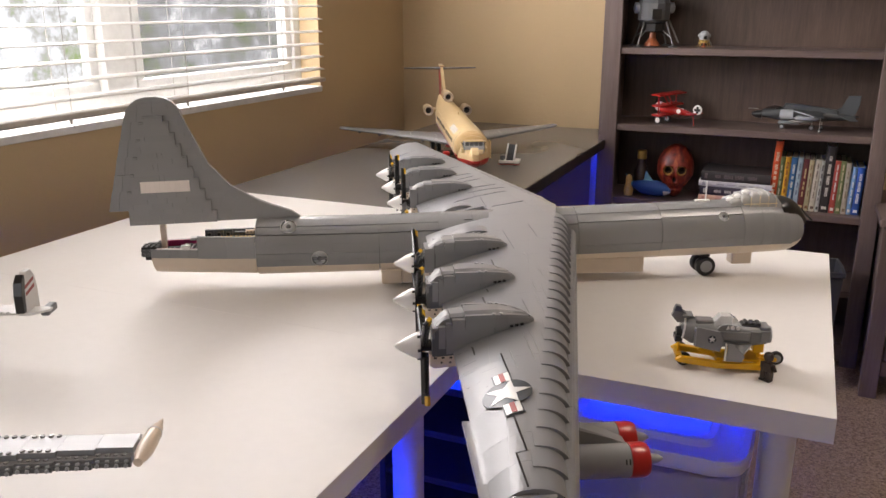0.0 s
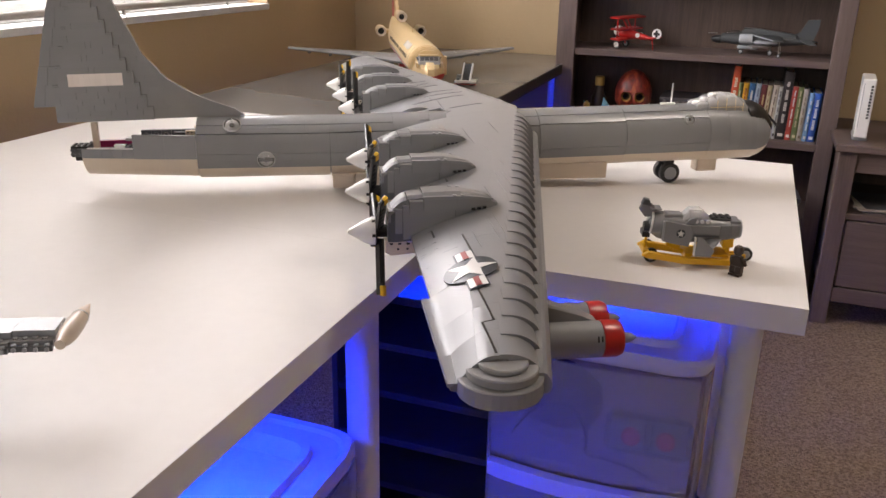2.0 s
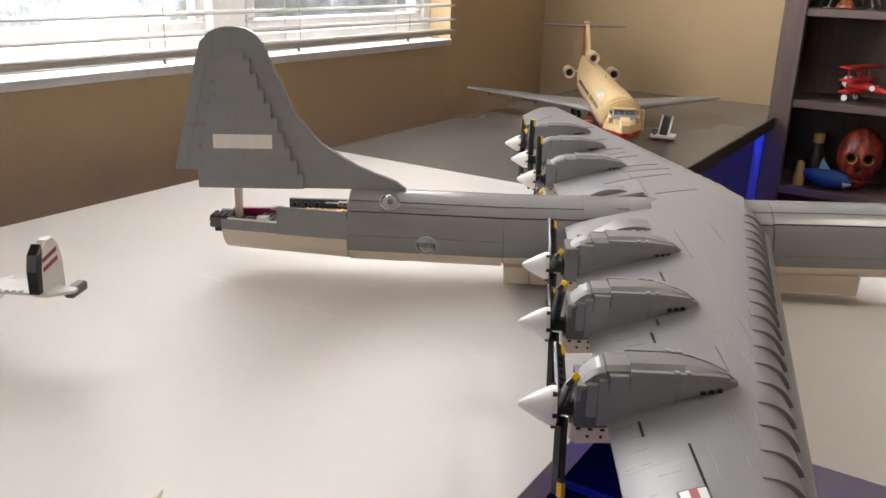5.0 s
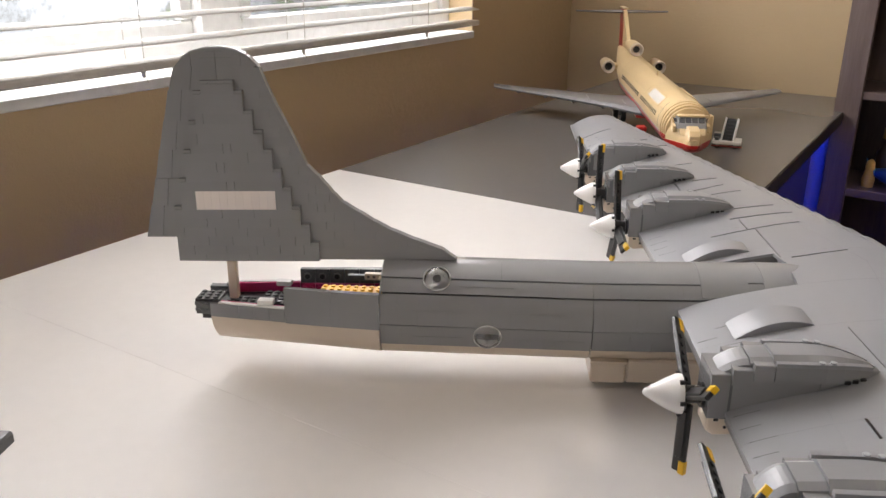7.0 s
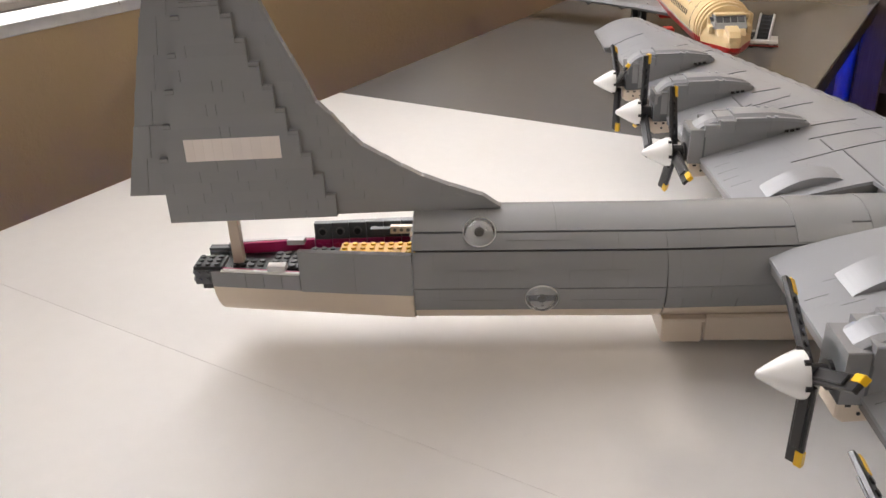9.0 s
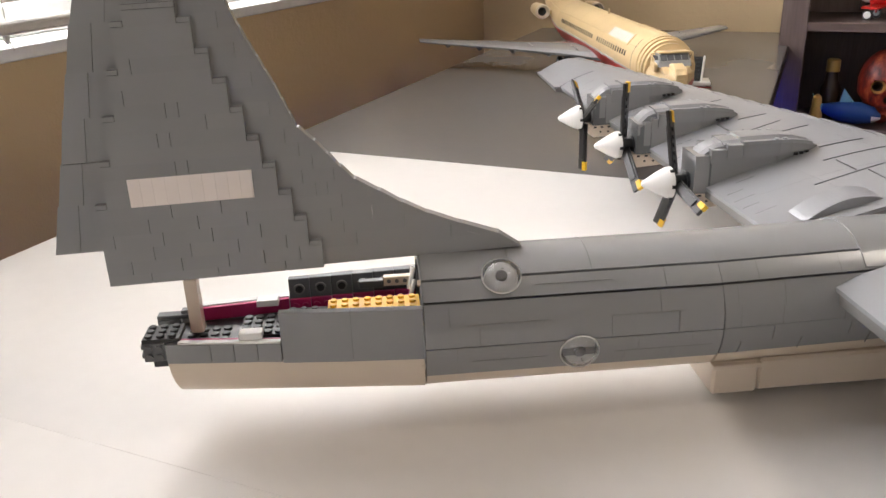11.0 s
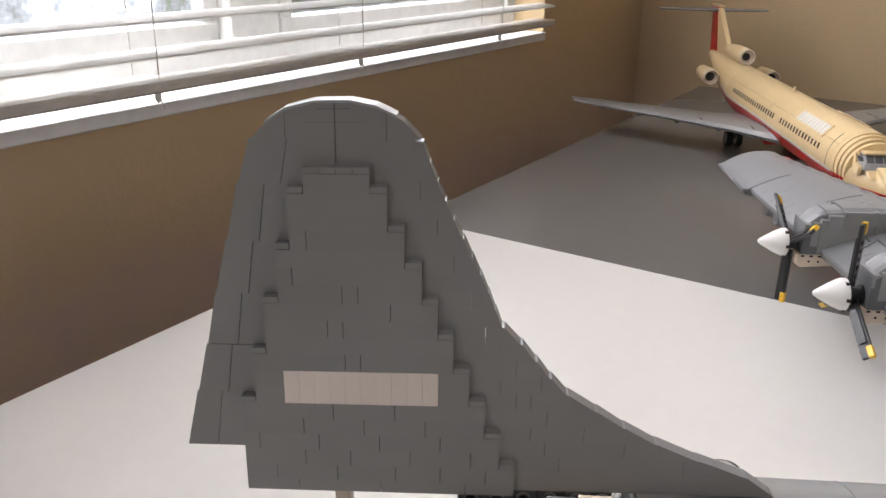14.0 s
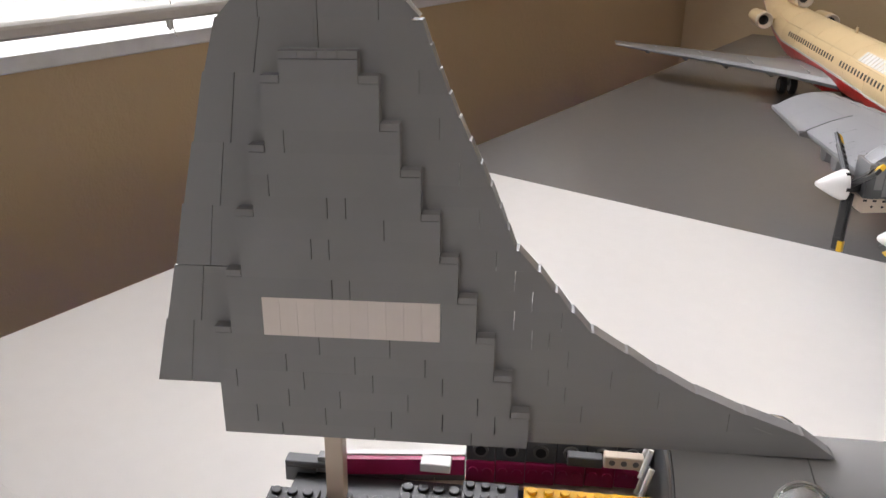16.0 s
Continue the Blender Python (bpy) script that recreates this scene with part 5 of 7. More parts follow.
    hub = part("propeller_hub", turned(((0.2362, 0.0130), (0.2382, 0.0130), (0.2384, 0.0070), (0.2500, 0.0070)), "x", 20, pose(shift, v, pw)), BLACK, e, "black propeller hub")
    for k in range(6):
        a = 2 * math.pi * k / 6
        part("hub_pin", boxed((0.2325 + shift, v + 0.0152 * math.cos(a) - 0.0016, pw + 0.0152 * math.sin(a) - 0.0016), (0.2358 + shift, v + 0.0152 * math.cos(a) + 0.0016, pw + 0.0152 * math.sin(a) + 0.0016)), BLACK, hub)
    for k in range(3):
        m = Matrix.Translation((0.2410 + shift, v, pw)) @ pose(0, 0, 0, phase + 120 * k, 0, 0) @ pose(0, 0, 0, 0, 48, 0)
        bl = bmesh.new()
        box(bl, (-0.0056, 0.008, -0.0018), (0.0056, 0.0700, 0.0018), 0.0006)
        box(bl, (-0.0036, 0.014, -0.0036), (0.0036, 0.056, -0.0018), 0.0005)
        for j in range(6):
            lathe(bl, ((0.0017, 0.0024), (0.0032, 0.0024)), "z", 8, pose(-0.0018 + 0.0002 * j, 0.012 + 0.008 * j, 0))
        blade = part("propeller_blade", bl, BLACK, e, "black studded propeller blade", m=m)
        part("blade_tip", boxed((0.0006, 0.0590, -0.0024), (0.0062, 0.0708, 0.0024), 0.0005), TIPYEL, blade, "yellow blade tip")


for v, phase, sh in ((-0.213, 30, 0.010), (-0.366, 8, 0.003), (-0.522, 16, 0.0), (0.203, 65, 0.010), (0.349, 90, 0.002), (0.491, 30, -0.008)):
    nacelle(v, phase, sh)


def jet_pod(v, w, s):
    p = part("jet_pod", turned(((0.285, 0.0110), (0.300, 0.0150), (0.320, 0.0163), (0.4190, 0.0163)), "x", 30, pose(0, v, w)), GREY, bomber, "grey jet engine pod with a red intake ring", True)
    part("intake_ring", turned(((0.4195, 0.0167), (0.4330, 0.0167), (0.4375, 0.0148), (0.4378, 0.0120), (0.4250, 0.0110)), "x", 30, pose(0, v, w)), RED, p, "red intake ring", True)
    part("intake_cone", turned(((0.422, 0.0076), (0.438, 0.0060), (0.448, 0.0042), (0.453, 0.0012)), "x", 18, pose(0, v, w)), GREY_B, p, "grey intake cone", True)
    for k in (0, 1):
        part("pod_mark", arc_panel(0.4125 + 0.0035 * k, 0.4140 + 0.0035 * k, -75, -57, 0.01645, 0.0006, 0.0), INK, p, m=pose(0, v, w))
        part("pod_mark", arc_panel(0.3560 + 0.0035 * k, 0.3575 + 0.0035 * k, -75, -57, 0.01645, 0.0006, 0.0), INK, p, m=pose(0, v, w))


for s in (-1, 1):
    for dv in (-0.0205, 0.0205):
        jet_pod(s * (0.712) + dv, 0.063, s)
    bm = bmesh.new()
    prism(bm, ((0.330, 0.073), (0.418, 0.069), (0.421, 0.073), (0.406, 0.080), (0.372, 0.093), (0.330, 0.093)), "y", s * 0.712 - 0.009, s * 0.712 + 0.009, 0.002)
    part("pod_pylon", bm, GREY, bomber, "grey pylon joining pods and wing")

# ---- landing gear ----
def wheel(parent, x, y, z, r, wd):
    t = part("tyre", turned(((-wd / 2, r * 0.62), (-wd / 2, r * 0.9), (-wd * 0.34, r), (wd * 0.34, r), (wd / 2, r * 0.9), (wd / 2, r * 0.62)), "y", 28, pose(x, y, z)), TYRE, parent, "black rubber tyre", True)
    part("hub", turned(((-wd * 0.54, r * 0.50), (-wd * 0.52, r * 0.63), (wd * 0.52, r * 0.63), (wd * 0.54, r * 0.50)), "y", 20, pose(x, y, z)), GREY_B, t, "grey wheel hub")


gear = part("nose_gear", rodded((0.793, 0, 0.0195), (0.793, 0, 0.048), 0.0035), BLACK, bomber, "nose wheel strut")
for y in (-0.0125, 0.0125):
    wheel(gear, 0.793, y, 0.0178, 0.0178, 0.013)
part("axle", rodded((0.793, -0.012, 0.0178), (0.793, 0.012, 0.0178), 0.0028), BLACK, gear)
part("gear_block", boxed((0.786, -0.0085, 0.0330), (0.803, 0.0085, 0.0460), 0.001), BLACK, gear, "black gear mounting block")
for s in (-1, 1):
    g = part("main_gear", rodded((0.400, s * 0.125, 0.020), (0.395, s * 0.120, 0.080), 0.0045), DGREY, bomber, "main wheel strut")
    for du in (-0.021, 0.021):
        for dv in (-0.009, 0.009):
            wheel(g, 0.400 + du, s * 0.125 + dv, 0.0195, 0.0195, 0.012)
    part("bogie", rodded((0.379, s * 0.125, 0.0195), (0.421, s * 0.125, 0.0195), 0.003), DGREY, g)


SMOKY = plastic("smoky_clear_plastic", (0.34, 0.34, 0.34), 0.10)
PANE = plastic("smoky_pane", (0.11, 0.112, 0.118), 0.10)
# ---- tan airliner on the grey desk; along its length x (nose at 0), across y, up z ----
liner = thing("model_airliner", "tan and red brick-built trijet airliner model parked on the grey desk", "model airplane", pose(-0.880, 2.068, TOP, 0, 0, -61.4))
LH, LR = 0.092, 0.050


def liner_ring(x):
    """Centre height and radius of the airliner's body."""
    xs = (-1.06, -1.00, -0.90, -0.80, -0.70, -0.07, -0.035, -0.005, 0.02, 0.034, 0.040)
    rs = (0.012, 0.020, 0.034, 0.044, LR, LR, 0.0475, 0.040, 0.028, 0.016, 0.006)
    cs = (0.132, 0.126, 0.113, 0.100, LH, LH, 0.0905, 0.087, 0.083, 0.080, 0.079)
    return float(np.interp(x, xs, cs)), float(np.interp(x, xs, rs))


def body_arc(xs, a0, a1, lift=0.0, n=10):
    bm = bmesh.new()
    rings = []
    for x in xs:
        c, r = liner_ring(x)
        r += lift
        out = [(x, r * math.sin(radians(a0 + (a1 - a0) * k / n)), c + r * math.cos(radians(a0 + (a1 - a0) * k / n))) for k in range(n + 1)]
        ins = [(x, (r - 0.004) * math.sin(radians(a0 + (a1 - a0) * k / n)), c + (r - 0.004) * math.cos(radians(a0 + (a1 - a0) * k / n))) for k in range(n, -1, -1)]
        rings.append(out + ins)
    loft(bm, rings)
    return bm


def belly_line(x):
    """Angle from the top at which the tan upper body meets the red belly: lower towards the nose."""
    return 98 + 5 * min(max((x + 0.42) / 0.30, 0.0), 1.0)


bounds = [-1.06, -1.00, -0.93, -0.86, -0.79, -0.70, -0.60, -0.50, -0.40, -0.30, -0.20, -0.07]
for a, b in zip(bounds, bounds[1:]):
    q = belly_line((a + b) / 2)
    for a0, a1 in ((-q, -55), (-55, 0), (0, 55), (55, q)):
        part("body_panel", body_arc((a + 0.0003, b - 0.0003), a0 + 0.3, a1 - 0.3, 0.0, 8), TAN, liner, smooth=True)
    part("belly_panel", body_arc((a + 0.0003, b - 0.0003), q + 5.4, 354.6 - q, 0.0, 12), RED, liner, "red belly panel", smooth=True)
    for s in (-1, 1):
        part("side_stripe", body_arc((a + 0.0003, b - 0.0003), min(s * (q + 0.3), s * (q + 5)), max(s * (q + 0.3), s * (q + 5)), 0.0, 2), WHITE, liner, "white side stripe", smooth=True)
AHEAD = pose(0.040, 0, 0)
# stepped shoulders behind the windscreen, then the lower nose, glazing and blunt block
for k, (a, b, dr) in enumerate(((-0.1100, -0.0960, 0.0), (-0.0960, -0.0840, 0.0012), (-0.0840, -0.0740, 0.0030), (-0.0740, -0.0655, 0.0056))):
    bm = bmesh.new()
    r, c = LR - dr, LH - dr * 0.6
    loft(bm, [[(x, r * math.sin(radians(-103 + 206 * j / 26)), c + r * math.cos(radians(-103 + 206 * j / 26))) for j in range(27)] for x in (a + 0.0002, b - 0.0002)])
    part("nose_ring", bm, TAN, liner, smooth=True, m=AHEAD)
    bm = bmesh.new()
    loft(bm, [[(x, r * math.sin(radians(104 + 152 * j / 14)), c + r * math.cos(radians(104 + 152 * j / 14))) for j in range(15)] for x in (a + 0.0002, b - 0.0002)])
    part("chin_ring", bm, RED, liner, "red chin ring", smooth=True, m=AHEAD)
NOSEL = ((-0.0653, 0.0440, 0.1080, 0.0480), (-0.0500, 0.0350, 0.1030, 0.0500), (-0.0360, 0.0260, 0.0970, 0.0520), (-0.0220, 0.0180, 0.0935, 0.0560), (-0.0100, 0.0130, 0.0880, 0.0610), (-0.0030, 0.0075, 0.0830, 0.0660))


def half_ring(x, hw, top, bot, upper):
    c = max(0.0725, bot + 0.0015)
    a = [math.pi * j / 14 for j in range(15)]
    if upper:
        return [(x, hw * math.copysign(abs(math.cos(q)) ** 0.75, math.cos(q)), c + 0.0004 + (top - c) * math.sin(q) ** 0.8) for q in a]
    return [(x, hw * math.copysign(abs(math.cos(q)) ** 0.75, math.cos(q)), c - (c - bot) * math.sin(q) ** 0.8) for q in a]


for a, b in zip(NOSEL, NOSEL[1:]):
    bm = bmesh.new()
    loft(bm, [half_ring(a[0] + 0.0002, *a[1:], True), half_ring(b[0], *b[1:], True)])
    part("nose_panel", bm, TAN, liner, smooth=True, m=AHEAD)
    bm = bmesh.new()
    loft(bm, [half_ring(a[0] + 0.0002, *a[1:], False), half_ring(b[0], *b[1:], False)])
    part("chin_panel", bm, RED, liner, "red chin panel", smooth=True, m=AHEAD)
part("belly_fairing", boxed((-0.560, -0.040, 0.036), (-0.420, 0.040, 0.056), 0.003), RED, liner, "red fairing under the belly")
bm = bmesh.new()
loft(bm, [[(xf, -hw, z), (xf, hw, z), (-0.0652, hw + 0.007, z), (-0.0652, -hw - 0.007, z)] for z, xf, hw in ((0.0980, -0.0390, 0.0280), (0.1070, -0.0430, 0.0270), (0.1185, -0.0530, 0.0235))])
ws = part("windscreen", bm, SMOKY, liner, "smoky clear windscreen", m=AHEAD)
sl = math.degrees(math.atan2(0.0140, 0.0150))
for y in (-0.0185, -0.0062, 0.0062, 0.0185):
    part("windscreen_pane", boxed((-0.0008, -0.0054, -0.0056), (0.0008, 0.0054, 0.0056), 0.0005), PANE, ws, m=pose(-0.0477, y * 1.0, 0.1125, 0, -sl, 0))
for s in (-1, 1):
    part("windscreen_pane", boxed((-0.0060, -0.0006, -0.0055), (0.0060, 0.0006, 0.0055), 0.0004), PANE, ws, m=pose(-0.0545, s * 0.0300, 0.1110, -s * 16, 0, -s * 22))
part("brow", boxed((-0.0665, -0.0265, 0.1187), (-0.0480, 0.0265, 0.1222), 0.001), TAN, liner, m=AHEAD)
for y in (-0.0248, -0.0124, 0.0, 0.0124, 0.0248):
    part("windscreen_post", boxed((-0.0012, -0.0008, -0.0085), (0.0012, 0.0008, 0.0095), 0.0003), GREY_B, ws, m=pose(-0.0474, y, 0.1085, 0, -sl * 0.8, 0))
for s in (-1, 1):
    bm = bmesh.new()
    prism(bm, ((-0.0655, 0.0900), (-0.0655, 0.1200), (-0.0600, 0.1200), (-0.0560, 0.1060), (-0.0430, 0.1020), (-0.0430, 0.0900)), "y", s * 0.0325 - 0.0030, s * 0.0325 + 0.0030, 0.0008)
    part("cheek", bm, TAN, liner, m=AHEAD)
bm = bmesh.new()
prism(bm, ((-0.0440, 0.0900), (-0.0440, 0.1020), (-0.0330, 0.1050), (-0.0130, 0.0985), (-0.0040, 0.0900), (-0.0040, 0.0780)), "y", -0.0105, 0.0105, 0.0015)
part("nose_block", bm, TAN, liner, m=AHEAD)
for s in (-1, 1):
    bm = bmesh.new()
    prism(bm, ((-0.0560, 0.0900), (-0.0560, 0.1020), (-0.0400, 0.0990), (-0.0240, 0.0890)), "y", s * 0.0185 - 0.0065, s * 0.0185 + 0.0065, 0.0015)
    part("nose_slope", bm, TAN, liner, m=AHEAD)
for s in (-1, 1):
    for k in range(36):
        x = -0.130 - 0.0148 * k
        if 13 < k < 16:
            continue
        c, r = liner_ring(x)
        m = Matrix.Translation((x, 0, c)) @ pose(0, 0, 0, -s * 76, 0, 0)
        part("cabin_window", boxed((-0.0026, -0.0046, r - 0.0008), (0.0026, 0.0046, r + 0.0007), 0.0004), BLACK, liner, m=m)
    part("door_line", body_arc((-0.0900, -0.0890), min(s * 35, s * 100), max(s * 35, s * 100), 0.0004, 8), DGREY, liner)
    # white name board: bars in place of the maker's letters
    m = Matrix.Translation((-0.192, 0, LH)) @ pose(0, 0, 0, -s * 46, 0, 0)
    nb = part("name_board", boxed((-0.075, -0.013, LR - 0.0006), (0.060, 0.013, LR + 0.0010), 0.0004), TAN, liner, "tan board with white lettering bars", m=m)
    for k in range(9):
        part("letter_bar", boxed((-0.070 + 0.0142 * k, -0.0095, LR + 0.0011), (-0.0590 + 0.0142 * k, 0.0095, LR + 0.0017)), WHITE, nb)
part("open_door", boxed((-0.088, 0.050, 0.062), (-0.064, 0.056, 0.112), 0.002), TAN, liner, "tan door standing open")
part("red_hatch", boxed((-0.262, -0.064, 0.040), (-0.235, -0.044, 0.052), 0.002), RED, liner, "red hatch folded out")
for s in (-1, 1):
    bm = bmesh.new()
    rings = []
    for y, xl, xt, h, th in ((0.034, -0.335, -0.585, 0.062, 0.024), (0.10, -0.425, -0.600, 0.062, 0.019), (0.22, -0.545, -0.665, 0.062, 0.014), (0.34, -0.655, -0.735, 0.061, 0.010), (0.390, -0.705, -0.765, 0.061, 0.007)):
        prof = [(xl + (xt - xl) * f, s * y, h + th * z) for f, z in ((0, 0), (0.05, 0.35), (0.25, 0.55), (0.6, 0.38), (1, 0.05), (1, -0.05), (0.6, -0.30), (0.2, -0.45), (0.04, -0.30))]
        rings.append(prof)
    loft(bm, rings)
    wg = part("wing", bm, GREY, liner, "grey swept wing", True)
    for y in (0.11, 0.18, 0.25, 0.32):
        x = -0.44 - (y - 0.1) * 1.0 - 0.11
        part("flap_fairing", turned(((-0.035, 0.001), (-0.02, 0.006), (0.015, 0.006), (0.03, 0.001)), "x", 10, pose(x + 0.045, s * y, 0.049)), GREY, wg, smooth=True)
    for y in (0.07, 0.15, 0.23, 0.31):
        x0_ = -0.335 - (y - 0.034) * 1.04
        part("plate_seam", boxed((x0_ - 0.10 + 0.1 * y, s * y - 0.0004, 0.064), (x0_ - 0.03, s * y + 0.0004, 0.0755 - 0.027 * y)), DGREY, wg)
    # side engine
    en = part("side_engine", turned(((-0.880, 0.011), (-0.865, 0.0155), (-0.80, 0.0185), (-0.785, 0.0178)), "x", 22, pose(0, s * 0.070, 0.112)), TAN, liner, "tan tail-mounted engine", True)
    part("intake_ring", turned(((-0.7848, 0.0178), (-0.774, 0.0177), (-0.770, 0.0160), (-0.780, 0.0122), (-0.80, 0.0112)), "x", 22, pose(0, s * 0.070, 0.112)), CREAM, en, "pale intake ring", True)
    part("fan", turned(((-0.790, 0.0122), (-0.786, 0.0118), (-0.778, 0.002)), "x", 18, pose(0, s * 0.070, 0.112)), BLACK, en)
    part("engine_mount", boxed((-0.860, min(s * 0.036, s * 0.058), 0.102), (-0.800, max(s * 0.036, s * 0.058), 0.114), 0.002), TAN, en)
    # tailplane
    bm = bmesh.new()
    loft(bm, [[(xl + (xt - xl) * f, s * y, h + th * z) for f, z in ((0, 0), (0.2, 0.5), (1, 0.1), (1, -0.1), (0.2, -0.5))] for y, xl, xt, h, th in ((0.004, -1.035, -1.125, 0.243, 0.010), (0.142, -1.105, -1.145, 0.240, 0.005))])
    part("tailplane", bm, GREY, liner, "grey tailplane", True)
    g = part("main_gear", rodded((-0.555, s * 0.060, 0.018), (-0.550, s * 0.056, 0.060), 0.004), DGREY, liner, "main wheel strut")
    for dy in (-0.010, 0.010):
        wheel(g, -0.555, s * 0.062 + dy, 0.0175, 0.0175, 0.012)
g = part("nose_gear", rodded((-0.095, 0, 0.012), (-0.095, 0, 0.050), 0.003), DGREY, liner, "nose wheel strut")
for dy in (-0.006, 0.006):
    wheel(g, -0.095, dy, 0.012, 0.012, 0.007)
bm = bmesh.new()
prism(bm, ((-0.825, 0.150), (-0.900, 0.158), (-1.010, 0.232), (-1.030, 0.248), (-1.050, 0.248), (-1.005, 0.140), (-0.90, 0.128)), "y", -0.0055, 0.0055, 0.0015)
finl = part("fin", bm, TAN, liner, "tan fin with red rudder")
bm = bmesh.new()
prism(bm, ((-1.0505, 0.250), (-1.105, 0.250), (-1.075, 0.136), (-1.0055, 0.138)), "y", -0.0060, 0.0060, 0.0015)
part("rudder", bm, RED, finl, "red rudder")
part("fin_cap", boxed((-1.115, -0.008, 0.2505), (-1.030, 0.008, 0.256), 0.002), TAN, finl)
en = part("top_engine", turned(((-0.90, 0.013), (-0.84, 0.0180), (-0.762, 0.0185)), "x", 22, pose(0, 0, 0.162)), TAN, liner, "tan engine at the fin root", True)
part("intake_ring", turned(((-0.7618, 0.0185), (-0.752, 0.0185), (-0.748, 0.0165), (-0.758, 0.0122), (-0.78, 0.0112)), "x", 22, pose(0, 0, 0.162)), CREAM, en, "pale intake ring", True)
part("fan", turned(((-0.768, 0.0122), (-0.760, 0.008), (-0.757, 0.002)), "x", 18, pose(0, 0, 0.162)), BLACK, en)
part("antenna", boxed((-0.42, -0.001, LH + LR - 0.001), (-0.41, 0.001, LH + LR + 0.010), 0.0004), TAN, liner)

BELTBLACK = plastic("belt_black", (0.006, 0.006, 0.006), 0.62)
# ---- belt loader beside the airliner ----
ld = thing("belt_loader", "small white and black brick belt loader on the grey desk", "toy vehicle", pose(-0.890, 2.400, TOP, 0, 0, 12) @ Matrix.Scale(0.88, 4))
part("chassis", boxed((-0.036, -0.030, 0.010), (0.036, 0.026, 0.018), 0.001), WHITE, ld)
part("bumper", boxed((-0.038, -0.0315, 0.0045), (0.038, -0.0302, 0.0075), 0.0003), DRED, ld, "red bumper strip")
part("cab_block", boxed((-0.034, -0.002, 0.0182), (-0.016, 0.022, 0.032), 0.001), DGREY, ld)
part("lamp_bar", boxed((-0.030, -0.024, 0.0182), (-0.020, -0.012, 0.026), 0.001), DGREY, ld)
ramp_m = pose(0.004, 0, 0.042, 64, 0, -14)
bl = part("belt", boxed((-0.013, -0.036, -0.003), (0.013, 0.030, 0.003), 0.001), BELTBLACK, ld, "black sloping belt", m=ramp_m)
for k in range(7):
    part("cleat", boxed((-0.012, -0.031 + 0.0092 * k, 0.0031), (0.012, -0.0285 + 0.0092 * k, 0.0042), 0.0003), BLACK, bl)
for s in (-1, 1):
    part("side_rail", boxed((s * 0.0152 - 0.0020, -0.038, -0.004), (s * 0.0152 + 0.0020, 0.032, 0.0075), 0.001), WHITE, ld, m=ramp_m)
for sx in (-0.022, 0.022):
    for s in (-1, 1):
        wheel(ld, sx, s * 0.024, 0.0085, 0.0085, 0.006)

# ---- parasite fighter on its yellow trolley ----
gx = pose(-0.130, 1.095, TOP, 0, 0, 16)
tr = thing("toy_trolley", "warm yellow brick trolley on black wheels carrying the small jet", "trolley", gx)
for s in (-1, 1):
    bm = bmesh.new()
    prism(bm, ((-0.066, 0.0135), (-0.060, 0.0105), (-0.010, 0.0045), (0.050, 0.0045), (0.056, 0.009), (0.050, 0.0125), (-0.008, 0.0125), (-0.058, 0.0190)), "y", s * 0.021 - 0.004, s * 0.021 + 0.004, 0.0008)
    part("side_beam", bm, YELLOW, tr)
for x, z in ((-0.060, 0.012), (-0.005, 0.006), (0.046, 0.006)):
    part("cross_beam", boxed((x - 0.004, -0.0168, z), (x + 0.004, 0.0168, z + 0.0065), 0.0006), YELLOW, tr)
part("deck", boxed((-0.010, -0.0165, 0.0128), (0.046, 0.0165, 0.0165), 0.0006), YELLOW, tr)
for a, b in (((-0.012, -0.010, 0.017), (-0.034, -0.010, 0.027)), ((-0.012, 0.010, 0.017), (-0.034, 0.010, 0.027)), ((0.046, -0.006, 0.017), (0.046, -0.006, 0.037)), ((0.046, 0.006, 0.017), (0.046, 0.006, 0.037)), ((0.020, -0.010, 0.017), (0.004, -0.010, 0.030))):
    part("cradle_arm", rodded(a, b, 0.0030, 8), YELLOW, tr)
part("cradle_block", boxed((0.038, -0.010, 0.0245), (0.052, 0.010, 0.0370), 0.001), YELLOW, tr)
for x, y in ((-0.052, -0.0085), (-0.052, 0.0275), (0.0745, 0.010)):
    wheel(tr, x, y, 0.0095, 0.0095, 0.006)
part("tow_bar", boxed((0.050, 0.003, 0.006), (0.074, 0.0065, 0.0115), 0.0008), YELLOW, tr)
part("tow_bar", boxed((0.050, 0.0135, 0.006), (0.074, 0.017, 0.0115), 0.0008), YELLOW, tr)
part("tail_post", rodded((-0.060, -0.004, 0.018), (-0.060, -0.004, 0.040), 0.0016, 8), YELLOW, tr)

TAILGREY_L = plastic("toy_jet_grey", (0.24, 0.245, 0.25), 0.25)
jt = thing("toy_jet", "small grey brick parasite jet with clear canopy and folded wings", "model airplane", gx @ pose(0, 0, 0.0))
bm = bmesh.new()
loft(bm, [[(x, hw * math.copysign(abs(math.cos(2 * math.pi * k / 16)) ** 0.7, math.cos(2 * math.pi * k / 16)), c + hh * math.copysign(abs(math.sin(2 * math.pi * k / 16)) ** 0.7, math.sin(2 * math.pi * k / 16))) for k in range(16)] for x, hw, hh, c in ((-0.058, 0.006, 0.008, 0.048), (-0.046, 0.0125, 0.0155, 0.0475), (-0.020, 0.0165, 0.0180, 0.0460), (0.010, 0.0165, 0.0165, 0.0460), (0.040, 0.0150, 0.0140, 0.0470), (0.054, 0.0140, 0.0125, 0.0480))])
part("fuselage", bm, TAILGREY_L, jt, smooth=True)
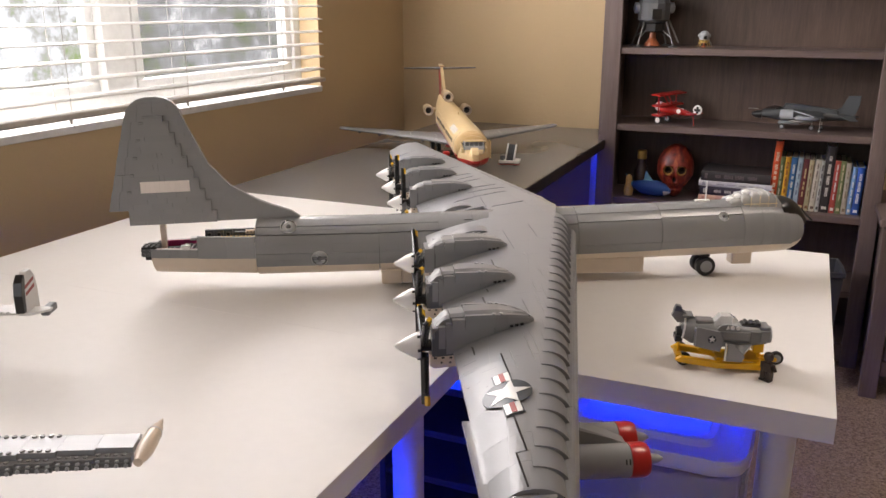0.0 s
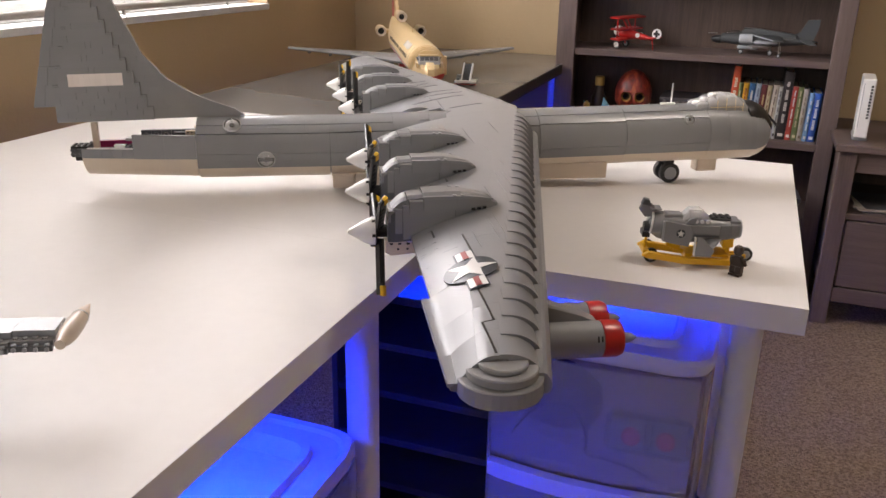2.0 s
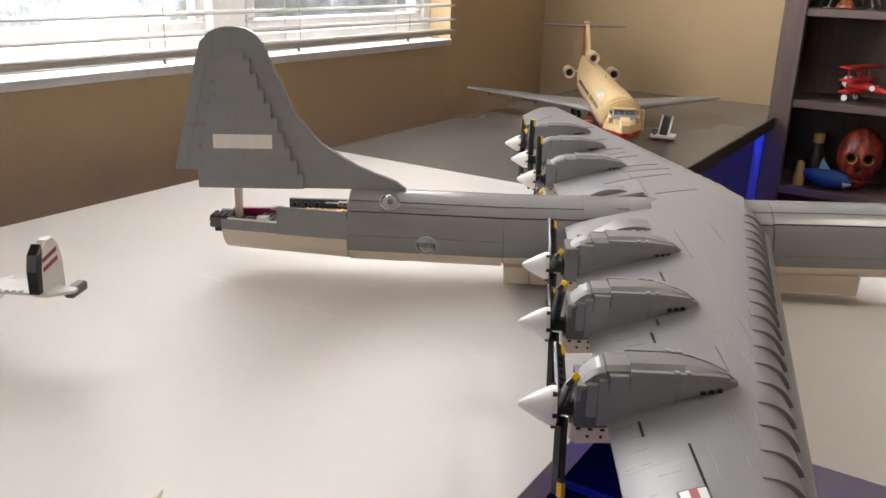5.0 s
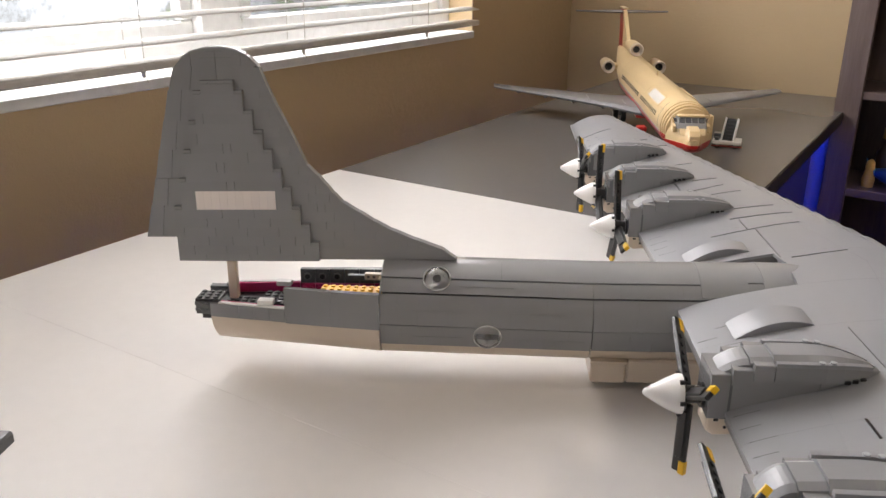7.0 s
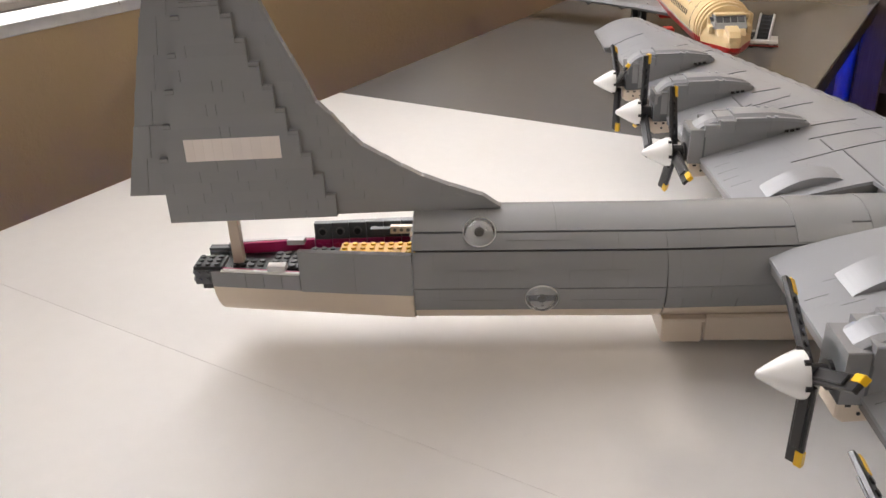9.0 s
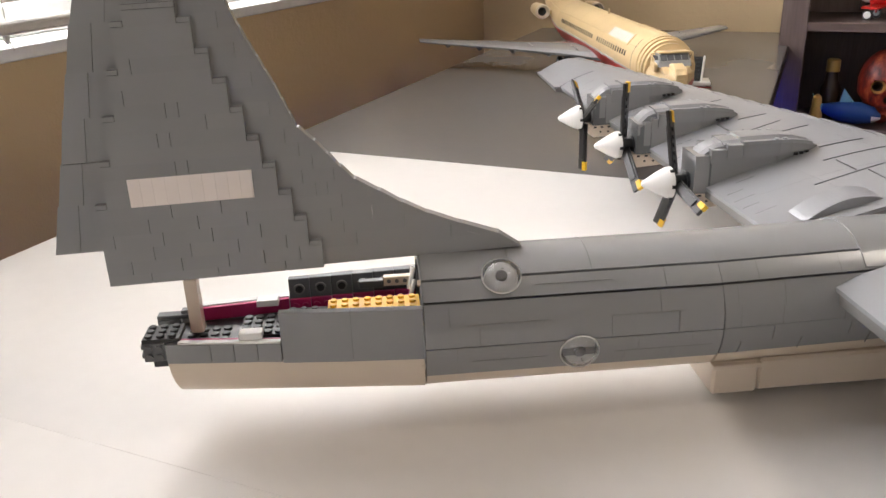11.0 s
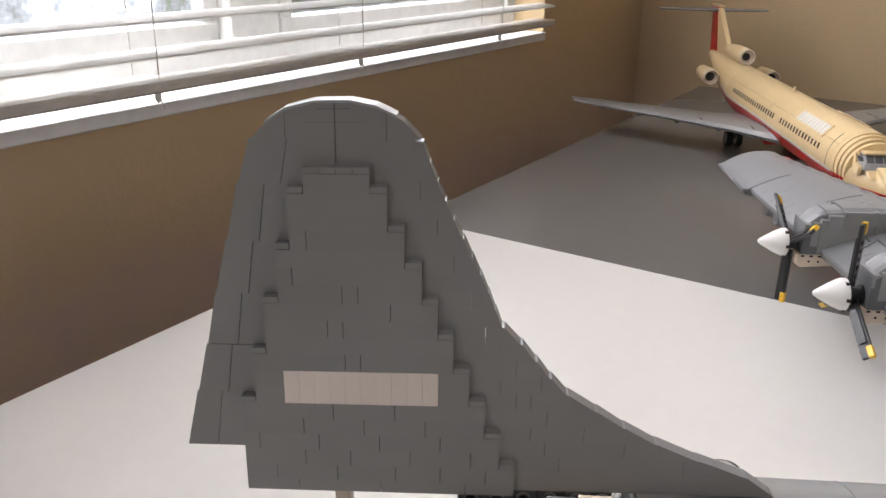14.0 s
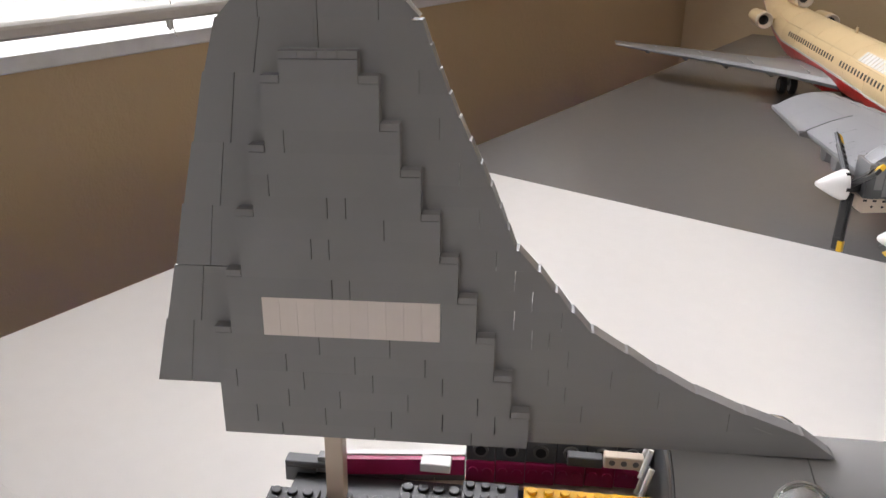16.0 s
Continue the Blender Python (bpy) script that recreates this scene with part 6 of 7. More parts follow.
part("nose_rim", turned(((0.0538, 0.0125), (0.0600, 0.0120), (0.0602, 0.0090), (0.050, 0.0080)), "x", 20, pose(0, 0, 0.048)), GREY_B, jt)
part("intake", turned(((0.0540, 0.0085), (0.0545, 0.0085)), "x", 16, pose(0, 0, 0.048)), BLACK, jt)
for s in (-1, 1):
    # long flat side panel, the short one by the nose and a lip under them
    part("side_panel", boxed((-0.008, s * 0.0172 - 0.0016, 0.0440), (0.0305, s * 0.0172 + 0.0016, 0.0555), 0.0006), GREY, jt, "flat side panel")
    part("side_panel", boxed((0.0310, s * 0.0166 - 0.0016, 0.0400), (0.0440, s * 0.0166 + 0.0016, 0.0570), 0.0006), TAILGREY_L, jt)
    part("side_panel", boxed((0.0445, s * 0.0156 - 0.0016, 0.0420), (0.0560, s * 0.0156 + 0.0016, 0.0580), 0.0006), GREY, jt)
    part("side_lip", boxed((-0.006, s * 0.0182 - 0.0010, 0.0405), (0.0300, s * 0.0182 + 0.0010, 0.0430), 0.0004), DGREY, jt)
part("nose_top", boxed((0.044, -0.0120, 0.0560), (0.057, 0.0120, 0.0615), 0.001), GREY, jt)
part("cockpit_cover", boxed((0.020, -0.009, 0.0600), (0.046, 0.009, 0.0640), 0.002), BLACK, jt)
for k in range(3):
    part("cover_slope", boxed((0.024 + 0.008 * k, -0.008, 0.0641), (0.029 + 0.008 * k, 0.008, 0.0662 - 0.0008 * k), 0.001), BLACK, jt)
# faceted clear canopy with three studs showing inside
bm = bmesh.new()
loft(bm, [[(x, -hw, 0.0560), (x, -hw, lo), (x, -hw * 0.55, hi), (x, hw * 0.55, hi), (x, hw, lo), (x, hw, 0.0560)] for x, hw, lo, hi in ((-0.016, 0.0120, 0.0600, 0.0650), (-0.008, 0.0140, 0.0640, 0.0735), (0.006, 0.0145, 0.0640, 0.0740), (0.016, 0.0140, 0.0610, 0.0665), (0.0195, 0.0130, 0.0580, 0.0600))])
canj = part("canopy", bm, HAZY, jt, "clear faceted canopy")
for k in range(3):
    for s in (-1, 1):
        part("canopy_stud", turned(((-0.0010, 0.0026), (0.0010, 0.0026), (0.0014, 0.0020)), "y", 12, pose(0.0000 + 0.0072 * k, s * 0.0150, 0.0600)), WHITE, canj)
part("spine", boxed((-0.040, -0.0085, 0.0600), (-0.0165, 0.0085, 0.0670), 0.0018), GREY, jt)
for s in (-1, 1):
    bm = bmesh.new()
    prism(bm, ((-0.0400, 0.0330), (-0.0080, 0.0270), (-0.0030, 0.0440), (-0.0090, 0.0560), (-0.0390, 0.0610), (-0.0420, 0.0580)), "y", s * 0.0195 - 0.002, s * 0.0195 + 0.002, 0.0006)
    part("side_plate", bm, GREY, jt, "broad side plate with a roundel")
    part("plate_edge", boxed((-0.0425, s * 0.0195 - 0.0024, 0.0340), (-0.0402, s * 0.0195 + 0.0024, 0.0600), 0.0004), GREY_B, jt)
    part("roundel", turned(((0, 0.0056), (0.0006, 0.0056)), "y", 20, pose(-0.0195, s * 0.0216 - (0.0006 if s < 0 else 0), 0.0450)), NAVY, jt, "dark roundel")
    bm = bmesh.new()
    prism(bm, [(-0.0195 + 0.0052 * (1 if k % 2 == 0 else 0.42) * math.sin(2 * math.pi * k / 10), 0.0450 + 0.0052 * (1 if k % 2 == 0 else 0.42) * math.cos(2 * math.pi * k / 10)) for k in range(10)], "y", s * 0.0223, s * 0.0226)
    part("roundel_star", bm, WHITE, jt, "white star")
    # strake that slopes up beside the canopy
    bm = bmesh.new()
    prism(bm, ((-0.0150, 0.0560), (-0.0020, 0.0560), (0.0010, 0.0660), (-0.0080, 0.0640)), "y", s * 0.0160 - 0.0015, s * 0.0160 + 0.0015, 0.0005)
    part("strake", bm, TAILGREY_L, jt)
    bm = bmesh.new()
    loft(bm, [[(0.006, s * 0.016, 0.0330), (0.034, s * 0.016, 0.0360), (0.034, s * 0.016, 0.0385), (0.006, s * 0.016, 0.0365)], [(-0.004, s * 0.034, 0.0200), (0.018, s * 0.034, 0.0260), (0.018, s * 0.034, 0.0280), (-0.004, s * 0.034, 0.0240)]])
    part("folded_wing", bm, GREY_B, jt, "folded wing")
    bm = bmesh.new()
    prism(bm, ((-0.002, 0.0200), (0.018, 0.0200), (0.022, 0.0280), (0.006, 0.0450), (-0.001, 0.0450)), "y", s * 0.0350 - 0.001, s * 0.0350 + 0.001, 0.0004)
    part("wing_tip", bm, GREY, jt, "raised wing tip")
    part("tip_edge", boxed((-0.0045, s * 0.0350 - 0.0014, 0.0205), (-0.0022, s * 0.0350 + 0.0014, 0.0452), 0.0004), WHITE, jt)
    # curved plates that wrap the tail, pale on their rear edge
    for u0_, u1_, mat in ((-0.0560, -0.0440, GREY), (-0.0590, -0.0562, WHITE)):
        bm = bmesh.new()
        rings = []
        for k in range(9):
            a = radians(8 + 92 * k / 8)
            y, z = 0.0175 * math.sin(a), 0.0480 + 0.0195 * math.cos(a)
            x = 0.010 * (1 - math.cos(a * 0.8))
            rings.append([(u0_ - x * 0.5 + 0.004, s * y, z), (u1_ - x * 0.5 + 0.004, s * y, z), (u1_ - x * 0.5 + 0.004, s * y * 0.86, z - 0.003), (u0_ - x * 0.5 + 0.004, s * y * 0.86, z - 0.003)])
        loft(bm, rings)
        part("tail_plate", bm, mat, jt, "curved plate round the tail" if mat is GREY else "pale rear edge", True)
bm = bmesh.new()
prism(bm, ((-0.0640, 0.0600), (-0.0440, 0.0620), (-0.0540, 0.0760), (-0.0600, 0.0790), (-0.0680, 0.0790), (-0.0720, 0.0700)), "y", -0.0032, 0.0032, 0.0006)
finj = part("tail_fin", bm, GREY, jt, "grey tail fin with a dark cap")
bm = bmesh.new()
prism(bm, ((-0.0700, 0.0770), (-0.0560, 0.0745), (-0.0600, 0.0835), (-0.0670, 0.0850)), "y", -0.0042, 0.0042, 0.0008)
part("fin_cap", bm, DGREY, finj, "dark fin cap")
part("fin_arm", boxed((-0.058, -0.010, 0.0715), (-0.044, 0.010, 0.0730), 0.0004), TAILGREY_L, finj)
part("exhaust", turned(((-0.064, 0.007), (-0.057, 0.0085)), "x", 16, pose(0, 0, 0.046)), BLACK, jt)
part("jaw_block", boxed((-0.066, -0.010, 0.034), (-0.056, 0.010, 0.042), 0.001), BLACK, jt)


def toy_figure(x, y):
    """A plain brick figure, one mesh."""
    bm = bmesh.new()
    for s in (-1, 1):
        box(bm, (s * 0.0040 - 0.0037, -0.004, 0.0), (s * 0.0040 + 0.0037, 0.006, 0.0032), 0.0005)
        box(bm, (s * 0.0040 - 0.0037, -0.004, 0.0033), (s * 0.0040 + 0.0037, 0.004, 0.0130), 0.0006)
        rod(bm, (s * 0.0082, 0, 0.0235), (s * 0.0100, -0.003, 0.0150), 0.0022, 8)
    prism(bm, ((-0.0078, 0.0132), (0.0078, 0.0132), (0.0058, 0.0262), (-0.0058, 0.0262)), "y", -0.004, 0.004, 0.0004)
    lathe(bm, ((0.0263, 0.003), (0.0275, 0.0046), (0.0340, 0.0052), (0.0362, 0.0045)), "z", 14)
    lathe(bm, ((0.0300, 0.0063), (0.0345, 0.0066), (0.0385, 0.0052), (0.0402, 0.0020)), "z", 14)
    ob = part("toy_figure", bm, BROWN, m=pose(x, y, TOP, 0, 0, 150))
    return tagged(ob, "tiny dark brown brick figure standing by the trolley", "figurine")


toy_figure(-0.070, 1.066)

# ---- white twin-tail model at the table's end ----
wp = thing("model_twin_tail", "white and grey brick airplane model with twin striped fins", "model airplane", pose(-0.912, 0.374, TOP, 0, 0, -63.4))
# here x points to the nose, y to its left; the tail lies at minus x
part("fuselage", turned(((-0.40, 0.006), (-0.36, 0.014), (-0.20, 0.030), (0.0, 0.036), (0.15, 0.033), (0.24, 0.020), (0.27, 0.006)), "x", 26, pose(0, 0, 0.066)), WHITE, wp, smooth=True)
part("wing_floor", boxed((-0.05, -0.05, 0.046), (0.06, 0.05, 0.060), 0.002), GREY, wp)
for s in (-1, 1):
    wg = None
    for k in range(8):
        y0_ = 0.036 + 0.036 * k
        ch = 0.052 - 0.0036 * k
        p_ = part("wing_plate", boxed((-0.026 - ch * 0.5 + 0.026, min(s * y0_, s * (y0_ + 0.0357)), 0.058 + 0.0008 * k), (ch * 0.5, max(s * y0_, s * (y0_ + 0.0357)), 0.0645 + 0.0008 * k), 0.0004), GREY_B, wp)
        b2 = boxed((ch * 0.5, min(s * y0_, s * (y0_ + 0.0357)), 0.052 + 0.0008 * k), (ch * 0.5 + 0.008, max(s * y0_, s * (y0_ + 0.0357)), 0.0585 + 0.0008 * k), 0.0003)
        part("wing_edge", b2, GREY, wp)
        ya, yb = min(s * y0_, s * (y0_ + 0.0357)), max(s * y0_, s * (y0_ + 0.0357))
        bmb = part("wing_beam", boxed((ch * 0.5 + 0.0082, ya, 0.0500 + 0.0008 * k), (ch * 0.5 + 0.0125, yb, 0.0550 + 0.0008 * k), 0.0003), DGREY, wp, "dark beam along the wing edge")
        pins = bmesh.new()
        for j in range(4):
            lathe(pins, ((0, 0.0021), (0.0016, 0.0021), (0.0020, 0.0014)), "x", 8, pose(ch * 0.5 + 0.0125, s * (y0_ + 0.0045 + 0.009 * j), 0.0525 + 0.0008 * k))
            lathe(pins, ((0, 0.0022), (0.0014, 0.0022), (0.0018, 0.0016)), "z", 8, pose(ch * 0.5 + 0.0104, s * (y0_ + 0.0045 + 0.009 * j), 0.0550 + 0.0008 * k))
        tagged(part("beam_pin", pins, GREY_B, bmb), kind="stuff")
        if k < 6:
            studs("wing_stud", [(-ch * 0.5 + 0.003, s * (y0_ + 0.004 + 0.008 * j), 0.0645 + 0.0008 * k) for j in range(4)] + [(ch * 0.5 - 0.003, s * (y0_ + 0.004 + 0.008 * j), 0.0645 + 0.0008 * k) for j in range(4)], GREY, p_)
        studs("edge_stud", [(ch * 0.5 + 0.004, s * (y0_ + 0.004 + 0.008 * j), 0.0585 + 0.0008 * k) for j in range(4)], GREY, p_)
    part("tip_tank", turned(((-0.050, 0.0006), (-0.042, 0.0028), (-0.036, 0.0032), (-0.034, 0.0050), (-0.022, 0.0070), (-0.006, 0.0084), (0.012, 0.0084), (0.022, 0.0070), (0.030, 0.0048), (0.035, 0.0044)), "x", 22, pose(0.0, s * 0.334, 0.066)), CREAM, wp, "cream pointed wing-tip tank", True)
    part("tank_band", turned(((-0.0215, 0.0075), (-0.0195, 0.0079)), "x", 22, pose(0.0, s * 0.334, 0.066)), WHITE, wp)
part("tailplane", boxed((-0.371, -0.0660, 0.0755), (-0.337, 0.0660, 0.0785), 0.0005), WHITE, wp)
for s in (-1, 1):
    bm = bmesh.new()
    prism(bm, [(x, s * y) for x, y in ((-0.337, 0.0662), (-0.337, 0.082), (-0.353, 0.102), (-0.362, 0.102), (-0.370, 0.0662))], "z", 0.0745, 0.0780, 0.0004)
    part("tailplane_end", bm, WHITE, wp)
    studs("tailplane_stud", [(-0.339, s * (0.012 + 0.008 * j), 0.0785) for j in range(6)], WHITE, wp)
    bm = bmesh.new()
    prism(bm, ((-0.409, 0.0700), (-0.366, 0.0785), (-0.367, 0.104), (-0.372, 0.124), (-0.382, 0.1325), (-0.394, 0.1325), (-0.404, 0.122), (-0.409, 0.104)), "y", s * 0.090 - 0.0045, s * 0.090 + 0.0045, 0.0008)
    fn = part("tail_fin", bm, WHITE, wp, "white fin with two dark red stripes", m=pose(0.029, -s * 0.017, 0))
    bm = bmesh.new()
    prism(bm, ((-0.3655, 0.0805), (-0.358, 0.0805), (-0.358, 0.105), (-0.362, 0.122), (-0.372, 0.1310), (-0.3725, 0.1245), (-0.3665, 0.104)), "y", s * 0.090 - 0.0058, s * 0.090 + 0.0058, 0.0006)
    part("rudder_edge", bm, BLACK, fn, "black fin edge")
    for zz in (0.1035, 0.1135):
        for q in (-1, 1):
            bm = bmesh.new()
            prism(bm, ((-0.372, zz - 0.0030), (-0.399, zz + 0.0025), (-0.399, zz + 0.0072), (-0.372, zz + 0.0017)), "y", s * 0.090 + q * 0.0046, s * 0.090 + q * 0.0049)
            part("fin_stripe", bm, DRED, fn)
    part("fin_foot", boxed((-0.392, s * 0.090 - 0.006, 0.064), (-0.362, s * 0.090 + 0.006, 0.0752), 0.002), DGREY, wp)
for x, y in ((0.05, 0.10), (0.05, -0.10), (-0.34, 0.0)):
    part("gear_leg", rodded((x, y, 0.010), (x, y, 0.060), 0.003), DGREY, wp)
    wheel(wp, x, y, 0.012, 0.012, 0.008)


# ---- bookcase ----
CY = 3.020
case = thing("bookcase", "grey-brown stained wooden bookcase with open shelves", "bookcase", pose(0, 0, 0))
CT = 1.94
for nm, xa, xb in (("side_post", -0.758, -0.692), ("side_post", 0.152, 0.206)):
    part(nm, boxed((xa, CY, FLOOR), (xb, CY + 0.022, CT), 0.0025), CASEWOOD, case)
for xa, xb in ((-0.750, -0.728), (0.180, 0.202)):
    part("side_panel", boxed((xa, CY + 0.0222, FLOOR + 0.02), (xb, WALL_N - 0.008, CT), 0.001), CASEWOOD, case)
for zt in (1.338, 1.064, 0.790, 0.514, 0.250):
    part("shelf", boxed((-0.7278, CY + 0.008, zt - 0.024), (0.1798, WALL_N - 0.022, zt), 0.002), CASEWOOD_X, case)
part("bottom_rail", boxed((-0.6918, CY + 0.006, FLOOR + 0.02), (0.1518, CY + 0.024, FLOOR + 0.085), 0.002), CASEWOOD_X, case)
part("bottom_shelf", boxed((-0.7278, CY + 0.0242, FLOOR + 0.06), (0.1798, WALL_N - 0.022, FLOOR + 0.082), 0.001), CASEWOOD_X, case)
part("top_board", boxed((-0.775, CY - 0.012, CT + 0.0002), (0.222, WALL_N - 0.006, CT + 0.024), 0.003), CASEWOOD_X, case)
part("back_board", boxed((-0.7275, WALL_N - 0.0215, FLOOR + 0.02), (0.1795, WALL_N - 0.0145, CT), 0.0008), BACKWOOD, case)


# ---- low cabinet next to it ----
cab = thing("side_cabinet", "grey-brown stained low wooden cabinet with a drawer and open bay", "cabinet", pose(0, 0, 0))
CX0, CX1, CYF, CYB, CH = 0.205, 1.05, 2.790, 3.26, 0.574
part("top_board", boxed((CX0 - 0.014, CYF - 0.016, CH - 0.024), (CX1 + 0.014, CYB, CH), 0.003), CASEWOOD_X, cab)
for xa in (CX0, CX1 - 0.052):
    for ya in (CYF, CYB - 0.052):
        part("leg", boxed((xa, ya, FLOOR), (xa + 0.052, ya + 0.048, CH - 0.0242), 0.003), CASEWOOD, cab)
    part("side_panel", boxed((xa + 0.012, CYF + 0.0485, FLOOR + 0.10), (xa + 0.032, CYB - 0.0525, CH - 0.0245), 0.001), CASEWOOD, cab)
part("rail", boxed((CX0 + 0.0525, CYF + 0.008, CH - 0.090), (CX1 - 0.0525, CYF + 0.028, CH - 0.0245), 0.002), CASEWOOD_X, cab)
part("shelf", boxed((CX0 + 0.034, CYF + 0.010, 0.332), (CX1 - 0.034, CYB - 0.03, 0.352), 0.002), CASEWOOD_X, cab)
part("back_panel", boxed((CX0 + 0.034, CYB - 0.018, FLOOR + 0.10), (CX1 - 0.034, CYB - 0.010, CH - 0.0245)), BACKWOOD, cab)
xm = (CX0 + CX1) / 2
for xa, xb in ((CX0 + 0.056, xm - 0.003), (xm + 0.003, CX1 - 0.056)):
    d = part("drawer_front", boxed((xa, CYF + 0.006, 0.105), (xb, CYF + 0.026, 0.328), 0.003), CASEWOOD_X, cab)
    part("knob", turned(((-0.022, 0.004), (-0.018, 0.013), (-0.010, 0.013), (0.0, 0.006)), "y", 18, pose((xa + xb) / 2, CYF + 0.006, 0.22)), STEEL, d, "round steel knob")
part("bottom_rail", boxed((CX0 + 0.0525, CYF + 0.006, 0.050), (CX1 - 0.0525, CYF + 0.028, 0.101), 0.002), CASEWOOD_X, cab)
pap = thing("paper_pile", "loose pile of pale papers in the cabinet bay", "papers", pose(0.36, 2.93, 0.352))
for k in range(7):
    part("sheet", boxed((-0.07, -0.10, 0.0022 * k), (0.07, 0.10, 0.0022 * k + 0.0018), 0.0003, pose(random.uniform(-0.008, 0.008), random.uniform(-0.01, 0.01), 0, 0, 0, random.uniform(-12, 12))), PAPER if k % 3 else DGREY, pap)

con = thing("game_console", "slim white upright game console on a small grey stand", "game console", pose(0.262, 2.90, CH, 0, 0, -4))
part("stand", boxed((-0.022, -0.045, 0), (0.022, 0.080, 0.012), 0.003), GREY_B, con)
part("body", boxed((-0.019, -0.060, 0.0122), (0.019, 0.085, 0.193), 0.003, None), WHITE, con)
part("disc_slot", boxed((-0.014, -0.0608, 0.040), (-0.0125, -0.0598, 0.180), 0.0002), GREY_B, con, "fine disc slot")
for k in range(11):
    part("lettering_bar", boxed((0.0055, -0.0608, 0.072 + 0.0095 * k), (0.0125, -0.0598, 0.0785 + 0.0095 * k), 0.0002), INK, con)

bn = bmesh.new()
loft(bn, [[(sx * w_, sy * d_, z) for sx, sy in ((-1, -1), (0, -1.04), (1, -1), (1.03, 0), (1, 1), (0, 1.04), (-1, 1), (-1.03, 0))] for w_, d_, z in ((0.085, 0.070, 0), (0.110, 0.092, 0.44), (0.116, 0.098, 0.445), (0.116, 0.098, 0.462), (0.106, 0.088, 0.462), (0.082, 0.066, 0.03))])
tagged(part("waste_bin", bn, BIN, m=pose(0.005, 2.86, FLOOR, 0, 0, 6) @ Matrix.Scale(0.9, 4)), "dark grey plastic waste bin on the carpet by the bookcase", "bin")


# ---- books ----
def cover(name, c):
    return flat(name, c, 0.55, 0.0, 0.2)


S3 = 0.514
ROW = (("tall_book", 0.024, 0.240, (0.62, 0.085, 0.02), "orange-red hardback book standing on the shelf", (0.75, 0.60, 0.45)),
       ("book", 0.014, 0.186, (0.13, 0.16, 0.06), "olive green book standing on the shelf", (0.5, 0.48, 0.3)),
       ("book", 0.018, 0.186, (0.60, 0.33, 0.02), "mustard yellow book standing on the shelf", (0.25, 0.08, 0.02)),
       ("book", 0.020, 0.186, (0.03, 0.12, 0.28), "blue book with a pale title standing on the shelf", (0.6, 0.6, 0.55)),
       ("book", 0.016, 0.186, (0.33, 0.42, 0.50), "pale blue book standing on the shelf", (0.1, 0.12, 0.2)),
       ("book", 0.020, 0.184, (0.12, 0.02, 0.02), "dark maroon book standing on the shelf", (0.55, 0.4, 0.2)),
       ("book", 0.016, 0.182, (0.42, 0.36, 0.22), "tan book standing on the shelf", (0.2, 0.1, 0.05)),
       ("book", 0.018, 0.184, (0.55, 0.50, 0.40), "cream book standing on the shelf", (0.15, 0.1, 0.08)),
       ("book", 0.012, 0.180, (0.50, 0.52, 0.50), "white book standing on the shelf", (0.1, 0.1, 0.1)),
       ("tall_book", 0.030, 0.232, (0.028, 0.022, 0.022), "tall black book with pale lettering on the shelf", (0.62, 0.58, 0.52)),
       ("book", 0.018, 0.184, (0.42, 0.06, 0.04), "red book with a white mark standing on the shelf", (0.7, 0.65, 0.6)),
       ("book", 0.018, 0.184, (0.15, 0.19, 0.07), "green book standing on the shelf", (0.55, 0.5, 0.3)),
       ("book", 0.016, 0.178, (0.40, 0.36, 0.30), "beige book standing on the shelf", (0.2, 0.15, 0.1)),
       ("book", 0.014, 0.166, (0.20, 0.36, 0.60), "light blue paperback standing on the shelf", (0.7, 0.7, 0.7)),
       ("book", 0.024, 0.166, (0.02, 0.09, 0.40), "bright blue paperback standing on the shelf", (0.7, 0.7, 0.75)))


def book(name, w_, h, d, c, label, ink, m):
    b = thing(name, label, "book", m, "books on the shelf")
    part("pages", boxed((-w_ / 2 + 0.0022, 0.004, 0.003), (w_ / 2 - 0.0022, d - 0.003, h - 0.003)), PAPER, b)
    mat = cover("cover", c)
    bm = bmesh.new()
    pts = [(-w_ / 2, d), (-w_ / 2, 0.002), (-w_ * 0.3, -0.001), (0, -0.0018), (w_ * 0.3, -0.001), (w_ / 2, 0.002), (w_ / 2, d), (w_ / 2 - 0.002, d), (w_ / 2 - 0.002, 0.0036), (-w_ / 2 + 0.002, 0.0036), (-w_ / 2 + 0.002, d)]
    prism(bm, pts, "z", 0, h)
    cv = part("cover", bm, mat, b)
    ik = cover("title_ink", ink)
    # lines of unreadable lettering that run along the spine: words made of short strokes
    pick = random.Random(int(h * 1e5 + w_ * 1e6))
    z, wide = h * pick.uniform(0.20, 0.32), w_ * pick.uniform(0.13, 0.22)
    while z < h * 0.84:
        bm = bmesh.new()
        for k in range(pick.randint(3, 8)):
            ln = pick.uniform(0.0022, 0.0040)
            if z + ln < h * 0.93:
                box(bm, (-wide * pick.uniform(0.8, 1.0), -0.0023, z), (wide * pick.uniform(0.7, 1.0), -0.0012, z + ln))
            z += ln + 0.0010
        if bm.faces:
            part("title_word", bm, ik, cv)
        else:
            bm.free()
        z += pick.uniform(0.004, 0.012)
    part("spine_mark", boxed((-w_ * 0.28, -0.0022, h * 0.05), (w_ * 0.28, -0.0011, h * 0.05 + 0.010)), ik, cv)
    return b


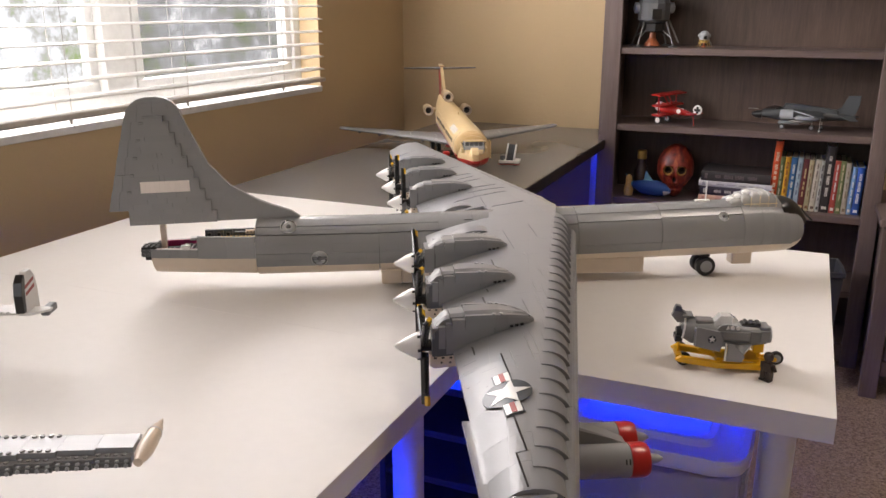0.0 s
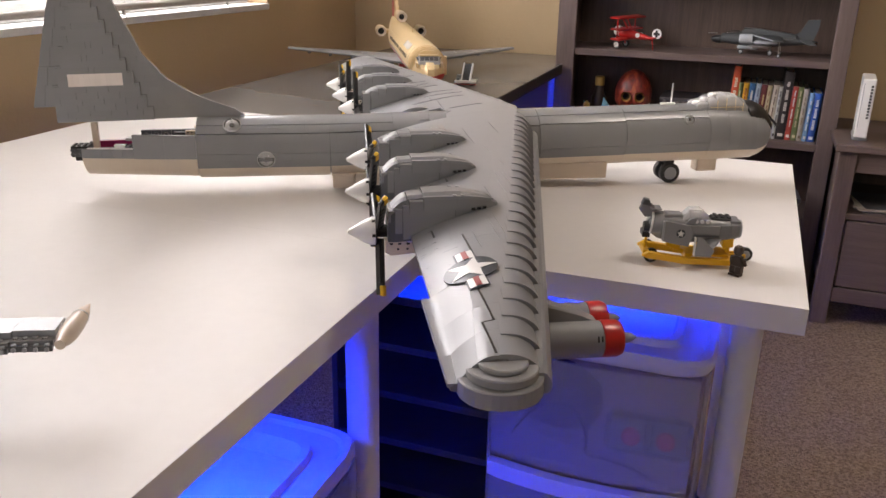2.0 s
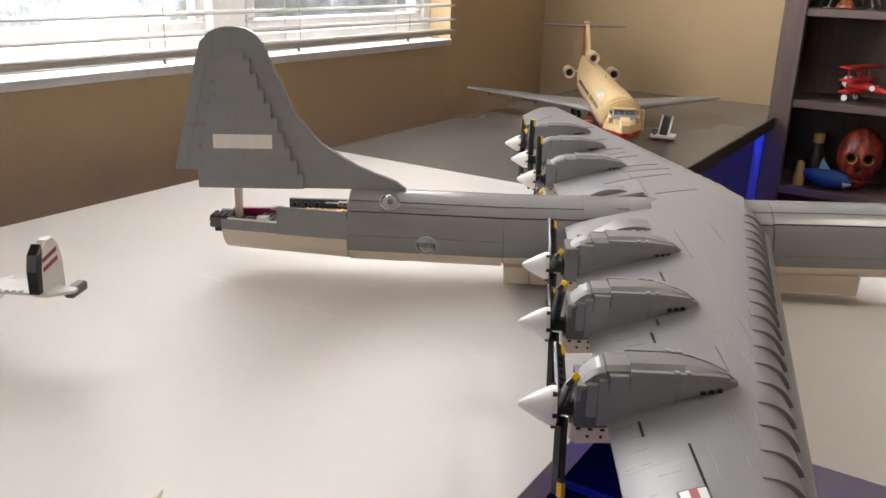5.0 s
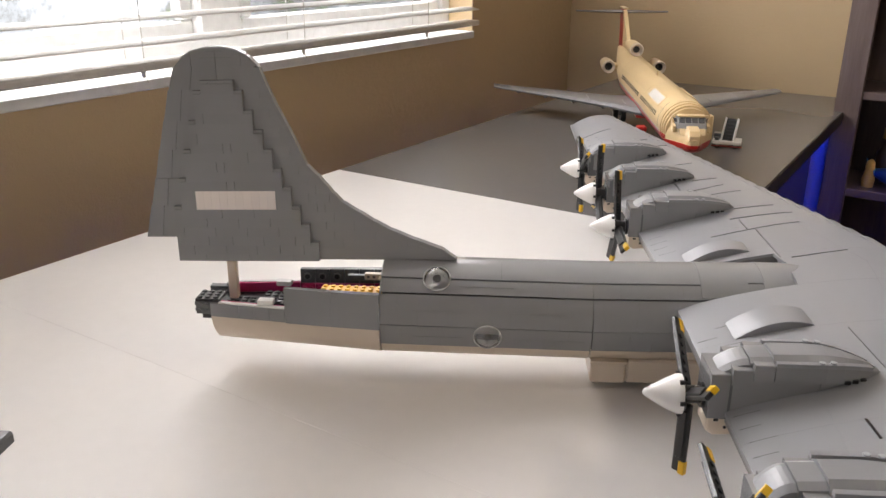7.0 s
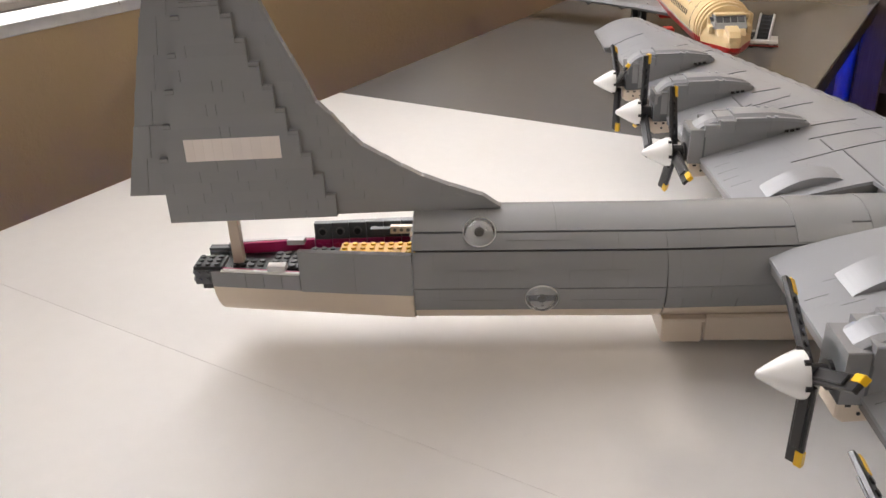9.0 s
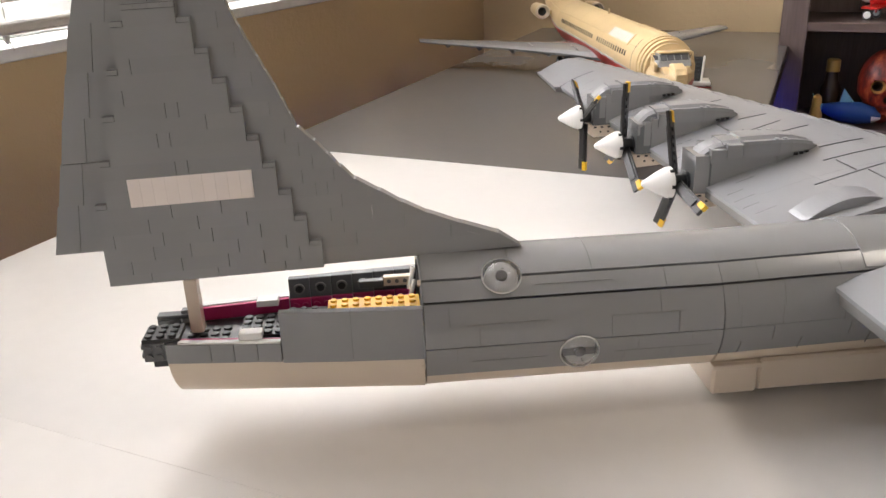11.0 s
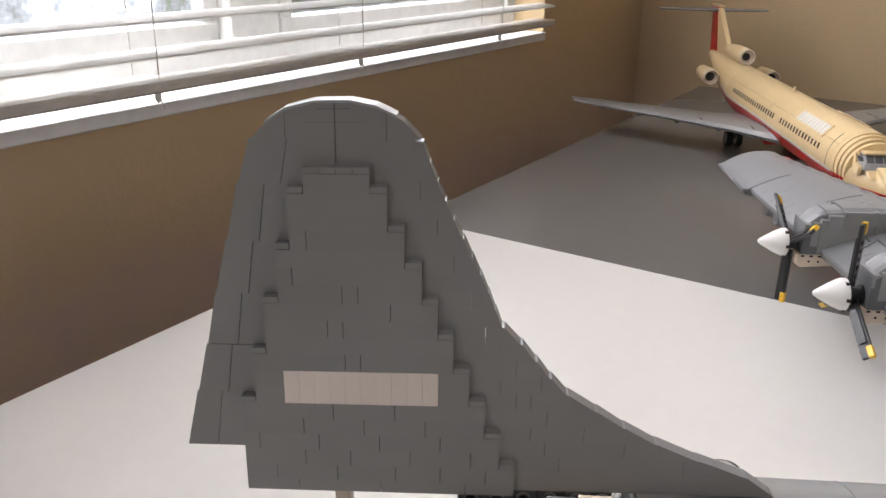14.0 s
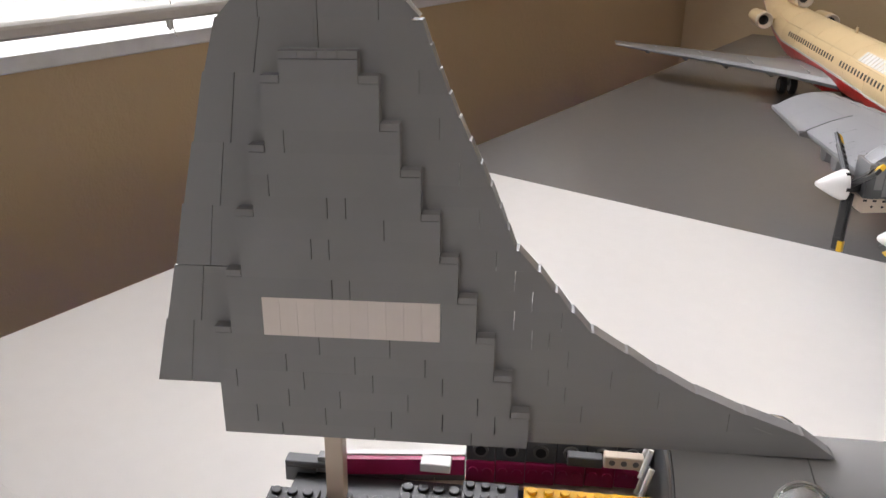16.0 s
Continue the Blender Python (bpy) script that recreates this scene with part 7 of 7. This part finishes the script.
x = -0.148
for nm, w_, h, c, label, ink in ROW:
    book(nm, w_, h, random.uniform(0.13, 0.16), c, label, ink, pose(x + w_ / 2, CY + 0.055, S3, 0, random.uniform(0, 2.0), 0))
    x += w_ + 0.0012
z = S3
for w_, h, c, label, ink in ((0.030, 0.245, (0.62, 0.36, 0.28), "salmon pink book lying in a stack", (0.45, 0.22, 0.18)), (0.030, 0.238, (0.030, 0.022, 0.045), "dark purple book lying in a stack", (0.5, 0.46, 0.45)),
                             (0.020, 0.250, (0.60, 0.58, 0.62), "pale grey book lying in a stack", (0.35, 0.34, 0.38)), (0.034, 0.236, (0.050, 0.042, 0.045), "black picture book lying on the stack", (0.16, 0.13, 0.13))):
    book("stacked_book", w_, h, 0.17, c, label, ink, pose(-0.268 - h / 2 + 0.005, CY + 0.045, z + w_ / 2, 0, 90, 0))
    z += w_ + 0.001

# ---- toys on the shelves ----
S2, S1 = 0.790, 1.064
tp = thing("model_triplane", "red three-winged brick biplane model with white spoked wheels on the shelf", "model airplane", pose(-0.505, 3.105, S2, 0, 0, 158))
part("fuselage", turned(((-0.085, 0.004), (-0.05, 0.010), (0.02, 0.017), (0.045, 0.018)), "x", 16, pose(0, 0, 0.050, 0, -7, 0)), RED, tp, smooth=True)
part("cowl", turned(((0.0455, 0.0180), (0.058, 0.0185), (0.066, 0.016), (0.067, 0.006)), "x", 20, pose(0, 0, 0.052, 0, -7, 0)), WHITE, tp, "white engine cowl", True)
part("engine_face", turned(((0.0672, 0.0095), (0.069, 0.004)), "x", 12, pose(0, 0, 0.052, 0, -7, 0)), BLACK, tp)
for zz, half in ((0.030, 0.075), (0.064, 0.080), (0.104, 0.092)):
    part("wing", boxed((0.006, -half, zz), (0.046, half, zz + 0.006), 0.002, pose(0, 0, 0, 0, -3, 0)), RED, tp)
for s in (-1, 1):
    part("wing_strut", rodded((0.024, s * 0.060, 0.036), (0.026, s * 0.060, 0.104), 0.0026, 8), RED, tp)
    part("cabane_strut", rodded((0.010, s * 0.012, 0.066), (0.034, s * 0.016, 0.104), 0.002, 8), RED, tp)
    part("gear_strut", rodded((0.036, s * 0.012, 0.038), (0.040, s * 0.026, 0.014), 0.002, 8), RED, tp)
    wheel(tp, 0.040, s * 0.032, 0.0130, 0.0130, 0.006)
    part("wheel_disc", turned(((-0.0035, 0.0095), (0.0035, 0.0095)), "y", 18, pose(0.040, s * 0.033, 0.0130)), WHITE, tp, "white wheel disc")
    part("cross_panel", turned(((0, 0.0085), (0.0008, 0.0085)), "y", 18, pose(-0.030, s * 0.0135, 0.049)), WHITE, tp)
bm = bmesh.new()
prism(bm, [(-0.098 + 0.0175 * math.cos(2 * math.pi * k / 20), 0.058 + 0.0175 * math.sin(2 * math.pi * k / 20)) for k in range(20)], "y", -0.002, 0.002, 0.0006)
rud = part("rudder", bm, WHITE, tp, "round white rudder with a black cross")
for q in (-1, 1):
    for m in (0, 90):
        part("rudder_cross", boxed((-0.0045, q * 0.0024 - 0.0003, -0.012), (0.0045, q * 0.0024 + 0.0003, 0.012), 0, pose(-0.098, 0, 0.058, 0, m, 0)), BLACK, rud)
part("tailplane", boxed((-0.098, -0.040, 0.042), (-0.070, 0.040, 0.046), 0.001), RED, tp)
part("tail_skid", rodded((-0.082, 0, 0.040), (-0.088, 0, 0.001), 0.002, 8), RED, tp)
part("propeller", boxed((0.071, -0.004, 0.022), (0.074, 0.004, 0.088), 0.001), BROWN, tp)

JETBLUE = plastic("model_blue_grey", (0.060, 0.066, 0.070), 0.45)
PALEJET = plastic("model_pale_grey", (0.34, 0.36, 0.38), 0.25)
jj = thing("model_jet", "dark blue-grey plastic jump jet model on its wheels on the shelf", "model airplane", pose(-0.065, 3.125, S2, 0, 0, 176))
part("fuselage", turned(((-0.165, 0.004), (-0.12, 0.012), (-0.05, 0.020), (0.04, 0.0235), (0.10, 0.019), (0.135, 0.0145)), "x", 20, pose(0, 0, 0.052)), JETBLUE, jj, smooth=True)
part("nose_cone", turned(((0.1352, 0.0150), (0.155, 0.0125), (0.168, 0.006), (0.171, 0.001)), "x", 18, pose(0, 0, 0.047)), BLACK, jj, "black nose cone", True)
part("pitot", rodded((0.150, 0, 0.066), (0.182, 0, 0.066), 0.0012, 6), STEEL, jj)
part("canopy", turned(((0.065, 0.002), (0.075, 0.010), (0.095, 0.0125), (0.118, 0.007), (0.124, 0.002)), "x", 16, pose(0, 0, 0.068)), CLEAR, jj, "clear canopy", True)
for s in (-1, 1):
    part("intake", turned(((0.030, 0.017), (0.070, 0.0165), (0.074, 0.013), (0.055, 0.010)), "x", 16, pose(0, s * 0.021, 0.054)), PALEJET, jj, smooth=True)
    bm = bmesh.new()
    loft(bm, [[(0.035, s * 0.018, 0.070), (-0.060, s * 0.018, 0.066), (-0.060, s * 0.018, 0.063), (0.035, s * 0.018, 0.065)], [(-0.040, s * 0.088, 0.058), (-0.072, s * 0.088, 0.056), (-0.072, s * 0.088, 0.053), (-0.040, s * 0.088, 0.055)]])
    part("wing", bm, JETBLUE, jj)
    part("wing_edge", rodded((0.034, s * 0.020, 0.068), (-0.040, s * 0.088, 0.0570), 0.0022, 8), PALEJET, jj)
    part("nozzle", turned(((-0.004, 0.008), (0.008, 0.0085), (0.016, 0.006)), "x", 12, pose(0.006, s * 0.027, 0.044)), PALEJET, jj)
    part("outrigger", rodded((-0.058, s * 0.052, 0.058), (-0.060, s * 0.052, 0.010), 0.0016, 6), STEEL, jj)
    wheel(jj, -0.060, s * 0.052, 0.0065, 0.0065, 0.004)
    part("store", turned(((-0.055, 0.001), (-0.045, 0.006), (0.01, 0.0065), (0.028, 0.001)), "x", 12, pose(0, s * 0.050, 0.046)), PALEJET, jj, smooth=True)
    part("gun_pod", turned(((-0.03, 0.002), (-0.02, 0.006), (0.03, 0.006), (0.045, 0.001)), "x", 12, pose(0, s * 0.012, 0.030)), STEEL, jj, smooth=True)
    bm = bmesh.new()
    loft(bm, [[(-0.115, s * 0.008, 0.058), (-0.155, s * 0.008, 0.058), (-0.155, s * 0.008, 0.055), (-0.115, s * 0.008, 0.055)], [(-0.150, s * 0.062, 0.048), (-0.175, s * 0.062, 0.048), (-0.175, s * 0.062, 0.046), (-0.150, s * 0.062, 0.046)]])
    part("tailplane", bm, JETBLUE, jj)
bm = bmesh.new()
prism(bm, ((-0.085, 0.066), (-0.118, 0.084), (-0.136, 0.124), (-0.174, 0.126), (-0.172, 0.090), (-0.160, 0.058)), "y", -0.002, 0.002, 0.0006)
part("tail_fin", bm, JETBLUE, jj)
bm = bmesh.new()
prism(bm, ((0.070, 0.074), (0.062, 0.090), (0.020, 0.088), (-0.060, 0.080), (-0.110, 0.074), (-0.110, 0.060), (0.060, 0.060)), "y", -0.012, 0.012, 0.004)
part("spine", bm, JETBLUE, jj)
part("belly_pan", boxed((0.010, -0.010, 0.018), (0.080, 0.010, 0.030), 0.004), PALEJET, jj, "pale grey belly")
for x in (0.066, -0.030):
    part("gear_leg", rodded((x, 0, 0.035), (x, 0, 0.010), 0.0022, 8), STEEL, jj)
    wheel(jj, x, 0, 0.0090, 0.0090, 0.006)

# carved head, one plain mesh
bm = bmesh.new()
bmesh.ops.create_uvsphere(bm, u_segments=64, v_segments=44, radius=1.0)
for v in bm.verts:
    x_, y_, z_ = v.co
    taper = 1.0 + 0.05 * math.sin(math.pi * min(1.0, max(0.0, z_))) if z_ > -0.15 else 1.0 - 0.34 * min(1.0, (-z_ - 0.15) / 0.5) + 0.16 * max(0.0, -z_ - 0.75)
    p = Vector((x_ * 0.066 * taper, y_ * 0.060, z_ * 0.100))
    for ex in (-0.024, 0.024):
        d = math.hypot(p.x - ex, p.z - 0.004)
        if p.y < 0:
            p.y += 0.030 * max(0, 1 - (d / 0.0165) ** 2)
            p.y -= 0.006 * math.exp(-((d - 0.019) / 0.004) ** 2)
    if p.y < 0:
        d = math.hypot(p.x * 1.5, p.z + 0.030)
        p.y += 0.016 * max(0, 1 - (d / 0.012) ** 2)
        if abs(p.z + 0.060) < 0.010 and abs(p.x) < 0.034:
            p.y += 0.007
    v.co = p
tagged(part("carved_mask", bm, MASK, smooth=True, m=pose(-0.484, 3.135, S3 + 0.099, -4, 0, 6)), "red flame-painted carved skull head on the shelf", "mask")
sh = bmesh.new()
loft(sh, [[(x, hw * math.cos(2 * math.pi * k / 16), 0.036 + c + hh * math.sin(2 * math.pi * k / 16)) for k in range(16)] for x, hw, hh, c in ((-0.085, 0.003, 0.010, 0.012), (-0.060, 0.010, 0.012, 0.006), (-0.020, 0.024, 0.026, 0.0), (0.030, 0.028, 0.030, 0.0), (0.065, 0.022, 0.022, -0.002), (0.085, 0.006, 0.006, -0.006))])
prism(sh, ((-0.020, 0.055), (0.020, 0.058), (-0.012, 0.098)), "y", -0.003, 0.003)
prism(sh, ((-0.080, 0.044), (-0.062, 0.044), (-0.090, 0.080)), "y", -0.0025, 0.0025)
for f in sh.faces:
    c = f.calc_center_median()
    f.material_index = 1 if (c.z > 0.066 or c.x < -0.062) else 2 if (c.x > 0.052 and 0.018 < c.z < 0.034 and c.y < 0) else 0
shark = part("toy_shark", sh, BLUEP, smooth=True, m=pose(-0.570, 3.075, S3 + 0.001, 0, 0, -10))
shark.data.materials.append(AQUAP)
shark.data.materials.append(WHITE)
tagged(shark, "small blue toy shark with pale aqua fins on the shelf", "toy")
bt = thing("small_bottle", "small brown bottle with a tan cap on the shelf", "bottle", pose(-0.615, 3.16, S3))
part("bottle_body", turned(((0, 0.028), (0.085, 0.028), (0.105, 0.018), (0.130, 0.014)), "z", 20), BROWN, bt, smooth=True)
part("bottle_cap", turned(((0.1302, 0.018), (0.160, 0.018), (0.164, 0.014)), "z", 18), GOLD, bt, "tan cap", True)
fg = bmesh.new()
lathe(fg, ((0, 0.016), (0.02, 0.018), (0.05, 0.012), (0.056, 0.013), (0.072, 0.011), (0.080, 0.003)), "z", 16)
tagged(part("small_figurine", fg, GOLD, smooth=True, m=pose(-0.645, 3.085, S3)), "small tan figurine standing on the shelf", "figurine")


COPPER = plastic("copper_brick", (0.40, 0.12, 0.05), 0.3)


def lander(x, y, k, label, legs, upper, lower):
    """A legged lander model."""
    t = thing("model_lander", label, "model spacecraft", pose(x, y, S1, 0, 0, 20) @ Matrix.Scale(k, 4))
    part("descent_stage", turned(((0.044, 0.030), (0.048, 0.036), (0.068, 0.036), (0.072, 0.030)), "z", 8), lower, t, "boxy descent stage")
    part("engine_bell", turned(((0.002, 0.024), (0.010, 0.022), (0.026, 0.010), (0.0442, 0.009)), "z", 16), COPPER, t, "copper engine bell")
    part("ascent_stage", turned(((0.0722, 0.036), (0.080, 0.048), (0.128, 0.050), (0.150, 0.036), (0.160, 0.016)), "z", 12), upper, t, "rounded ascent stage")
    part("ascent_tank", turned(((-0.014, 0.006), (-0.01, 0.016), (0.01, 0.016), (0.014, 0.006)), "x", 12, pose(0.048, 0, 0.115)), GREY_B, t, smooth=True)
    part("ascent_tank", turned(((-0.014, 0.006), (-0.01, 0.016), (0.01, 0.016), (0.014, 0.006)), "x", 12, pose(-0.048, 0, 0.115)), GREY_B, t, smooth=True)
    part("hatch", boxed((-0.014, -0.0505, 0.082), (0.014, -0.0465, 0.112), 0.001), BLACK, t)
    for j in range(4):
        a = radians(45 + 90 * j)
        c, s = math.cos(a), math.sin(a)
        lg = part("leg", rodded((0.046 * c, 0.046 * s, 0.075), (0.074 * c, 0.074 * s, 0.006), 0.0024, 8), legs, t)
        part("brace", rodded((0.034 * c, 0.034 * s, 0.050), (0.068 * c, 0.068 * s, 0.026), 0.0016, 6), legs, lg)
        part("pad", turned(((0.0, 0.012), (0.003, 0.013), (0.006, 0.004)), "z", 14, pose(0.074 * c, 0.074 * s, 0)), DGREY, lg)
    for q in (-1, 1):
        part("ladder_rail", rodded((0.047 + 0, q * 0.007, 0.080), (0.080, q * 0.007, 0.012), 0.0014, 6), STEEL, t)
    for j in range(6):
        f = j / 5
        part("ladder_rung", rodded((0.049 + 0.028 * f, -0.007, 0.076 - 0.058 * f), (0.049 + 0.028 * f, 0.007, 0.076 - 0.058 * f), 0.0011, 6), STEEL, t)
    return t


lander(-0.600, 3.115, 1.18, "grey and black legged brick lunar lander on the upper shelf", TAILGREY, DGREY, BLACK)
lander(-0.418, 3.115, 0.36, "tiny gold and white lander model on the upper shelf", GOLD, GREY_B, GOLD)
